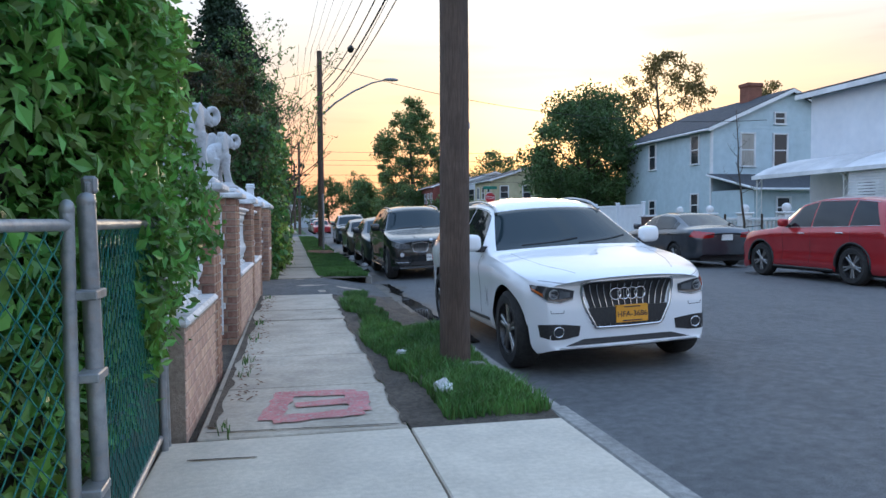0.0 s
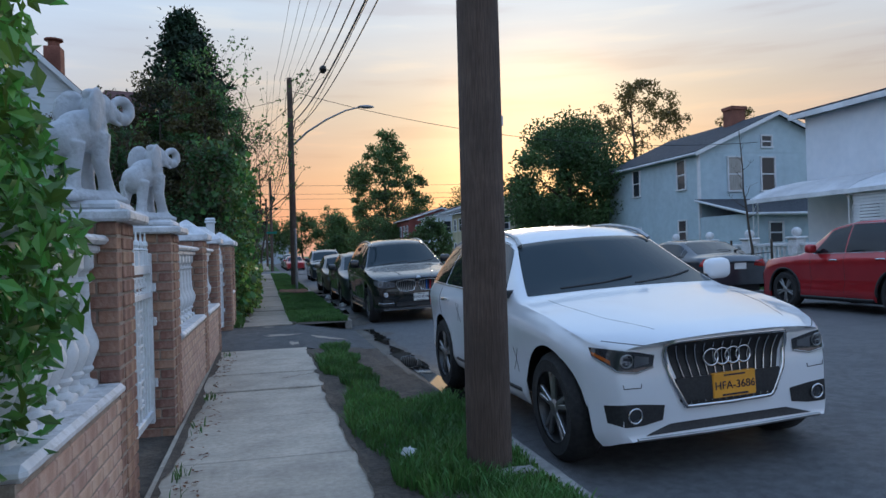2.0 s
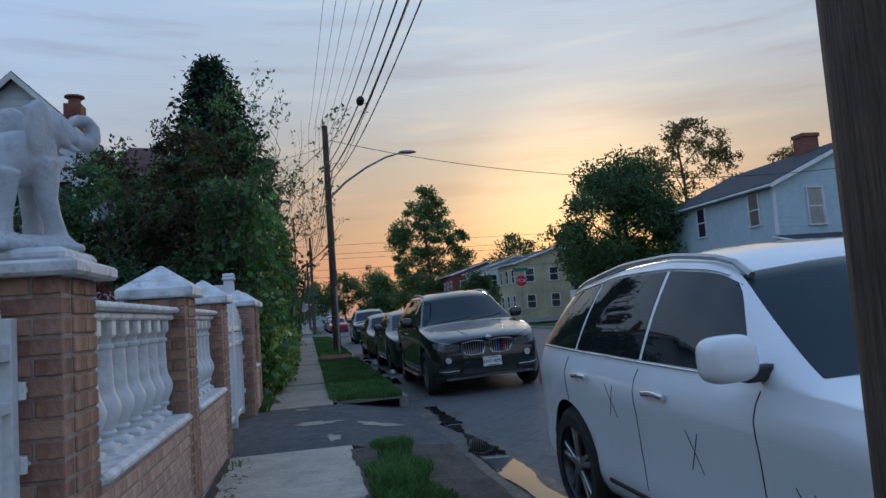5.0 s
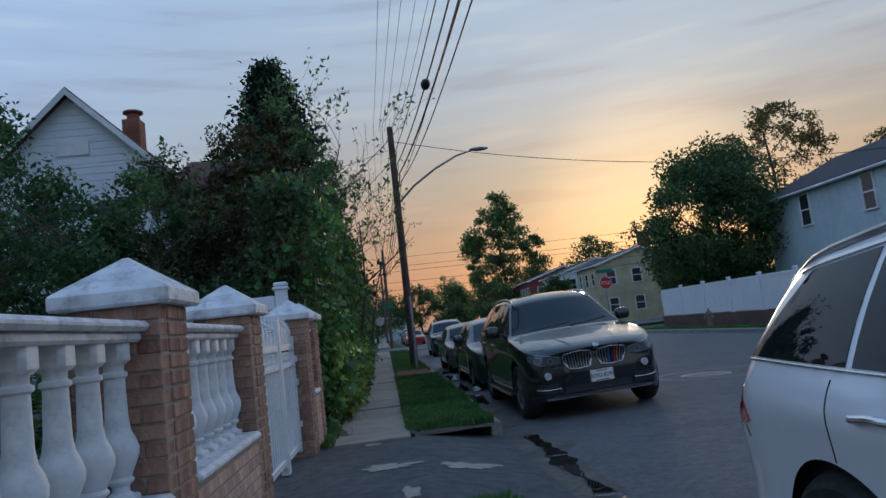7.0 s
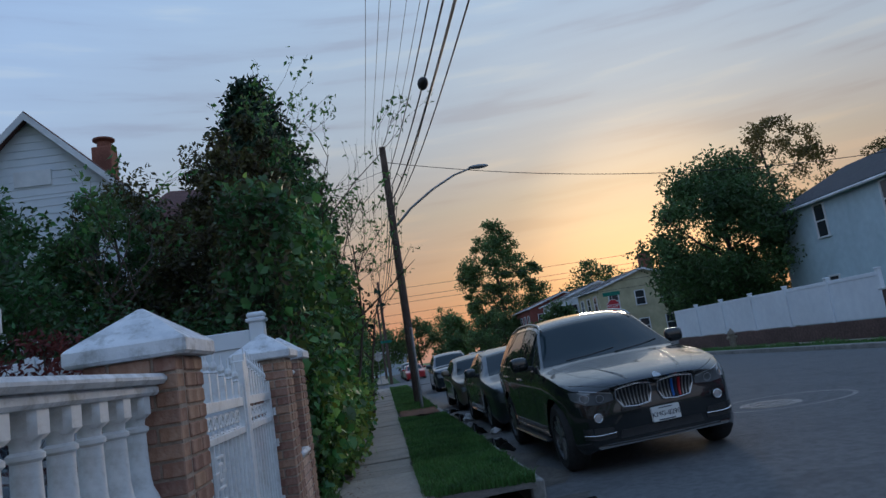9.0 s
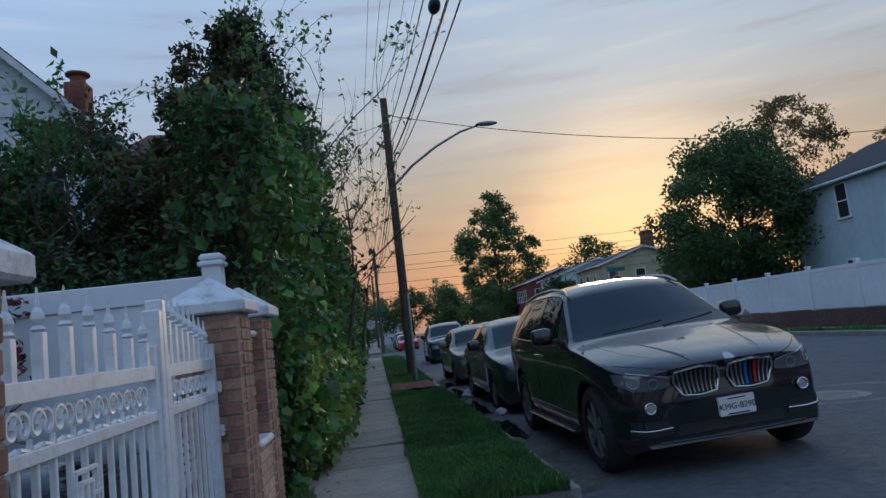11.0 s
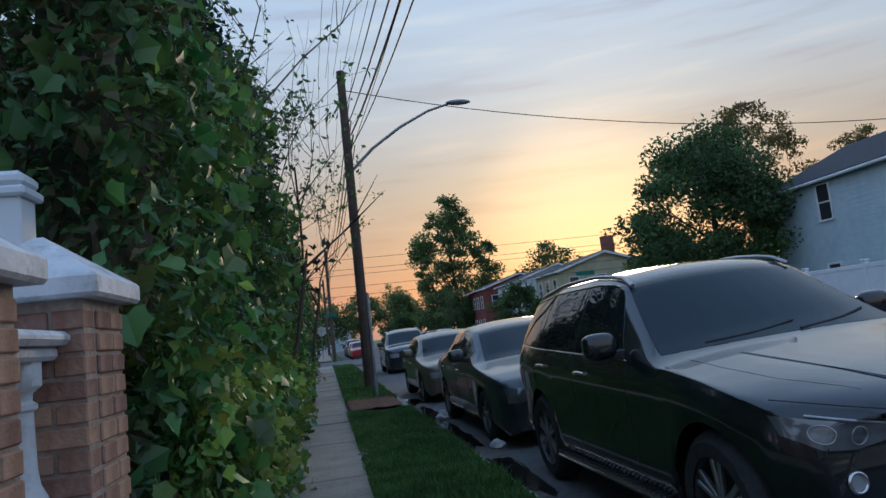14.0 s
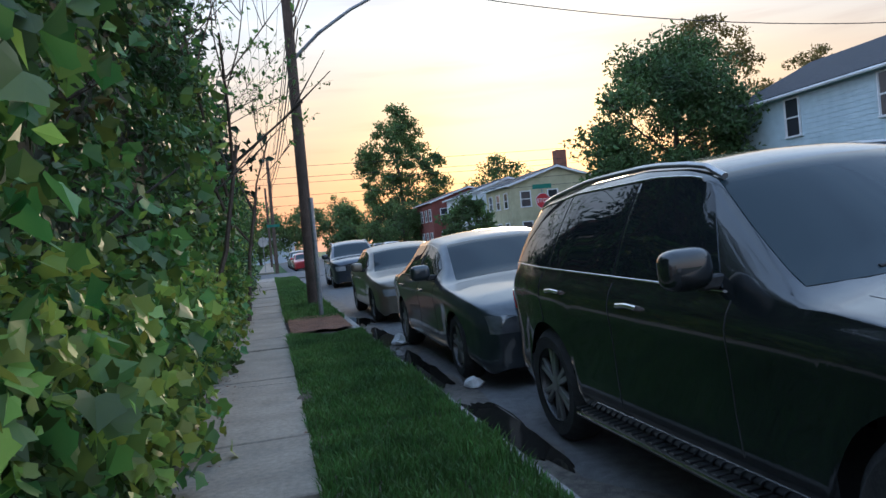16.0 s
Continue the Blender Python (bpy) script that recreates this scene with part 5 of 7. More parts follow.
bh = thing("house", (22.9, 35.3, 0), "two-storey house in pale blue siding with dark gable roof", "house")
w = MB()
siding(bh, M["siding_blue"], 0, 9.4, 0, 9.8, -0.2, 6.05)
gable_end(bh, M["siding_blue"], 0, 9.4, 0.0, 6.05, 8.1)
w.prism([(0, 6.05), (9.4, 6.05), (4.7, 8.1)], "y", 0.06, 9.8)
part("wall", w, M["siding_blue"], bh)
gable_roof(bh, 0, 9.4, 0, 9.8, 6.05, 8.1)
mb = MB()
mb.box(-0.03, -0.03, -0.2, 0.10, 0.10, 6.05)
part("corner_board", mb, M["trim_white"], bh)
for yy, z0, w_, h_ in ((1.5, 4.25, 0.75, 1.5), (6.2, 4.25, 0.75, 1.5), (1.5, 1.4, 0.7, 1.15), (6.2, 1.4, 0.7, 0.9)):
    window(bh, "x-", -0.03, yy, z0, w_, h_)
for xx, z0, w_, h_ in ((2.15, 4.05, 0.8, 1.7), (4.15, 4.05, 0.8, 1.7), (4.1, 6.35, 0.6, 0.55)):
    window(bh, "y-", -0.03, xx, z0, w_, h_, glass=M["curtain"] if xx == 2.15 else None)
mb = MB()
mb.box(4.0, 2.6, 7.0, 4.9, 3.4, 9.0, 0.02)
mb.box(3.94, 2.54, 8.85, 4.96, 3.46, 9.05, 0.02)
part("chimney", mb, M["chimney"], bh, "red brick chimney")
siding(bh, M["siding_blue"], 0.02, 7, -3.6, -0.03, -0.2, 2.65)
mb = MB()
mb.add([(-0.25, -3.95, 2.55), (7.2, -3.95, 2.55), (7.2, -0.02, 3.45), (-0.25, -0.02, 3.45), (-0.25, -3.95, 2.70), (7.2, -3.95, 2.70), (7.2, -0.02, 3.60), (-0.25, -0.02, 3.60)], [(0, 3, 2, 1), (4, 5, 6, 7), (0, 1, 5, 4), (1, 2, 6, 5), (2, 3, 7, 6), (3, 0, 4, 7)])
part("porch_roof", mb, M["shingle"], bh)
mb = MB()
mb.tube([(-0.27, -3.98, 2.62), (7.2, -3.98, 2.62)], 0.07, 8)
mb.tube([(-0.27, -3.98, 2.66), (-0.27, -0.02, 3.52)], 0.06, 8)
part("gutter", mb, M["trim_white"], bh, "white gutter")
window(bh, "y-", -3.63, 1.6, 1.3, 0.7, 0.9)
window(bh, "y-", -3.63, 4.2, 1.3, 0.9, 0.9)

wh = thing("house", (21.9, 10.3, 0), "white rendered two-storey house with porch awning", "house")
w = MB()
w.box(0, 0, -0.2, 9, 16.4, 6.15, 0.01)
w.box(0.4, 0, 6.15, 9, 8.8, 7.2)
part("wall", w, M["siding_white"], wh)
mb = MB()
mb.box(-0.4, -0.3, 6.15, 9.3, 16.8, 6.36, 0.02)
part("roof", mb, M["shingle"], wh)
mb = MB()
mb.box(-0.44, -0.3, 6.08, -0.36, 16.84, 6.28, 0.01)
part("gutter", mb, M["trim_white"], wh, "white gutter")
mb = MB()
mb.add([(-0.4, -1, 6.3), (-0.4, 11.2, 6.36), (3.5, 11.2, 8.5), (3.5, -1, 8.5), (-0.4, -1, 6.5), (-0.4, 11.2, 6.52), (3.5, 11.2, 8.7), (3.5, -1, 8.7)], [(0, 1, 2, 3), (4, 7, 6, 5), (0, 4, 5, 1), (1, 5, 6, 2), (2, 6, 7, 3), (3, 7, 4, 0)])
part("roof", mb, M["shingle"], wh)
window(wh, "x-", -0.03, 11.8, 4.45, 0.9, 1.4)
mb = MB()
n = 40
for i in range(n):
    ya = 12.2 + 4.8 * i / n
    yb = 12.2 + 4.8 * (i + 0.55) / n
    prof = [(-0.02, 3.62), (-0.9, 3.45), (-1.7, 3.2), (-2.2, 2.95)]
    for (xa, za), (xb, zb_) in zip(prof, prof[1:]):
        mb.add([(xa, ya, za), (xb, ya, zb_), (xb, yb, zb_), (xa, yb, za), (xa, ya, za + 0.03), (xb, ya, zb_ + 0.03), (xb, yb, zb_ + 0.03), (xa, yb, za + 0.03)], [(0, 1, 2, 3), (4, 7, 6, 5), (0, 4, 5, 1), (2, 6, 7, 3)])
prof = [(-0.02, 3.61), (-0.9, 3.44), (-1.7, 3.19), (-2.2, 2.94)]
for (xa, za), (xb, zb_) in zip(prof, prof[1:]):
    mb.add([(xa, 4.0, za), (xb, 4.0, zb_), (xb, 17.0, zb_), (xa, 17.0, za), (xa, 4.0, za - 0.02), (xb, 4.0, zb_ - 0.02), (xb, 17.0, zb_ - 0.02), (xa, 17.0, za - 0.02)], [(0, 1, 2, 3), (4, 7, 6, 5)])
mb.box(-2.26, 4.0, 2.80, -2.18, 17.05, 2.96, 0.01)
part("awning", mb, M["trim_white"], wh, "white ribbed aluminium porch awning")
for yy in (12.2, 16.9, 8.0):
    mb = MB()
    for dx in (0, 0.22):
        mb.tube([(-2.1 + dx, yy, 0.6), (-2.1 + dx, yy, 2.85)], 0.025, 6)
    for k in range(6):
        mb.tube([(-2.1, yy, 0.7 + k * 0.36), (-1.88, yy, 1.06 + k * 0.36)], 0.012, 5)
    part("porch_post", mb, M["white_metal"], wh, "white openwork metal porch post")
mb = MB()
mb.tube([(-2.15, 12.3, 2.8), (-1.9, 12.35, 2.7), (-1.7, 12.4, 2.45), (-1.7, 12.4, 0.2)], 0.05, 8)
part("downpipe", mb, M["trim_white"], wh, "white downpipe")
window(wh, "x-", -0.03, 13.4, 1.1, 0.9, 1.5)
window(wh, "x-", -0.03, 11.3, 0.9, 1.0, 1.9)
for i in range(22):
    mb = MB()
    mb.box(-2.1, 4.2, 0.7 + i * 0.10, -2.07, 12.0, 0.78 + i * 0.10, 0.005)
    part("slat", mb, M["trim_white"], wh)
mb = MB()
mb.box(-2.3, 4, -0.1, 0, 17, 0.62, 0.02)
part("porch_floor", mb, M["concrete"], wh)

lh = thing("house", (-8.5, 28, 0.3), "white sided house with steep gable and red roof", "house")
w = MB()
siding(lh, M["siding_white"], -3.0, 3.9, 0, 9, -0.6, 6.5)
gable_end(lh, M["siding_white"], -0.2, 3.9, 0, 6.5, 8.5)
w.prism([(-0.2, 6.5), (3.9, 6.5), (1.85, 8.5)], "y", 0.06, 9)
part("wall", w, M["siding_white"], lh)
gable_roof(lh, -0.2, 3.9, 0, 9, 6.5, 8.5, over=0.3, material=M["shingle_red"])
mb = MB()
mb.box(2.2, 3.0, 7.2, 2.75, 3.6, 8.7, 0.02)
mb.lathe([(0.2, 8.7), (0.2, 8.9), (0.32, 8.95), (0.32, 9.0)], 12, Matrix.Translation((2.475, 3.3, 0)))
part("chimney", mb, M["chimney"], lh, "brick chimney with a metal cowl")
window(lh, "y-", -0.03, 1.0, 3.9, 0.9, 1.5)
window(lh, "y-", -0.03, 2.9, 3.9, 0.9, 1.5)
mb = MB()
mb.box(1.4, -0.05, 6.75, 2.3, 0.0, 7.15)
part("vent", mb, M["trim_white"], lh)
mb = MB()
mb.add([(3.9, 1, 5.9), (8.0, 2, 5.6), (8.0, 8, 5.6), (3.9, 8, 5.9), (3.9, 4.5, 7.5), (7.4, 4.5, 7.3)], [(0, 1, 5, 4), (1, 2, 5), (2, 3, 4, 5), (0, 4, 3), (0, 3, 2, 1)])
part("roof", mb, M["shingle_red"], lh, "dark red shingle roof")
siding(lh, M["siding_white"], 3.92, 7.6, 2.2, 8, -0.6, 5.7)

for px, py, wx, hz, ma, rm, lb in ((22.5, 76, 7, 5.6, "siding_yellow", "shingle", "pale yellow two-storey house past the crossing"), (21.0, 85, 8, 5.6, "siding_white", "shingle", "white two-storey house far down the street"), (20.0, 96, 9, 5.8, "wall_red", "shingle_red", "dark red brick house far down the street")):
    ho = thing("house", (px, py, 0), lb, "house")
    siding(ho, M[ma], 0, 9, 0, wx, -0.2, hz, 0.3)
    w = MB()
    w.prism([(0, hz), (9, hz), (4.5, hz + 1.4)], "y", 0.0, wx)
    part("gable_wall", w, M[ma], ho)
    gable_roof(ho, 0, 9, 0, wx, hz, hz + 1.4, material=M[rm])
    for i in range(3):
        window(ho, "x-", -0.03, 1.2 + i * 2.2, 3.6, 0.9, 1.3)
        window(ho, "x-", -0.03, 1.2 + i * 2.2, 0.9, 0.9, 1.3)
    for i in range(3):
        window(ho, "y-", -0.03, 1.4 + i * 2.6, 3.6, 0.9, 1.3)
        window(ho, "y-", -0.03, 1.4 + i * 2.6, 0.9, 0.9, 1.3)
    if ma == "siding_yellow":
        mb = MB()
        mb.box(6.0, 3, hz, 7.0, 4, hz + 3.2, 0.02)
        part("chimney", mb, M["chimney"], ho, "tall brick chimney")
g = thing("house", (-3, 150, 0), "small pale house at the end of the street", "house")
siding(g, M["siding_white"], 0, 9, 0, 8, -0.2, 3.4, 0.3)
w = MB()
w.prism([(0, 3.4), (9, 3.4), (4.5, 5.6)], "y", 0.0, 8)
part("gable_wall", w, M["siding_white"], g)
gable_roof(g, 0, 9, 0, 8, 3.4, 5.6)


# ---- fences across the street and behind the gate ----
ff = thing("vinyl_fence", (15.6, 28.9, 0), "white vinyl panel fence on a low brick base", "fence")
for i in range(6):
    mb = MB()
    y0 = i * 2.4
    mb.box(-0.02, y0 + 0.08, 0.55, 0.02, y0 + 2.40, 1.80, 0.004)
    mb.box(-0.035, y0 + 0.07, 1.72, 0.035, y0 + 2.40, 1.84, 0.008)
    part("panel", mb, M["vinyl"], ff)
    mb = MB()
    mb.box(-0.065, y0 - 0.065, 0.0, 0.065, y0 + 0.065, 1.92, 0.01)
    mb.box(-0.085, y0 - 0.085, 1.90, 0.085, y0 + 0.085, 1.96, 0.02)
    part("post", mb, M["vinyl"], ff)
mb = MB()
mb.box(-0.10, -0.2, -0.1, 0.14, 14.4, 0.52, 0.01)
part("brick_base", mb, M["base_brick"], ff, "low brown brick base")
mb = MB()
mb.box(-0.22, -0.75, -0.1, 0.22, -0.25, 1.30, 0.01)
part("brick_pier", mb, M["base_brick"], ff, "brown brick end pier")
mb = MB()
mb.box(-0.28, -0.81, 1.30, 0.28, -0.19, 1.38, 0.02)
part("cap", mb, M["white_cap"], ff)

of = thing("ornate_fence", (15.6, 14.0, 0), "white ornamental metal and stone front fence", "fence")
for i in range(7):
    y0 = i * 2.0
    mb = MB()
    mb.box(-0.17, y0 - 0.17, 0, 0.17, y0 + 0.17, 1.35, 0.02)
    mb.box(-0.22, y0 - 0.22, 1.35, 0.22, y0 + 0.22, 1.42, 0.02)
    mb.ball((0, y0, 1.54), 0.14, 12, 8)
    part("pillar", mb, M["white_stone"], of)
    mb = MB()
    mb.box(-0.10, y0 + 0.17, 0, 0.10, y0 + 1.83, 0.5, 0.01)
    mb.box(-0.08, y0 + 0.17, 1.15, 0.08, y0 + 1.83, 1.24, 0.015)
    part("rail", mb, M["white_stone"], of)
    for k in range(8):
        o = new("baluster", bal_mesh)
        o.parent = of
        o.location = (0, y0 + 0.3 + k * 0.2, 0.48)
        o.scale = (0.9, 0.9, 0.9)

vf = thing("vinyl_fence", (0.13, 17.45, 0), "white vinyl privacy fence beside the drive", "fence")
mb = MB()
mb.box(-0.075, -0.075, 0, 0.075, 0.075, 1.95, 0.008)
mb.box(-0.10, -0.10, 1.93, 0.10, 0.10, 1.97, 0.01)
mb.box(-0.09, -0.09, 1.97, 0.09, 0.09, 2.03, 0.02)
part("post", mb, M["vinyl"], vf)
for i in range(4):
    x1 = -0.08 - i * 2.2
    mb = MB()
    mb.box(x1 - 2.1, -0.02, 0.05, x1, 0.02, 1.75, 0.004)
    part("panel", mb, M["vinyl"], vf)
    mb = MB()
    mb.box(x1 - 2.1, -0.04, 1.68, x1, 0.04, 1.86, 0.008)
    part("rail", mb, M["vinyl"], vf)
    if i:
        mb = MB()
        mb.box(x1, -0.06, 0, x1 + 0.10, 0.06, 1.9, 0.008)
        part("post", mb, M["vinyl"], vf)


# ---- planting ----
def block(name, label, dims, n, size, material, seed, rough=0.14, sides="xXyYZ", shape="oval", category="hedge", extra=None):
    """A clipped hedge: leaves all over a dark box painted as its inner shade."""
    x0, y0, z0, x1, y1, z1 = dims
    ob = thing(name, ((x0 + x1) / 2, (y0 + y1) / 2, 0), label, category)
    ox, oy = (x0 + x1) / 2, (y0 + y1) / 2
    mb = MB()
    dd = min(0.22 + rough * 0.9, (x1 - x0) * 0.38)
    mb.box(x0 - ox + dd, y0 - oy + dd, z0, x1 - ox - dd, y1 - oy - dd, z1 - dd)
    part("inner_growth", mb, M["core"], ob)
    for k, inset in enumerate((0.0, 0.10)):
        P, N = box_shell(x0 - ox + inset, y0 - oy + inset, z0, x1 - ox - inset, y1 - oy - inset, z1 - inset, int(n * (1 - 0.35 * k)), seed + k, rough, sides)
        leaf_part("leaves", P, size, material, ob, seed + k, shape, N)
    for spec in extra or ():
        P, N = box_shell(x0 - ox, y0 - oy, z0, x1 - ox, y1 - oy, z1, spec[0], seed + 7 + spec[0], rough * 1.3, spec[4] if len(spec) > 4 else sides)
        leaf_part("leaves", P + N * 0.05, spec[1], spec[2], ob, seed + 9, spec[3], N)
    return ob


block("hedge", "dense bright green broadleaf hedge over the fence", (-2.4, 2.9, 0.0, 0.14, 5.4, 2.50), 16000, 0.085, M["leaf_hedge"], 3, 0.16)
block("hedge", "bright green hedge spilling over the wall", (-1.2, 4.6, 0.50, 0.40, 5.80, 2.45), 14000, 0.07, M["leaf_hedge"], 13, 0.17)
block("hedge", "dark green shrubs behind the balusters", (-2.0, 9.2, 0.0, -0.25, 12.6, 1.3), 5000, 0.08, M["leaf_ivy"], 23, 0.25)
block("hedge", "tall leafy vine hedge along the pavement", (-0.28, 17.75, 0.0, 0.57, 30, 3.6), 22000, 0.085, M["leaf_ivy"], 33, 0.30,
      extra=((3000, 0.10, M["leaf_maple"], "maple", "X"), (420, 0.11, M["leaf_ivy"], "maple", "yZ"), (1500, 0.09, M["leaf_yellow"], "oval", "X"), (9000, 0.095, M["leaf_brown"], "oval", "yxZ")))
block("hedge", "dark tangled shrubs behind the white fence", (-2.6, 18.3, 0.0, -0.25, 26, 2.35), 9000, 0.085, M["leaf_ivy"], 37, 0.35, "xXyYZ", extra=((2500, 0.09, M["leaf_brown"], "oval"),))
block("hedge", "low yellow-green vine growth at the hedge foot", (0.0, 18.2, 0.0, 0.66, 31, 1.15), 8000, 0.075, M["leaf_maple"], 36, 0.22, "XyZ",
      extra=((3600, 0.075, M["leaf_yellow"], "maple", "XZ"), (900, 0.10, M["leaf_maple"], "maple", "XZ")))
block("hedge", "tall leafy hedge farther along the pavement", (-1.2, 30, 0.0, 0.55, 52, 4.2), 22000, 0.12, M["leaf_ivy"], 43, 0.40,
      extra=((1200, 0.15, M["leaf_yellow"], "oval", "XyZ"),))
tree((-1.3, 21.5, 0), 3.6, 1.5, 1.2, 2.4, 9000, 0.10, M["leaf_brown"], "bushy tree with bronze-green young leaves", 51, 0.12, 0.1, 90)
tree((-4.6, 19.5, 0), 5.0, 2.1, 2.2, 3.1, 14000, 0.10, M["leaf_ivy"], "dark green spreading shrub tree in the garden", 52, 0.10, 0.1, 80)
tree((-2.6, 21.5, 0), 4.9, 1.1, 1.7, 3.2, 9000, 0.09, M["leaf_ivy"], "dark green narrow tree behind the white fence", 96, 0.08, 0.05, 60)
tree((-5.9, 22.4, 0), 5.4, 1.9, 2.2, 3.2, 11000, 0.10, M["leaf_ivy"], "dark leafy shrub tree before the white house", 95, 0.10, 0.1, 80)
tree((-3.2, 24.5, 0), 5.8, 2.1, 2.3, 3.5, 12000, 0.11, M["leaf_brown"], "olive brown bushy tree in the garden", 53, 0.12, 0.1, 90)
tree((-0.9, 27.5, 0), 7.6, 1.6, 2.8, 5.2, 13000, 0.11, M["leaf_ivy"], "dark green tree rising from the hedge", 54, 0.12, 0.05, 90)
tree((-1.7, 16.9, 0), 2.3, 0.7, 0.5, 1.55, 1600, 0.07, M["leaf_red"], "small red-leaved maple behind the wall", 55, 0.04, 0.0, 30)
tree((21.1, 47.5, 0), 10.2, 4.2, 4.6, 5.4, 42000, 0.22, M["leaf_tree"], "dense round dark green tree by the corner", 56, 0.25, 0.02, 150, clump=0.28)
tree((44, 78, 0), 21, 6.6, 7.0, 14, 9000, 0.34, M["leaf_spring"], "tall bare-branched tree with young leaves", 57, 0.4, 0.22, 120, clump=0.14)
tree((60, 82, 0), 19, 6.6, 6.0, 12.5, 8000, 0.34, M["leaf_spring"], "tall tree with young leaves behind the roofs", 58, 0.4, 0.2, 100, clump=0.14)
tree((21, 118, 0), 22, 6.5, 9.5, 11.5, 22000, 0.42, M["leaf_far_hazy"], "tall open-crowned tree far down the street", 59, 0.4, 0.16, 150, clump=0.18)
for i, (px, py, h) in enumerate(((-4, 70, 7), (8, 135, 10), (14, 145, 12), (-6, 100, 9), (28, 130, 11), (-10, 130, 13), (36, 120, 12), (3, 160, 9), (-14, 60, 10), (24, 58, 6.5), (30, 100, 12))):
    tree((px, py, 0), h, h * 0.38, h * 0.36, h * 0.56, 5000, 0.36, M["leaf_far_hazy"], "distant green street tree", 70 + i, 0.2, 0.05, 60, clump=0.25)

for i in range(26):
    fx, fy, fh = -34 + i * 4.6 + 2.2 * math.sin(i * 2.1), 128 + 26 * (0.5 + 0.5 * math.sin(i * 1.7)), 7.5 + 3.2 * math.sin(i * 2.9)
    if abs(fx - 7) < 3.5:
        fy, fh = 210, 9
    tree((fx, fy, 0), fh, fh * 0.46, fh * 0.42, fh * 0.5, 2600, 0.60, M["leaf_far_hazy"], "distant leafy street tree", 120 + i, 0.2, -0.1, 40, clump=0.34, name="distant_tree")
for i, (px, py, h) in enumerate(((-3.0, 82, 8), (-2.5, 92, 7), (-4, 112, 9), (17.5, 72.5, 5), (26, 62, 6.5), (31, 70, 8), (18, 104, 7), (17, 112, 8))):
    tree((px, py, 0), h, h * 0.42, h * 0.42, h * 0.52, 4200, 0.32, M["leaf_far_hazy"], "leafy green tree past the crossing", 160 + i, 0.15, -0.1, 50, clump=0.30)
con = thing("conifer", (-1.5, 30.5, 0), "tall dark conifer with ragged pointed outline", "tree")
mb = MB()
mb.tube([(0, 0, -0.1), (0.05, 0, 4), (-0.05, 0, 7), (0, 0, 9.9)], [0.22, 0.17, 0.1, 0.03], 8)
part("trunk", mb, M["bark"], con, smooth=60)
rg = np.random.RandomState(4)
pts = []
for i in range(420):
    f = rg.rand() ** 0.75
    z = 1.0 + f * 9.0
    rmax = 3.3 * (1 - f) ** 0.72 + 0.10
    a = rg.rand() * 6.283
    ln = rmax * (0.55 + 0.5 * rg.rand())
    m_ = 75
    t = rg.rand(m_) ** 0.7
    p = np.stack([np.cos(a) * ln * t, np.sin(a) * ln * t, z + t * ln * (0.25 - 0.1 * rg.rand())], 1) + rg.normal(size=(m_, 3)) * (0.10 + 0.10 * t[:, None])
    pts.append(p)
leaf_part("foliage", np.concatenate(pts), 0.19, M["needle"], con, 5)


# ---- grass ----
def blades(x0, x1, y0, y1, n, h, seed, bare):
    rg = np.random.RandomState(seed)
    v, f = [], []
    for _ in range(n):
        x, y = rg.uniform(x0, x1), rg.uniform(y0, y1)
        k = noise.noise(Vector((x * 1.6, y * 1.1, seed)))
        if bare(x, y) or k < (-0.7 if seed in (1, 2, 3) else -0.42) + 0.15 * rg.rand():
            continue
        hh = h * (0.5 + 0.7 * rg.rand()) * (1 + 0.9 * k)
        a = rg.rand() * 6.283
        w_ = 0.004 + 0.004 * rg.rand()
        lx, ly = rg.normal(0, 0.45, 2) * hh
        c, s_ = math.cos(a) * w_, math.sin(a) * w_
        i = len(v)
        v += [(x - c, y - s_, -0.03), (x + c, y + s_, -0.03), (x + lx * 0.4 + c * 0.7, y + ly * 0.4 + s_ * 0.7, hh * 0.6), (x + lx * 0.4 - c * 0.7, y + ly * 0.4 - s_ * 0.7, hh * 0.6), (x + lx, y + ly, hh)]
        f += [(i, i + 1, i + 2, i + 3), (i + 3, i + 2, i + 4)]
    me = bpy.data.meshes.new("grass")
    me.from_pydata(v, [], f)
    me.materials.append(M["grass"])
    return tagged(new("grass", me), "lush green uncut grass on the verge", "grass", "", "stuff")


blades(1.68, 2.60, 5.44, 13.0, 30000, 0.08, 1, lambda x, y: (x < 1.76 + 0.09 * math.sin(y * 2.1) + 0.12 * noise.noise(Vector((x * 3, y * 3, 4))) and y > 6.0) or noise.noise(Vector((x * 2.2, y * 1.7, 8))) < -0.42 or (y > 9.0 and x > 2.15 + 0.15 * noise.noise(Vector((0, y * 2, 5)))) or (y < 6.4 and x < 2.0 and (x - 1.66) < 0.25))
blades(1.56, 2.66, 16.9, 27.2, 48000, 0.065, 2, lambda x, y: False)
blades(1.58, 2.66, 29.6, 56, 30000, 0.08, 3, lambda x, y: False)
blades(RX + 0.16, RX + 0.88, 20, 49, 9000, 0.10, 4, lambda x, y: False)


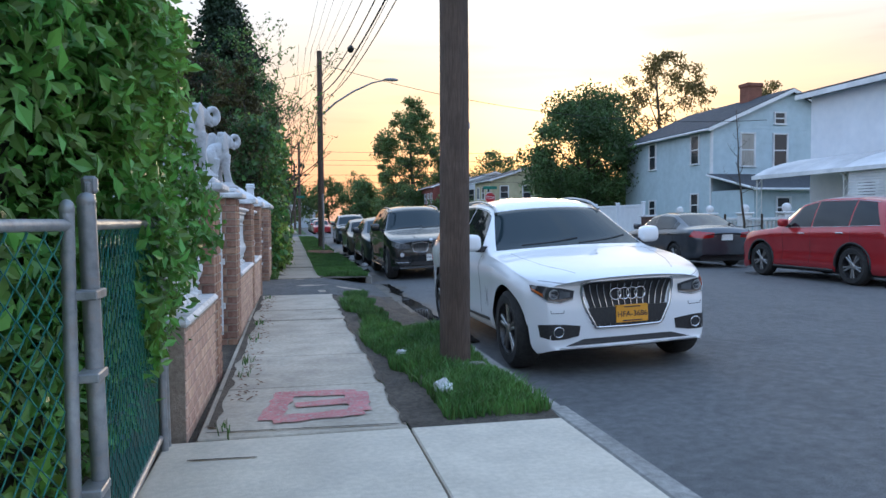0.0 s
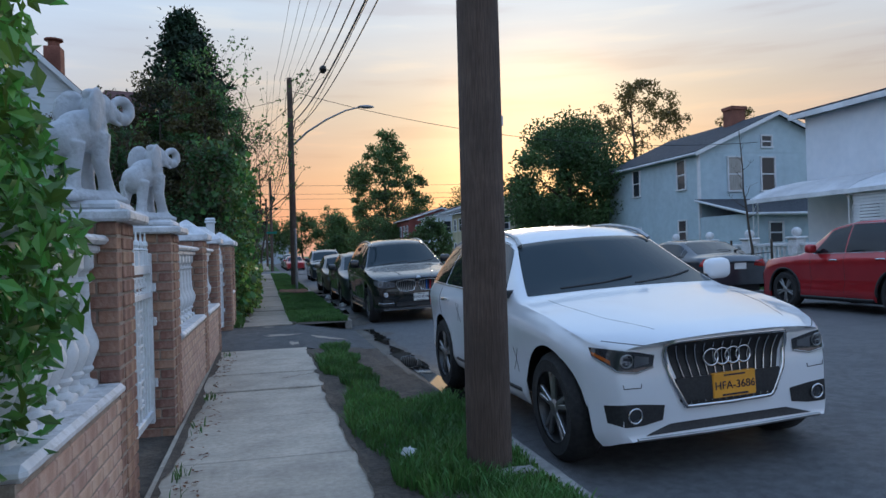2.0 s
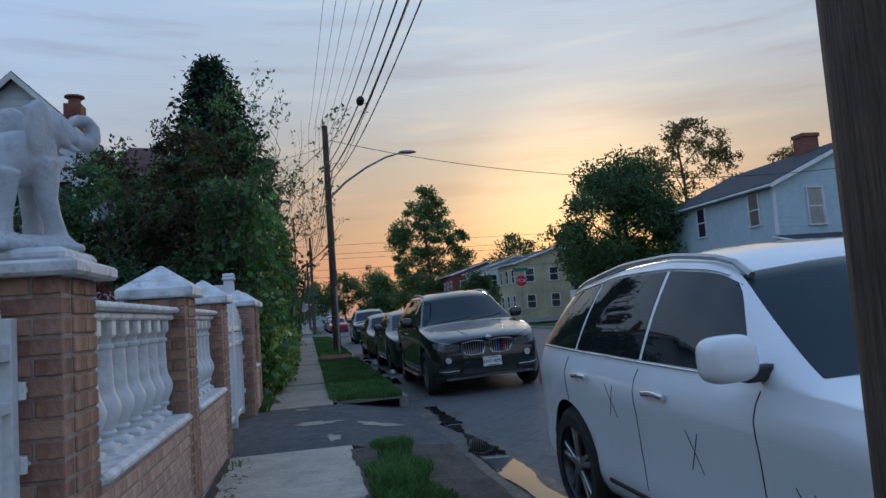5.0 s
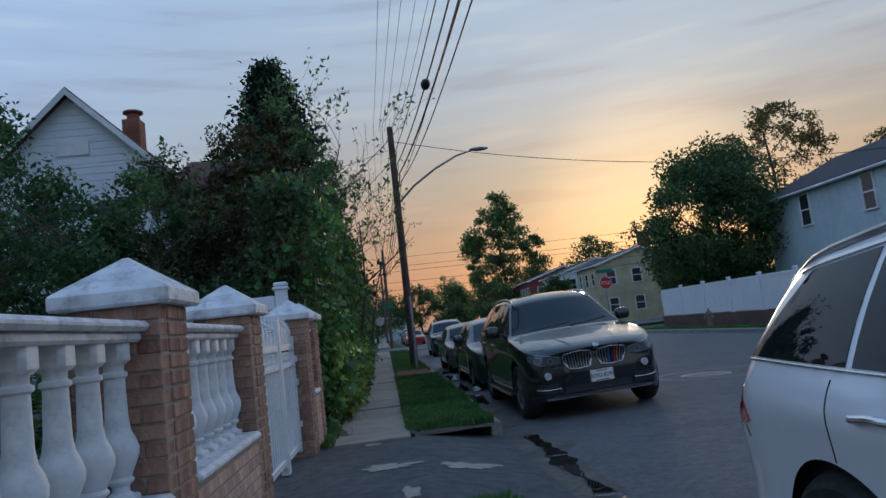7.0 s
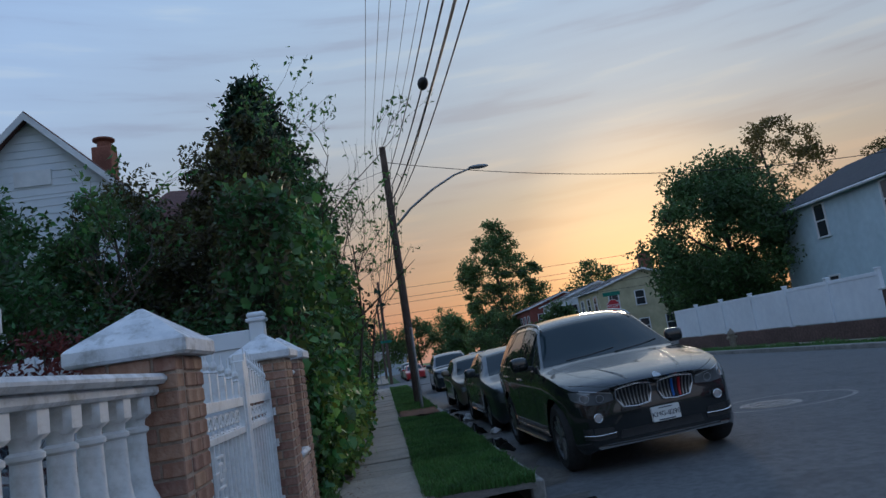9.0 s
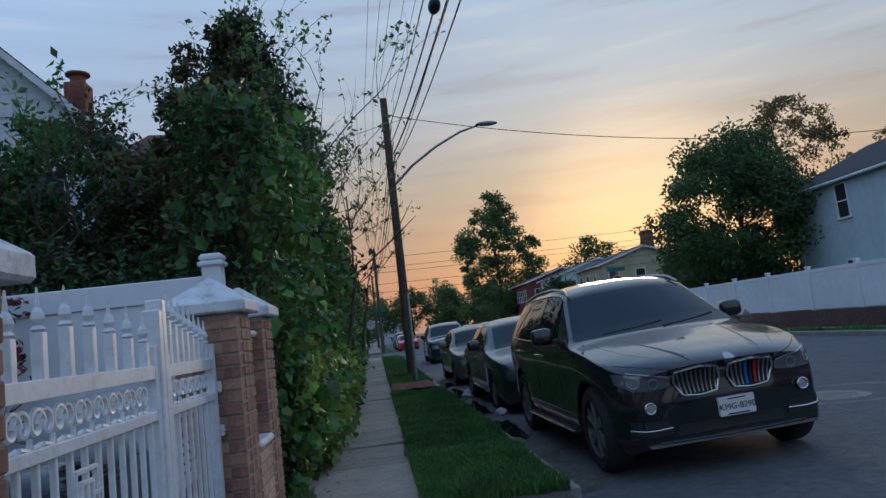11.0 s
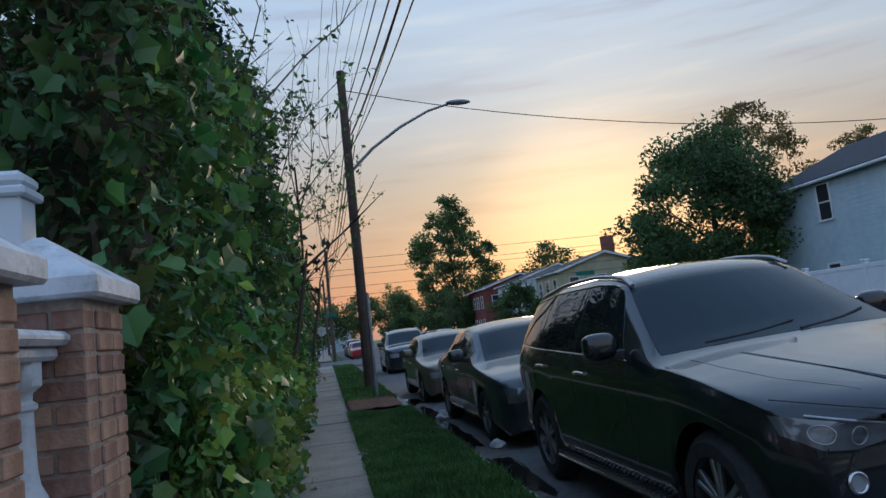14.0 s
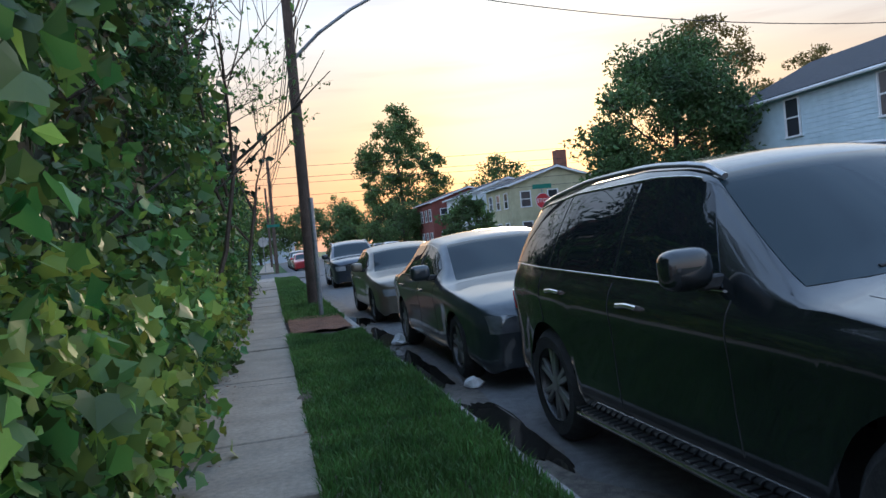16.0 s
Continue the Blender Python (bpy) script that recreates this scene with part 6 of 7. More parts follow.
# ---- fronts and tails of the cars ----
def ring(api, nm, x, z, r, axis, material, tube_r=0.008, off=0.006, fill=None):
    pts = [(x + r * math.cos(a), z + r * math.sin(a)) for a in np.linspace(0, 2 * math.pi, 20)[:-1]]
    api["bead"](nm, pts, axis, tube_r, material, True, off)
    if fill:
        half = np.linspace(math.pi, 2 * math.pi, 10)
        api["patch"](nm + "_lens", [(x + r * 0.95 * math.cos(a), z + r * 0.95 * math.sin(a)) for a in half], [(x + r * 0.95 * math.cos(a), z - r * 0.95 * math.sin(a)) for a in half], axis, 0.006, fill, cols=10, rws=6)


def plate(api, x, z, axis, text, material, ink, w=0.33, h=0.165):
    p = api["hit"](x, z, axis)
    sgn = -1 if axis == "front" else 1
    mb = MB()
    mb.box(-w / 2, -0.008, -h / 2, w / 2, 0.03, h / 2, 0.006)
    o = part("number_plate", mb, material, api["ob"])
    o.matrix_basis = Matrix.Translation((x, p.y + sgn * 0.02, z)) @ Matrix.Rotation(0 if axis == "front" else math.pi, 4, "Z")
    if text:
        words("plate_number", text, 0.070, ink, o, pose(0, -0.0105, -0.004, 90, 0, 0))
        mb = MB()
        mb.box(-w * 0.25, -0.0105, h * 0.36, w * 0.25, -0.007, h * 0.42)
        mb.box(-w * 0.3, -0.0105, -h * 0.43, w * 0.3, -0.007, -h * 0.36)
        part("plate_lettering", mb, ink, o)


def wipers(api, cowl):
    for x0 in (-0.55, 0.05):
        api["bead"]("wiper", [(x0, cowl), (x0 + 0.35, cowl + 0.02), (x0 + 0.62, cowl + 0.05)], "front", 0.010, M["plastic"], False, 0.012)


# white sport utility car
a_p, a_b = A["patch"], A["bead"]
gw, gz0, gz1 = 0.425, 0.43, 0.845
a_p("grille", [(-0.31, gz0), (0.31, gz0)], [(-gw, gz1 - 0.02), (-gw + 0.04, gz1), (0, gz1 + 0.004), (gw - 0.04, gz1), (gw, gz1 - 0.02)], "front", 0.006, M["plastic"], cols=18, rws=8)
a_b("grille_surround", [(-0.31, gz0), (-0.40, 0.60), (-gw - 0.012, gz1 - 0.09), (-gw - 0.004, gz1 - 0.02), (-gw + 0.05, gz1), (0, gz1 + 0.008), (gw - 0.05, gz1), (gw + 0.004, gz1 - 0.02), (gw + 0.012, gz1 - 0.09), (0.40, 0.60), (0.31, gz0), (0, gz0 - 0.006)], "front", 0.015, M["chrome"], True, 0.010, n=90)
for i in range(12):
    f = (i - 5.5) / 6.2
    a_b("grille_slat", [(f * 0.31, gz0 + 0.015), (f * 0.42, gz1 - 0.015)], "front", 0.0055, M["chrome"], False, 0.012, n=8)
a_p("plate_panel", [(-0.345, 0.46), (0.345, 0.46)], [(-0.375, 0.605), (0.375, 0.605)], "front", 0.020, M["plastic"], cols=12, rws=4)
for i in range(4):
    ring(A, "badge_ring", -0.117 + i * 0.078, 0.715, 0.052, "front", M["chrome"], 0.008, 0.024)
plate(A, 0.03, 0.535, "front", "HFA-3686", M["plate_orange"], M["ink"], 0.31, 0.155)
for sg in (-1, 1):
    def fl(pts, s2=sg):
        return [(s2 * x, z) for x, z in pts]
    a_p("headlight", fl([(0.51, 0.695), (0.63, 0.67), (0.75, 0.69), (0.84, 0.77)]), fl([(0.50, 0.765), (0.62, 0.795), (0.75, 0.815), (0.842, 0.825)]), "front", 0.006, M["lens_dark"], cols=16, rws=7)
    a_p("turn_lens", fl([(0.775, 0.725), (0.84, 0.78)]), fl([(0.775, 0.75), (0.84, 0.80)]), "front", 0.012, M["amber"], cols=8, rws=5)
    ring(A, "lamp_ring", sg * 0.69, 0.745, 0.040, "front", M["alloy"], 0.005, 0.010, M["lens"])
    a_p("lamp_reflector", fl([(0.54, 0.715), (0.64, 0.70)]), fl([(0.54, 0.755), (0.64, 0.775)]), "front", 0.009, M["lens_mid"], cols=8, rws=4)
    a_b("headlight_trim", fl([(0.51, 0.692), (0.63, 0.667), (0.75, 0.687), (0.84, 0.767)]), "front", 0.005, M["alloy"], False, 0.008)
    a_p("fog_recess", fl([(0.47, 0.365), (0.60, 0.345), (0.72, 0.345), (0.80, 0.37)]), fl([(0.455, 0.455), (0.60, 0.475), (0.72, 0.485), (0.81, 0.475)]), "front", 0.004, M["plastic"], cols=14, rws=6)
    ring(A, "fog_lamp", sg * 0.66, 0.412, 0.045, "front", M["chrome"], 0.008, 0.012, M["lens_dark"])
    a_b("washer_seam", fl([(0.60, 0.60), (0.605, 0.575), (0.72, 0.58), (0.725, 0.605)]), "front", 0.003, M["plastic"], False, 0.0)
    a_p("taillight", fl([(0.45, 0.83), (0.80, 0.80), (0.88, 0.78)]), fl([(0.45, 0.95), (0.80, 0.98), (0.88, 0.99)]), "back", 0.008, M["tail_red"], cols=10, rws=5)
    a_b("bonnet_seam", fl([(0.45, 0.862), (0.60, 0.838), (0.78, 0.862)]), "front", 0.003, M["plastic"], False, 0.0)
a_p("lower_intake", [(-0.60, 0.285), (0.60, 0.285)], [(-0.42, 0.335), (0.42, 0.335)], "front", 0.006, M["plastic"], cols=14, rws=4)
a_b("lip", [(-0.66, 0.268), (0, 0.258), (0.66, 0.268)], "front", 0.012, M["alloy"], False, 0.004)
wipers(A, 1.125)
for axn in "l":
    for (yy, zz) in ((2.15, 0.72), (2.95, 0.86), (3.45, 0.64), (1.45, 0.62)):
        for dx, dz in ((0.05, 0.09), (-0.045, 0.085)):
            a_b("pen_mark", [(yy - dx, zz - dz), (yy, zz), (yy + dx, zz + dz)], axn, 0.0022, M["plastic"], False, 0.001, n=6)
    a_b("sill_trim", [(1.35, 0.40), (2.2, 0.39), (3.1, 0.40)], axn, 0.018, M["plastic"], False, -0.006)
for sg in (-1, 1):
    for api, xs in ((A, ((0.47, 0.24), (0.62, 0.62), (0.70, 1.02), (0.72, 1.26))), (B, ((0.50, 0.26), (0.66, 0.62), (0.73, 1.02), (0.75, 1.28)))):
        api["bead"]("bonnet_seam", [(sg * x, y) for x, y in xs], "top", 0.0025, M["plastic"], False, -0.001)
    B["bead"]("bonnet_crease", [(sg * 0.30, 0.20), (sg * 0.40, 0.60), (sg * 0.50, 1.15)], "top", 0.010, M["paint_black"], False, -0.004)
    for api in (A, B):
        api["patch"]("taillight", [(api["L"] - 0.42, 0.86), (api["L"] - 0.14, 0.80)], [(api["L"] - 0.36, 1.00), (api["L"] - 0.16, 1.01)], "r" if sg > 0 else "l", 0.006, M["tail_red"], cols=8, rws=5)

# black sport utility car
b_p, b_b = B["patch"], B["bead"]
for sg in (-1, 1):
    def fl(pts, s2=sg):
        return [(s2 * x, z) for x, z in pts]
    b_p("grille", fl([(0.065, 0.655), (0.22, 0.635), (0.38, 0.655)]), fl([(0.045, 0.835), (0.22, 0.862), (0.425, 0.835)]), "front", 0.006, M["plastic"], cols=12, rws=6)
    b_b("grille_surround", fl([(0.075, 0.650), (0.22, 0.632), (0.37, 0.648), (0.432, 0.76), (0.422, 0.838), (0.22, 0.866), (0.05, 0.842), (0.035, 0.75)]), "front", 0.012, M["chrome"], True, 0.010, n=50)
    for i in range(9):
        f = i / 8
        tri = {3: M["blue_mark"], 4: M["ink"], 5: M["sign_red"]}.get(i) if sg > 0 else None
        b_b("grille_slat", fl([(0.085 + 0.285 * f, 0.655), (0.07 + 0.33 * f, 0.838)]), "front", 0.014 if tri else 0.007, tri or M["alloy"], False, 0.014, n=8)
    b_p("headlight", fl([(0.455, 0.735), (0.62, 0.715), (0.77, 0.735), (0.865, 0.80)]), fl([(0.455, 0.80), (0.62, 0.84), (0.77, 0.865), (0.868, 0.885)]), "front", 0.006, M["lens_mid"], cols=16, rws=7)
    for xx, zz in ((0.60, 0.775), (0.755, 0.800)):
        ring(B, "lamp_ring", sg * xx, zz, 0.040, "front", M["lens"], 0.004, 0.008, M["lens_mid"])
    b_b("brow_light", fl([(0.47, 0.81), (0.62, 0.845), (0.78, 0.88)]), "front", 0.007, M["lens"], False, 0.008)
    ring(B, "fog_lamp", sg * 0.66, 0.585, 0.043, "front", M["chrome"], 0.010, 0.010, M["lens"])
    b_p("air_intake", fl([(0.50, 0.36), (0.66, 0.355), (0.82, 0.38)]), fl([(0.52, 0.47), (0.66, 0.48), (0.82, 0.49)]), "front", 0.004, M["plastic"], cols=10, rws=5)
    b_b("intake_trim", fl([(0.50, 0.41), (0.66, 0.405), (0.82, 0.42)]), "front", 0.010, M["chrome"], False, 0.010)
    b_p("taillight", fl([(0.5, 0.90), (0.80, 0.88), (0.9, 0.86)]), fl([(0.5, 1.02), (0.80, 1.05), (0.9, 1.07)]), "back", 0.008, M["tail_red"], cols=10, rws=5)
    b_b("bonnet_seam", fl([(0.46, 0.875), (0.62, 0.905), (0.82, 0.945)]), "front", 0.0035, M["plastic"], False, 0.0)
    b_b("bonnet_crease", fl([(0.30, 0.93), (0.38, 1.02), (0.48, 1.10)]), "front", 0.006, M["paint_black"], False, 0.0)
b_p("lower_intake", [(-0.46, 0.34), (0.46, 0.34)], [(-0.44, 0.42), (0.44, 0.42)], "front", 0.006, M["plastic"], cols=14, rws=5)
b_b("skid_edge", [(-0.62, 0.30), (0, 0.29), (0.62, 0.30)], "front", 0.012, M["alloy_dark"], False, 0.002)
ring(B, "badge", 0.0, 0.905, 0.037, "front", M["chrome"], 0.006, 0.004, M["alloy"])
plate(B, 0.06, 0.505, "front", "KMG-8290", M["plate_white"], M["ink"], 0.31, 0.155)
for axn in "lr":
    mb = MB()
    s2 = -1 if axn == "l" else 1
    for k in range(30):
        mb.box(s2 * 0.93 - 0.06, 1.42 + k * 0.066, 0.322, s2 * 0.93 + 0.06, 1.46 + k * 0.066, 0.334, 0.003)
    mb.box(s2 * 0.93 - 0.07, 1.38, 0.28, s2 * 0.93 + 0.07, 3.32, 0.320, 0.012)
    part("running_board", mb, M["alloy_dark"], B["ob"], "ribbed metal running board")
    mb = MB()
    mb.tube([(s2 * 1.002, 1.38, 0.31), (s2 * 1.002, 3.32, 0.31)], 0.010, 6)
    part("board_edge", mb, M["chrome"], B["ob"])
wipers(B, 1.18)


def simple_front(api, zl, zh, hw_, x0, lens):
    for sg in (-1, 1):
        api["patch"]("headlight", [(sg * x0, zl), (sg * hw_ * 0.86, zl + 0.01)], [(sg * x0, zh - 0.02), (sg * hw_ * 0.87, zh)], "front", 0.008, lens, cols=10, rws=5)
    api["patch"]("grille", [(-x0 + 0.08, zl), (x0 - 0.08, zl)], [(-x0 + 0.05, zh - 0.03), (x0 - 0.05, zh - 0.03)], "front", 0.006, M["plastic"], cols=10, rws=4)
    api["patch"]("lower_intake", [(-0.5, 0.25), (0.5, 0.25)], [(-0.5, 0.38), (0.5, 0.38)], "front", 0.006, M["plastic"], cols=10, rws=4)


simple_front(C, 0.52, 0.70, 0.97, 0.50, M["lens_mid"])
simple_front(D, 0.50, 0.64, 0.92, 0.48, M["lens"])
simple_front(E_, 0.62, 0.80, 0.99, 0.50, M["lens"])
for api, zl, zh in ((G_, 0.80, 0.98), (F_, 0.92, 1.04), (H_, 0.74, 0.88)):
    for sg in (-1, 1):
        api["patch"]("taillight", [(sg * 0.40, zl + 0.03), (sg * 0.66, zl), (sg * 0.86, zl + 0.02)], [(sg * 0.40, zh - 0.02), (sg * 0.66, zh), (sg * 0.85, zh + 0.03)], "back", 0.008, M["tail_red"], cols=12, rws=5)
        ax = "r" if sg > 0 else "l"
        L_ = api["L"]
        api["patch"]("taillight", [(L_ - 0.40, zl + 0.04), (L_ - 0.16, zl + 0.02)], [(L_ - 0.34, zh), (L_ - 0.17, zh + 0.01)], ax, 0.008, M["tail_red"], cols=8, rws=5)
plate(G_, 0.0, 0.83, "back", "", M["plate_white"], M["ink"], 0.32, 0.16)
plate(F_, 0.0, 0.75, "back", "", M["plate_white"], M["ink"], 0.32, 0.16)


# ---- statues ----
def elephant(at, rz):
    mb = MB()
    mb.box(-0.13, -0.23, 0, 0.13, 0.17, 0.035, 0.012)
    mb.box(-0.11, -0.20, 0.03, 0.11, 0.145, 0.06, 0.015)
    # body high at the shoulder, falling to the hindquarters
    mb.ball((0, -0.02, 0.345), (0.095, 0.135, 0.10), 16, 12, Matrix.Rotation(radians(28), 4, "X"))
    mb.ball((0, -0.115, 0.29), (0.088, 0.085, 0.095), 14, 10)
    mb.ball((0, 0.055, 0.36), (0.085, 0.075, 0.11), 14, 10)
    for x, y0, y1, top_ in ((-0.05, 0.075, 0.085, 0.34), (0.05, 0.06, 0.10, 0.34), (-0.055, -0.13, -0.16, 0.28), (0.055, -0.10, -0.12, 0.28)):
        mb.tube([(x, y0, top_), (x * 1.05, y0, 0.20), (x * 1.1, (y0 + y1) / 2, 0.13), (x * 1.1, y1, 0.05)], [0.055, 0.040, 0.034, 0.042], 10)
    mb.ball((0, 0.10, 0.475), (0.070, 0.085, 0.085), 14, 10)
    mb.ball((0, 0.065, 0.54), (0.045, 0.05, 0.03), 10, 6)
    # wide ears laid back along the neck
    for sx in (-1, 1):
        mb.ball((sx * 0.085, 0.015, 0.455), (0.018, 0.085, 0.11), 12, 8, Matrix.Rotation(radians(sx * 22), 4, "Z") @ Matrix.Rotation(radians(-14), 4, "X"))
        mb.tube([(sx * 0.04, 0.15, 0.43), (sx * 0.05, 0.19, 0.405), (sx * 0.05, 0.215, 0.41)], [0.015, 0.012, 0.006], 8)
    # trunk held out and curled up at the end
    arc = [(0, 0.14, 0.47), (0, 0.185, 0.465), (0, 0.235, 0.448), (0, 0.28, 0.452), (0, 0.308, 0.48), (0, 0.308, 0.52), (0, 0.28, 0.545), (0, 0.245, 0.545), (0, 0.215, 0.53), (0, 0.205, 0.515)]
    mb.tube(arc, [0.055, 0.045, 0.038, 0.035, 0.032, 0.029, 0.027, 0.025, 0.022, 0.018], 12)
    mb.tube([(0, -0.19, 0.30), (0, -0.21, 0.22), (0, -0.195, 0.14)], [0.014, 0.010, 0.015], 6)
    me = mb.mesh("elephant_statue", M["statue"])
    ob = new("elephant_statue", me)
    rm = ob.modifiers.new("remesh", "REMESH")
    rm.mode, rm.voxel_size = "VOXEL", 0.0085
    sm = ob.modifiers.new("smooth", "SMOOTH")
    sm.factor, sm.iterations = 0.5, 4
    bpy.context.view_layer.update()
    me2 = bpy.data.meshes.new_from_object(ob.evaluated_get(bpy.context.evaluated_depsgraph_get()))
    ob.modifiers.clear()
    ob.data = me2
    me2.shade_smooth()
    ob.matrix_basis = pose(*at, 0, 0, rz) @ Matrix.Diagonal((1.05, 1.05, 1.05, 1))
    return tagged(ob, "weathered white stone elephant with raised trunk on a pier", "statue", "elephants on the gate piers")


el1 = elephant((wall_x(Y2) - PS / 2, Y2 - 0.02, PH + 0.10), -36)
el2 = copy_thing(el1, pose(wall_x(Y1) - PS / 2, Y1 - 0.02, PH + 0.10, 0, 0, -34))
el2.scale = el1.scale


# ---- white metal gates ----
def bar(mb, x, y0, z0, y1, z1, t=0.018):
    mb.box(x - t, y0, z0, x + t, y1, z1, 0.003)


def spiral(mb, y, z, r, turn, flip=1, x=0.0):
    pts = []
    for i in range(22):
        a = i / 21 * turn
        k = r * (1 - 0.78 * i / 21)
        pts.append((x, y + flip * k * math.cos(a + math.pi), z + k * math.sin(a)))
    mb.tube(pts, 0.0085, 5)


def gate(y0, y1, label, spears, tall=0.0, key_at=None, name="metal_gate"):
    """A gate leaf in the wall's line, from y0 to y1."""
    ob = thing(name, (wall_x(y0) - 0.165, y0, 0), label, "gate", "white metal gates", rz=-LEAN)
    w = y1 - y0
    mb = MB()
    bar(mb, 0, 0, 0.06, 0.055, 1.26, 0.026)
    part("stile", mb, M["white_metal"], ob)
    mb = MB()
    bar(mb, 0, w - 0.055, 0.06, w, 1.30, 0.026)
    part("stile", mb, M["white_metal"], ob)
    for z0, z1 in ((0.10, 0.155), (0.98, 1.02), (1.155, 1.215)):
        mb = MB()
        bar(mb, 0, 0.055, z0, w - 0.055, z1, 0.022)
        part("rail", mb, M["white_metal"], ob)
    n = max(6, int(w / 0.115))
    for i in range(n):
        yy = 0.10 + (w - 0.2) * i / (n - 1)
        mb = MB()
        bar(mb, 0, yy - 0.010, 0.15, yy + 0.010, 0.985, 0.010)
        part("bar", mb, M["white_metal"], ob)
    for i in range(spears):
        yy = 0.12 + (w - 0.24) * i / (spears - 1)
        h = 1.315 + tall * (1 - abs(2 * i / (spears - 1) - 1)) if tall >= 0 else 1.30 - tall * (1 - i / (spears - 1))
        mb = MB()
        bar(mb, 0, yy - 0.018, 1.21, yy + 0.018, h, 0.018)
        mb.lathe([(0.014, h), (0.024, h + 0.008), (0.014, h + 0.02), (0.022, h + 0.04), (0.018, h + 0.06), (0.009, h + 0.075), (0.003, h + 0.135)], 8, Matrix.Translation((0, yy, 0)))
        part("spear", mb, M["white_metal"], ob)
    m_ = int(w / 0.155)
    for i in range(m_):
        yy = 0.12 + (w - 0.24) * (i + 0.5) / m_
        mb = MB()
        for f in (-1, 1):
            spiral(mb, yy + f * 0.030, 1.087, 0.052, 7.2, f)
            mb.tube([(0, yy + f * 0.01, 1.03), (0, yy + f * 0.06, 1.02), (0, yy + f * 0.07, 1.05)], 0.008, 5)
        part("scroll", mb, M["white_metal"], ob)
    if key_at is not None:
        for k in range(3):
            z = 0.24 + k * 0.24
            mb = MB()
            for a in (0.085, 0.045):
                for s1 in (-1, 1):
                    bar(mb, 0.004, key_at + s1 * a - 0.008, z + 0.10 - a, key_at + s1 * a + 0.008, z + 0.10 + a, 0.010)
                    bar(mb, 0.004, key_at - a, z + 0.10 + s1 * a - 0.008, key_at + a, z + 0.10 + s1 * a + 0.008, 0.010)
            bar(mb, 0.004, key_at - 0.12, z + 0.092, key_at - 0.045, z + 0.108, 0.010)
            bar(mb, 0.004, key_at + 0.045, z + 0.092, key_at + 0.12, z + 0.108, 0.010)
            part("key_pattern", mb, M["white_metal"], ob)
    return ob


s = PS / 2
g1 = gate(Y1 + s + 0.03, Y2 - s - 0.03, "white painted metal garden gate with scrolls", 8, 0.0, 1.0)
gate(Y4 + s + 0.03, 14.97, "white metal drive gate leaf with spear tops", 8, 0.07, 0.75)
g3 = gate(15.07, Y5 - s - 0.03, "white metal drive gate leaf with spear tops", 8, -0.12, 1.02)
for yy, h in ((14.985, 1.46), (15.045, 1.51)):
    mb = MB()
    mb.box(0.33, yy - 0.028, 0.0, 0.41, yy + 0.028, h, 0.006)
    solo("gate_post", mb, M["white_metal"], "square white metal post where the gate leaves meet", "post", "gate posts")
for go in (g1, g3):
    wl_ = (Y2 - Y1 - 2 * s - 0.06) if go is g1 else (Y5 - s - 0.03 - 15.07)
    for z in (0.35, 0.80, 1.05):
        mb = MB()
        mb.tube([(0.03, wl_ - 0.01, z), (0.03, wl_ + 0.04, z)], 0.018, 6)
        mb.tube([(0.03, wl_ + 0.005, z - 0.03), (0.03, wl_ + 0.005, z + 0.03)], 0.02, 6)
        part("hinge", mb, M["white_metal"], go, smooth=50)

sg_ = new("warning_sign")
sg_.parent = g3
sg_.location = (-0.03, 0.42, 0.78)
tagged(sg_, "small white sign with a red band")
mb = MB()
mb.box(-0.004, -0.17, -0.18, 0.004, 0.17, 0.18, 0.002)
part("board", mb, M["paper"], sg_)
mb = MB()
mb.box(0.002, -0.16, 0.06, 0.0065, 0.16, 0.165)
part("band", mb, M["sign_red"], sg_)
words("lettering", "WARNING", 0.075, M["ink_white"], sg_, pose(0.008, 0, 0.112, 90, 0, 90))
mb = MB()
for k in range(4):
    mb.box(0.002, -0.13, 0.02 - k * 0.045, 0.0065, 0.13 - 0.04 * (k % 2), 0.035 - k * 0.045)
part("small_print", mb, M["ink"], sg_)


# ---- chain-link fence ----
def chain(parent, p0, p1, h, pitch, z0=0.06):
    """A mesh of bent green wires between two points of the ground."""
    p0, p1 = Vector(p0), Vector(p1)
    w = (p1 - p0).length
    d = (p1 - p0).normalized()
    nrm = Vector((-d.y, d.x, 0))
    mb = MB()
    n = int(w / pitch)
    m_ = int((h - z0) / pitch)
    for i in range(n):
        pts = []
        for k in range(m_ + 1):
            odd = (k + i) % 2
            u = i * pitch + (pitch * 1.03 if odd else -0.03 * pitch)
            off = 0.003 if odd else -0.003
            pts.append(p0 + d * min(max(u, 0), w) + nrm * off + Vector((0, 0, z0 + k * pitch * 0.98)))
        mb.tube(pts, 0.0026, 4)
        e = pts[-1]
        mb.tube([e, e + Vector((0.008, 0, 0.02)), e + Vector((-0.004, 0, 0.03))], 0.0028, 4)
    o = part("wire_mesh", mb, M["green_wire"], parent, "green coated wire mesh")
    o["kind"] = "stuff"


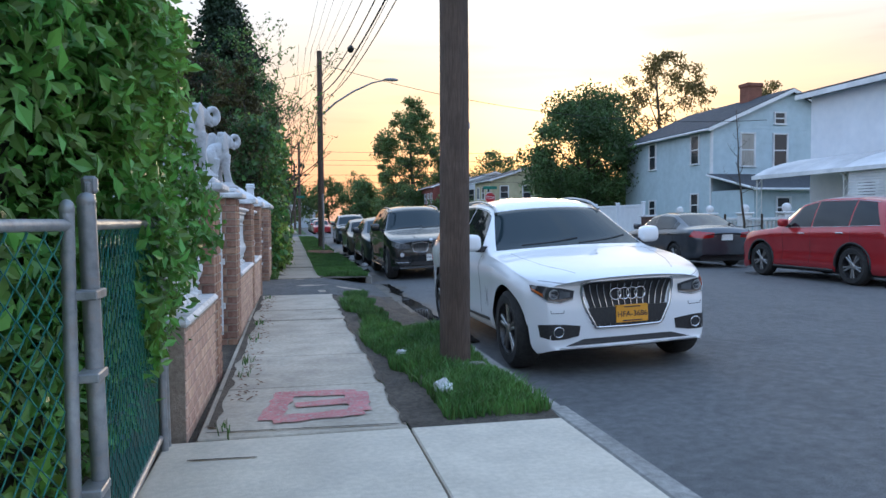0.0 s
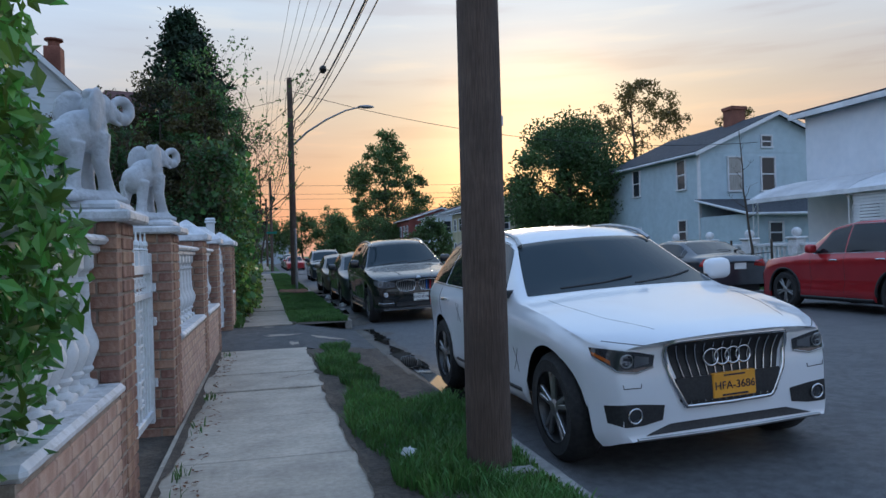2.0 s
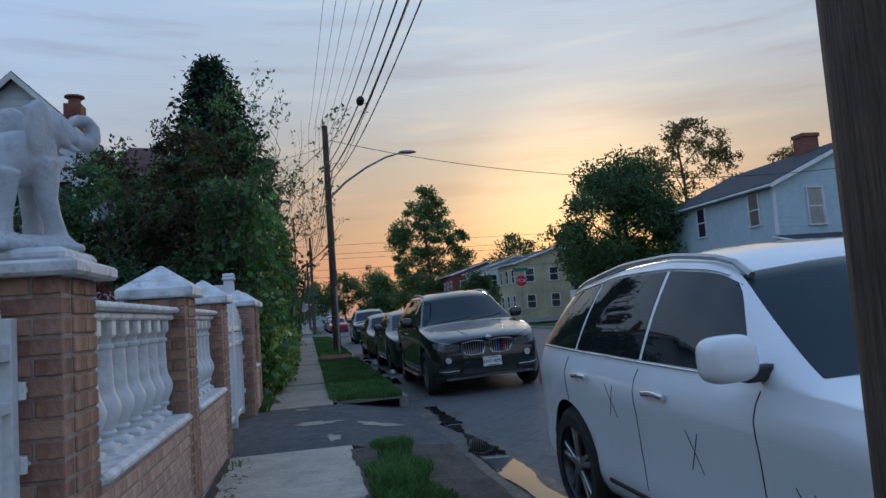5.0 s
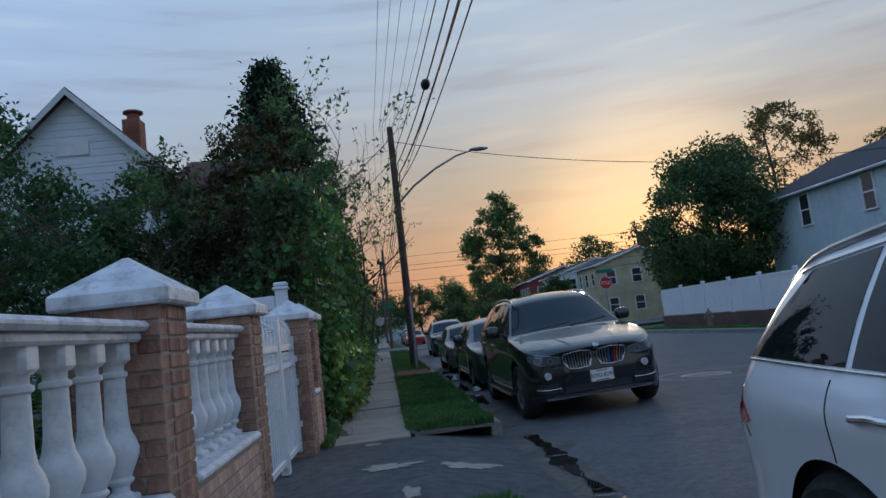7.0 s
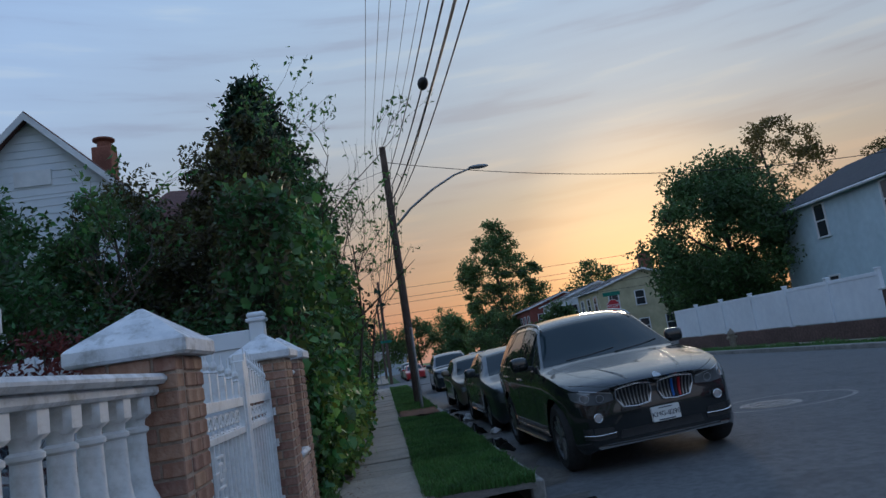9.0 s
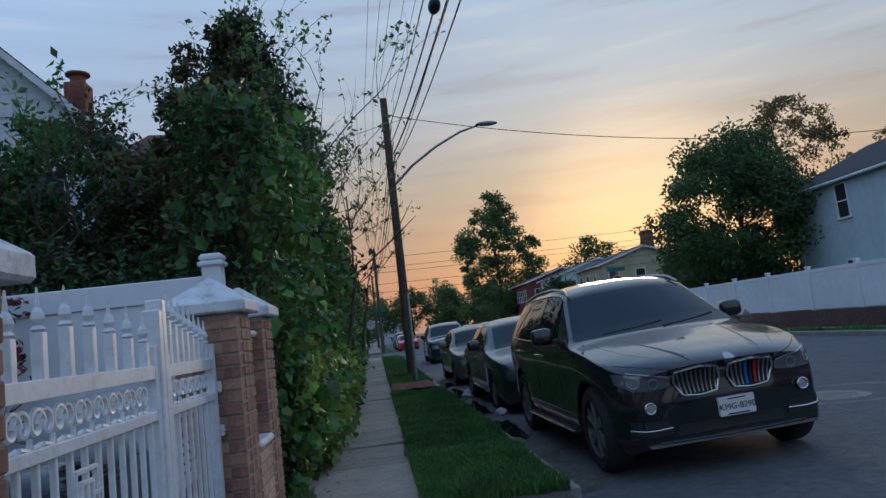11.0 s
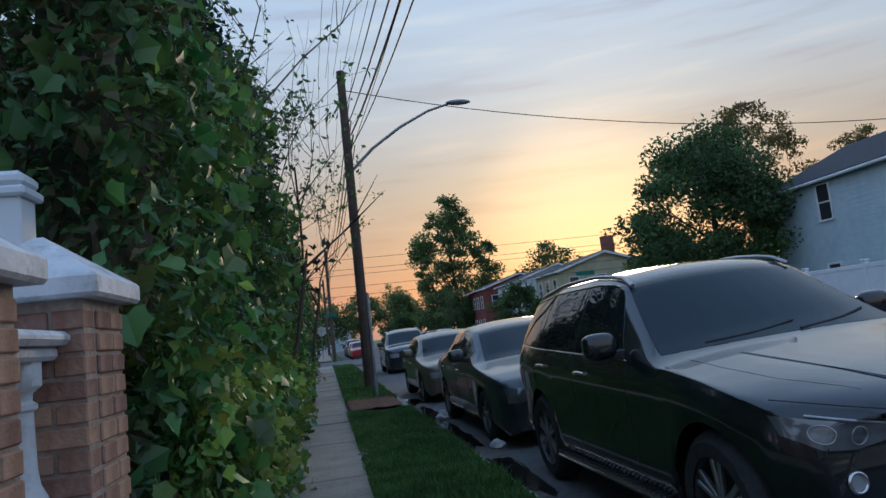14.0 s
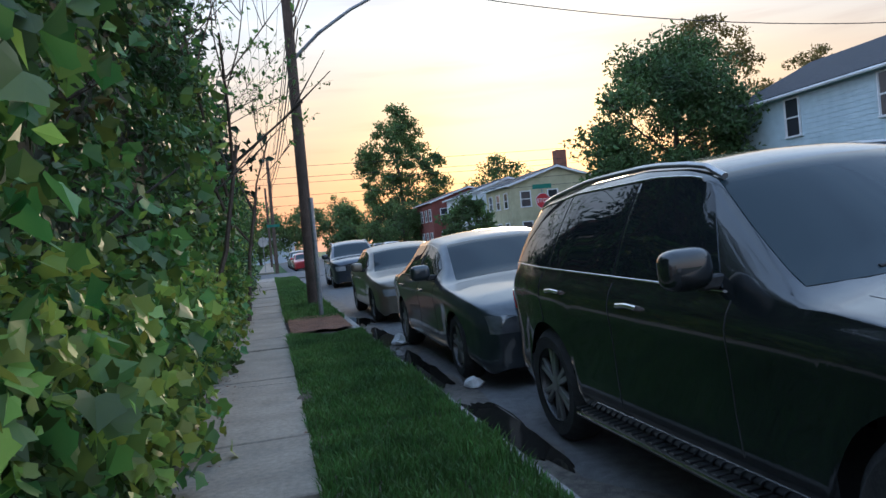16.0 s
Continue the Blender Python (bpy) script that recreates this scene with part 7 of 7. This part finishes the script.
cf = thing("chain_link_fence", (0, 0, 0), "green chain-link fence on galvanised pipes", "fence")
chain(cf, (0.35, 3.72, 0), (0.30, 5.15, 0), 1.22, 0.040)
for yy, r in ((3.68, 0.028), (5.16, 0.022), (5.23, 0.024)):
    mb = MB()
    mb.tube([(0.37 - (0.05 if yy > 4 else 0), yy + (0.05 if yy < 4 else 0), -0.1), (0.35 - (0.05 if yy > 4 else 0), yy, 1.27)], r, 12)
    mb.ball((0.35 - (0.05 if yy > 4 else 0), yy, 1.275), (r * 1.1, r * 1.1, 0.03), 12, 6)
    part("post", mb, M["galv"], cf, smooth=50)
for z in (0.07, 1.20):
    mb = MB()
    mb.tube([(0.35, 3.7, z), (0.30, 5.15, z)], 0.019, 10)
    part("rail", mb, M["galv"], cf, smooth=50)
cg = thing("chain_link_gate", (0, 0, 0), "green chain-link gate leaf swung back from its post", "gate")
GA, GB = Vector((0.315, 3.60, 0)), Vector((0.04, 2.52, 0))
chain(cg, GB, GA, 1.21, 0.045, 0.10)
for p in (GA, GB):
    mb = MB()
    mb.tube([p + Vector((0, 0, 0.06)), p + Vector((0, 0, 1.25))], 0.021, 12)
    mb.ball(p + Vector((0, 0, 1.25)), (0.024, 0.024, 0.03), 12, 6)
    part("pipe", mb, M["galv"], cg, smooth=50)
for z in (0.10, 1.20):
    mb = MB()
    mb.tube([GA + Vector((0, 0, z)), GB + Vector((0, 0, z))], 0.019, 10)
    part("pipe", mb, M["galv"], cg, smooth=50)
mb = MB()
mb.box(0.335, 3.70, 1.20, 0.355, 3.78, 1.34, 0.006)
mb.box(0.32, 3.73, 1.30, 0.37, 3.76, 1.36, 0.01)
part("latch", mb, M["galv"], cf)
for z in (0.35, 0.72, 0.98):
    mb = MB()
    mb.box(0.32, 3.60, z - 0.015, 0.395, 3.72, z + 0.015, 0.004)
    part("clamp", mb, M["galv"], cf)


# ---- signs, sapling, hydrant, road iron ----
def octagon_sign(at, face, text, label):
    ob = thing("stop_sign", at, label, "stop sign", rz=0 if face else 180)
    mb = MB()
    mb.box(-0.03, 0.01, -at[2] - 0.1, 0.03, 0.04, 0.40, 0.006)
    part("post", mb, M["galv"], ob)
    r = 0.40
    o8 = lambda k: [(k * math.cos(radians(22.5 + 45 * i)), k * math.sin(radians(22.5 + 45 * i))) for i in range(8)]
    mb = MB()
    mb.prism(o8(r), "y", 0.0, 0.008)
    part("plate", mb, M["ink_white"] if face else M["alloy"], ob)
    mb = MB()
    mb.prism(o8(r * 0.94), "y", -0.004, 0.001)
    if face:
        part("face", mb, M["sign_red"], ob)
        words("lettering", text, 0.27, M["ink_white"], ob, pose(0, -0.006, 0, 90, 0, 0))
    return ob


octagon_sign((14.6, 49.0, 2.75), True, "STOP", "red octagonal stop sign on a metal post")
octagon_sign((1.0, 74.5, 2.4), False, "", "back of an octagonal sign on a post")
for x, y_, z in ((14.6, 49.0, 3.45), (1.9, 73.86, 3.6)):
    mb = MB()
    mb.box(x - 0.5, y_ - 0.01, z - 0.11, x + 0.5, y_ + 0.01, z + 0.11, 0.004)
    solo("street_sign", mb, M["sign_green"], "green street name plate on a post", "sign", "street name plates")
mb = MB()
mb.tube([(14.6, 49.03, 2.9), (14.6, 49.03, 3.5)], 0.03, 6)
solo("sign_post", mb, M["galv"], "slim metal post holding a name plate", "post")

sap = thing("sapling", (14.42, 20.35, 0), "bare young street tree tied to stakes", "tree")
mb = MB()
limbs(mb, (0, 0, -0.1), 4.6, 0.045, 8, 0.16, 9, 0.45)
part("trunk", mb, M["bark"], sap, smooth=60)
for dx, dy_ in ((0.35, -0.35), (-0.35, 0.45)):
    mb = MB()
    mb.tube([(dx, dy_, -0.1), (dx, dy_, 1.35)], 0.035, 6)
    part("stake", mb, M["bark"], sap)
mb = MB()
mb.tube([(0.35, -0.35, 1.0), (0, 0, 0.95), (-0.35, 0.45, 1.0)], 0.012, 5)
part("tie", mb, M["rubber"], sap)

hy = thing("fire_hydrant", (14.5, 36.0, 0), "dull brown fire hydrant on the grass", "hydrant")
mb = MB()
mb.lathe([(0.17, -0.05), (0.17, 0.05), (0.12, 0.07), (0.12, 0.5), (0.15, 0.52), (0.15, 0.57), (0.10, 0.66), (0.04, 0.70), (0.04, 0.76)], 14)
part("barrel", mb, M["hydrant"], hy, smooth=45)
mb = MB()
mb.tube([(-0.2, 0, 0.42), (0.2, 0, 0.42)], 0.06, 8)
part("nozzle", mb, M["hydrant"], hy)

man = thing("manhole_cover", (6.9, 20.2, RZ), "round cast iron manhole cover in the asphalt", "manhole cover")
mb = MB()
mb.lathe([(0.43, -0.01), (0.43, 0.008), (0.39, 0.009), (0.39, 0.005), (0.37, 0.005), (0.37, 0.010)], 32)
part("cover", mb, M["iron_worn"], man)
mb = MB()
for i in range(-4, 5):
    for j in range(-4, 5):
        if i * i + j * j < 17:
            mb.box(i * 0.08 - 0.025, j * 0.08 - 0.025, 0.008, i * 0.08 + 0.025, j * 0.08 + 0.025, 0.014)
o = part("studs", mb, M["iron_worn"], man)
o["kind"] = "stuff"
mb = MB()
for i in range(40):
    q = []
    for j in (i, i + 1):
        a = 2 * math.pi * j / 40
        for k in (0.88, 0.95):
            q.append((7.15 + 1.15 * k * math.cos(a), 20.3 + 0.85 * k * math.sin(a), RZ + 0.004))
    mb.add(q, [(0, 1, 3, 2)])
solo("road_seam", mb, M["kerb"], "pale sealed seam round the manhole", "road", kind="structure")

# ---- marks, litter, small growth ----
pk = MB()
rk = random.Random(3)


def strip(mb, x0, y0, x1, y1, w, z=0.006):
    n = 10
    dx, dy_ = x1 - x0, y1 - y0
    ln = math.hypot(dx, dy_)
    nx, ny = -dy_ / ln, dx / ln
    pts = []
    for i in range(n + 1):
        f = i / n
        pts.append((x0 + dx * f, y0 + dy_ * f, w * (0.85 + 0.4 * rk.random())))
    lo = [(x - nx * k, y - ny * k, z) for x, y, k in pts]
    hi = [(x + nx * k, y + ny * k, z) for x, y, k in pts]
    mb.add(lo + hi, [(i, i + 1, n + 2 + i, n + 1 + i) for i in range(n)])


strip(pk, 0.84, 5.60, 0.94, 6.24, 0.07)
strip(pk, 0.86, 6.24, 1.42, 6.20, 0.07, 0.0063)
strip(pk, 1.40, 5.70, 1.42, 6.20, 0.07, 0.0066)
strip(pk, 0.86, 5.60, 1.42, 5.68, 0.075, 0.0069)
strip(pk, 1.00, 5.92, 1.34, 5.96, 0.06, 0.0072)
solo("spray_mark", pk, M["pink"], "faded pink spray paint square on the slab", "paint mark", kind="structure")
ck = MB()
for x0, y0, x1, y1 in ((0.46, 4.95, 0.80, 4.93), (1.25, 10.6, 1.65, 10.85), (1.30, 9.95, 1.64, 10.03), (0.5, 5.42, 1.6, 5.36), (0.65, 21.4, 1.2, 21.5), (1.0, 23.6, 1.6, 23.5), (0.62, 26.0, 1.3, 26.2), (0.65, 19.3, 1.55, 19.2)):
    strip(ck, x0, y0, x1, y1, 0.007, 0.0055)
o = solo("crack", ck, M["soil"], "dark open cracks across the pavement slabs", "crack", kind="structure")
pt = MB()
for cx, cy, lx, ly, sd in ((1.35, 14.75, 0.30, 0.16, 2), (1.15, 16.2, 0.12, 0.10, 5), (1.5, 13.6, 0.10, 0.22, 8), (2.05, 14.7, 0.32, 0.22, 11)):
    pts = []
    for i in range(48):
        a = 2 * math.pi * i / 48
        k = 0.8 + 0.6 * noise.noise(Vector((math.cos(a) * 1.6, math.sin(a) * 1.6, sd))) + 0.4 * noise.noise(Vector((math.cos(a) * 5, math.sin(a) * 5, sd)))
        x = cx + lx * k * math.cos(a)
        pts.append((x, cy + ly * k * math.sin(a), 0.001 - max(0, x - 1.65) * 0.171))
    pt.add(pts, [tuple(range(48))])
solo("concrete_patch", pt, M["concrete"], "pale worn concrete patches in the driveway", "patch", kind="structure")


def crumple(at, r, seed, label):
    mb = MB()
    rg_ = random.Random(seed)
    mb.ball((0, 0, r * 0.45), (r, r * 0.8, r * 0.6), 9, 6)
    mb.v = [(x * rg_.uniform(0.6, 1.3), y_ * rg_.uniform(0.6, 1.3), max(0, z * rg_.uniform(0.6, 1.4))) for x, y_, z in mb.v]
    ob = solo("paper_litter", mb, M["paper"], label, "litter", "litter on the verge")
    ob.location = at


crumple((2.0, 5.95, 0.03), 0.075, 1, "crumpled white paper lying in the grass")
crumple((1.92, 7.35, 0.02), 0.05, 2, "crumpled white wrapper on bare soil")
crumple((3.2, 23.0, road_z(3.2)), 0.09, 3, "white foam scrap in the wet gutter")
crumple((3.1, 26.5, road_z(3.1)), 0.12, 4, "white foam scrap in the wet gutter")
mu = MB()
for i in range(20):
    for k in range(8):
        xs = [1.62 + 0.96 * (k + d) / 8 for d in (0, 1)]
        ys_ = [27.6 + 2.6 * (i + d) / 20 for d in (0, 1)]
        mu.add([(x, yy, 0.004 + (0.035 + 0.03 * noise.noise(Vector((x * 5, yy * 5, 2)))) * (0 if x < 1.6 else 1)) for x, yy in ((xs[0], ys_[0]), (xs[1], ys_[0]), (xs[1], ys_[1]), (xs[0], ys_[1])) ], [(0, 1, 2, 3)])
solo("mulch_bed", mu, M["mulch"], "reddish wood mulch round the post", "mulch", kind="structure")
# dry leaves and twigs along the hedge foot and pavement edges
rg = np.random.RandomState(11)
P = np.stack([np.concatenate([rg.uniform(0.45, 1.0, 500) ** 1.0, rg.uniform(0.56, 0.75, 200), rg.uniform(1.55, 1.75, 120)]), np.concatenate([rg.uniform(17.5, 34, 500), rg.uniform(6, 13, 200), rg.uniform(17, 30, 120)]), np.full(820, 0.012)], 1)
ob = new("dry_leaves", leaf_mesh("dry_leaves", P, 0.035, M["mulch"], 3, nrm=np.tile([0, 0, 3.0], (820, 1)), spread=0.3))
tagged(ob, "scattered dry brown leaves and litter on the pavement", "leaves", "", "stuff")
# soil and litter creeping over the pavement edges
dt = MB()
for y0, y1, xa, amp, sgn, sd in ((17.2, 50.0, 0.58, 0.28, 1, 4), (16.6, 50.0, 1.66, 0.11, -1, 7), (5.35, 12.9, 1.66, 0.07, -1, 9), (5.5, 13.0, 0.50, 0.09, 1, 12)):
    n = int((y1 - y0) / 0.12)
    wd_ = [max(0.015, amp * (0.55 + 0.9 * noise.noise(Vector((0, (y0 + i * 0.12) * 0.9, sd))) + 0.6 * noise.noise(Vector((0, (y0 + i * 0.12) * 4.0, sd))))) for i in range(n + 1)]
    for i in range(n):
        ya, yb = y0 + i * 0.12, y0 + (i + 1) * 0.12
        dt.add([(xa, ya, 0.0135), (xa + sgn * wd_[i], ya, 0.0095), (xa + sgn * wd_[i + 1], yb, 0.0095), (xa, yb, 0.0135)], [(0, 1, 2, 3)])
solo("edge_dirt", dt, M["soil"], "dark soil spilling over the edges of the pavement", "soil", kind="structure")
# weeds at the wall foot
blades(0.57, 0.66, 5.3, 13, 500, 0.07, 6, lambda x, y: noise.noise(Vector((0, y * 2.5, 1))) < 0.15)
blades(0.55, 0.72, 16.3, 18.0, 400, 0.09, 7, lambda x, y: False)


# ---- bare twigs over the hedge ----
def twig_tree(at, h, seed, label, leaves=900, spread=0.35, lean=(0, 0)):
    ob = thing("young_tree", at, label, "tree")
    mb = MB()
    rg_ = random.Random(seed)
    ends = []

    def grow(p, d, ln, r, depth):
        q = p + d * ln
        mid = p.lerp(q, 0.5) + Vector((rg_.uniform(-1, 1), rg_.uniform(-1, 1), rg_.uniform(-0.5, 0.5))) * ln * 0.06
        mb.tube([p, mid, q], [r, r * 0.8, r * 0.6], 5 if depth < 2 else 4)
        ends.append((mid, q))
        if depth < 4:
            for _ in range(3 if depth < 3 else 2):
                nd = (d + Vector((rg_.uniform(-1, 1), rg_.uniform(-1, 1), rg_.uniform(-0.25, 0.6))) * (0.55 + spread)).normalized()
                grow(p.lerp(q, rg_.uniform(0.55, 1.0)), nd, ln * rg_.uniform(0.55, 0.8), r * 0.55, depth + 1)
    grow(Vector((0, 0, -0.1)), Vector((lean[0], lean[1], 1)).normalized(), h * 0.42, 0.045, 0)
    part("branch", mb, M["twig"], ob, smooth=70)["kind"] = "stuff"
    pts = []
    for a, b in ends[6:]:
        for _ in range(max(1, leaves // len(ends))):
            pts.append(tuple(a.lerp(b, rg_.random()) + Vector((rg_.gauss(0, 1), rg_.gauss(0, 1), rg_.gauss(0, 1))) * 0.05))
    leaf_part("leaves", pts, 0.11, M["leaf_maple"], ob, seed)
    return ob


twig_tree((-0.3, 29.0, 0), 8.6, 1, "thin bare-branched tree with sparse young leaves", 800, 0.4, (0.22, 0))
twig_tree((0.1, 33.0, 0), 8.0, 2, "thin bare-branched tree with sparse young leaves", 800, 0.4, (0.2, 0))
twig_tree((0.35, 26.5, 0), 7.2, 6, "thin leaning sapling with sparse young leaves", 420, 0.35, (0.26, 0.05))
twig_tree((0.9, 31.2, 0), 6.6, 7, "thin sapling grown up beside the lamp pole", 420, 0.3, (0.14, 0))
twig_tree((-0.8, 24.0, 0), 8.2, 3, "thin twiggy tree leaning over the hedge", 700, 0.4, (0.15, 0.1))
tree((-0.35, 24.5, 0), 6.4, 1.1, 2.1, 4.2, 9000, 0.10, M["leaf_ivy"], "leafy young tree grown through the hedge", 92, 0.07, 0.0, 60)
tree((-0.35, 20.6, 0), 5.2, 0.75, 1.4, 3.9, 7000, 0.10, M["leaf_brown"], "bronze-leaved young tree grown through the hedge", 93, 0.07, 0.0, 60)
tree((-1.9, 26.5, 0), 7.0, 1.7, 2.4, 4.6, 11000, 0.11, M["leaf_brown"], "dark bronze-green tree by the conifer", 94, 0.09, 0.0, 70)
twig_tree((-2.6, 20.0, 0), 5.6, 4, "thin twiggy tree in the garden", 700, 0.5)
twig_tree((-4.2, 21.0, 0), 4.6, 5, "thin twiggy shrub in the garden", 700, 0.5)
tree((-7.9, 24.0, 0), 9.4, 1.6, 2.2, 7.0, 6000, 0.16, M["leaf_tree"], "leafy tree in the neighbouring garden", 91, 0.14, 0.1, 50)
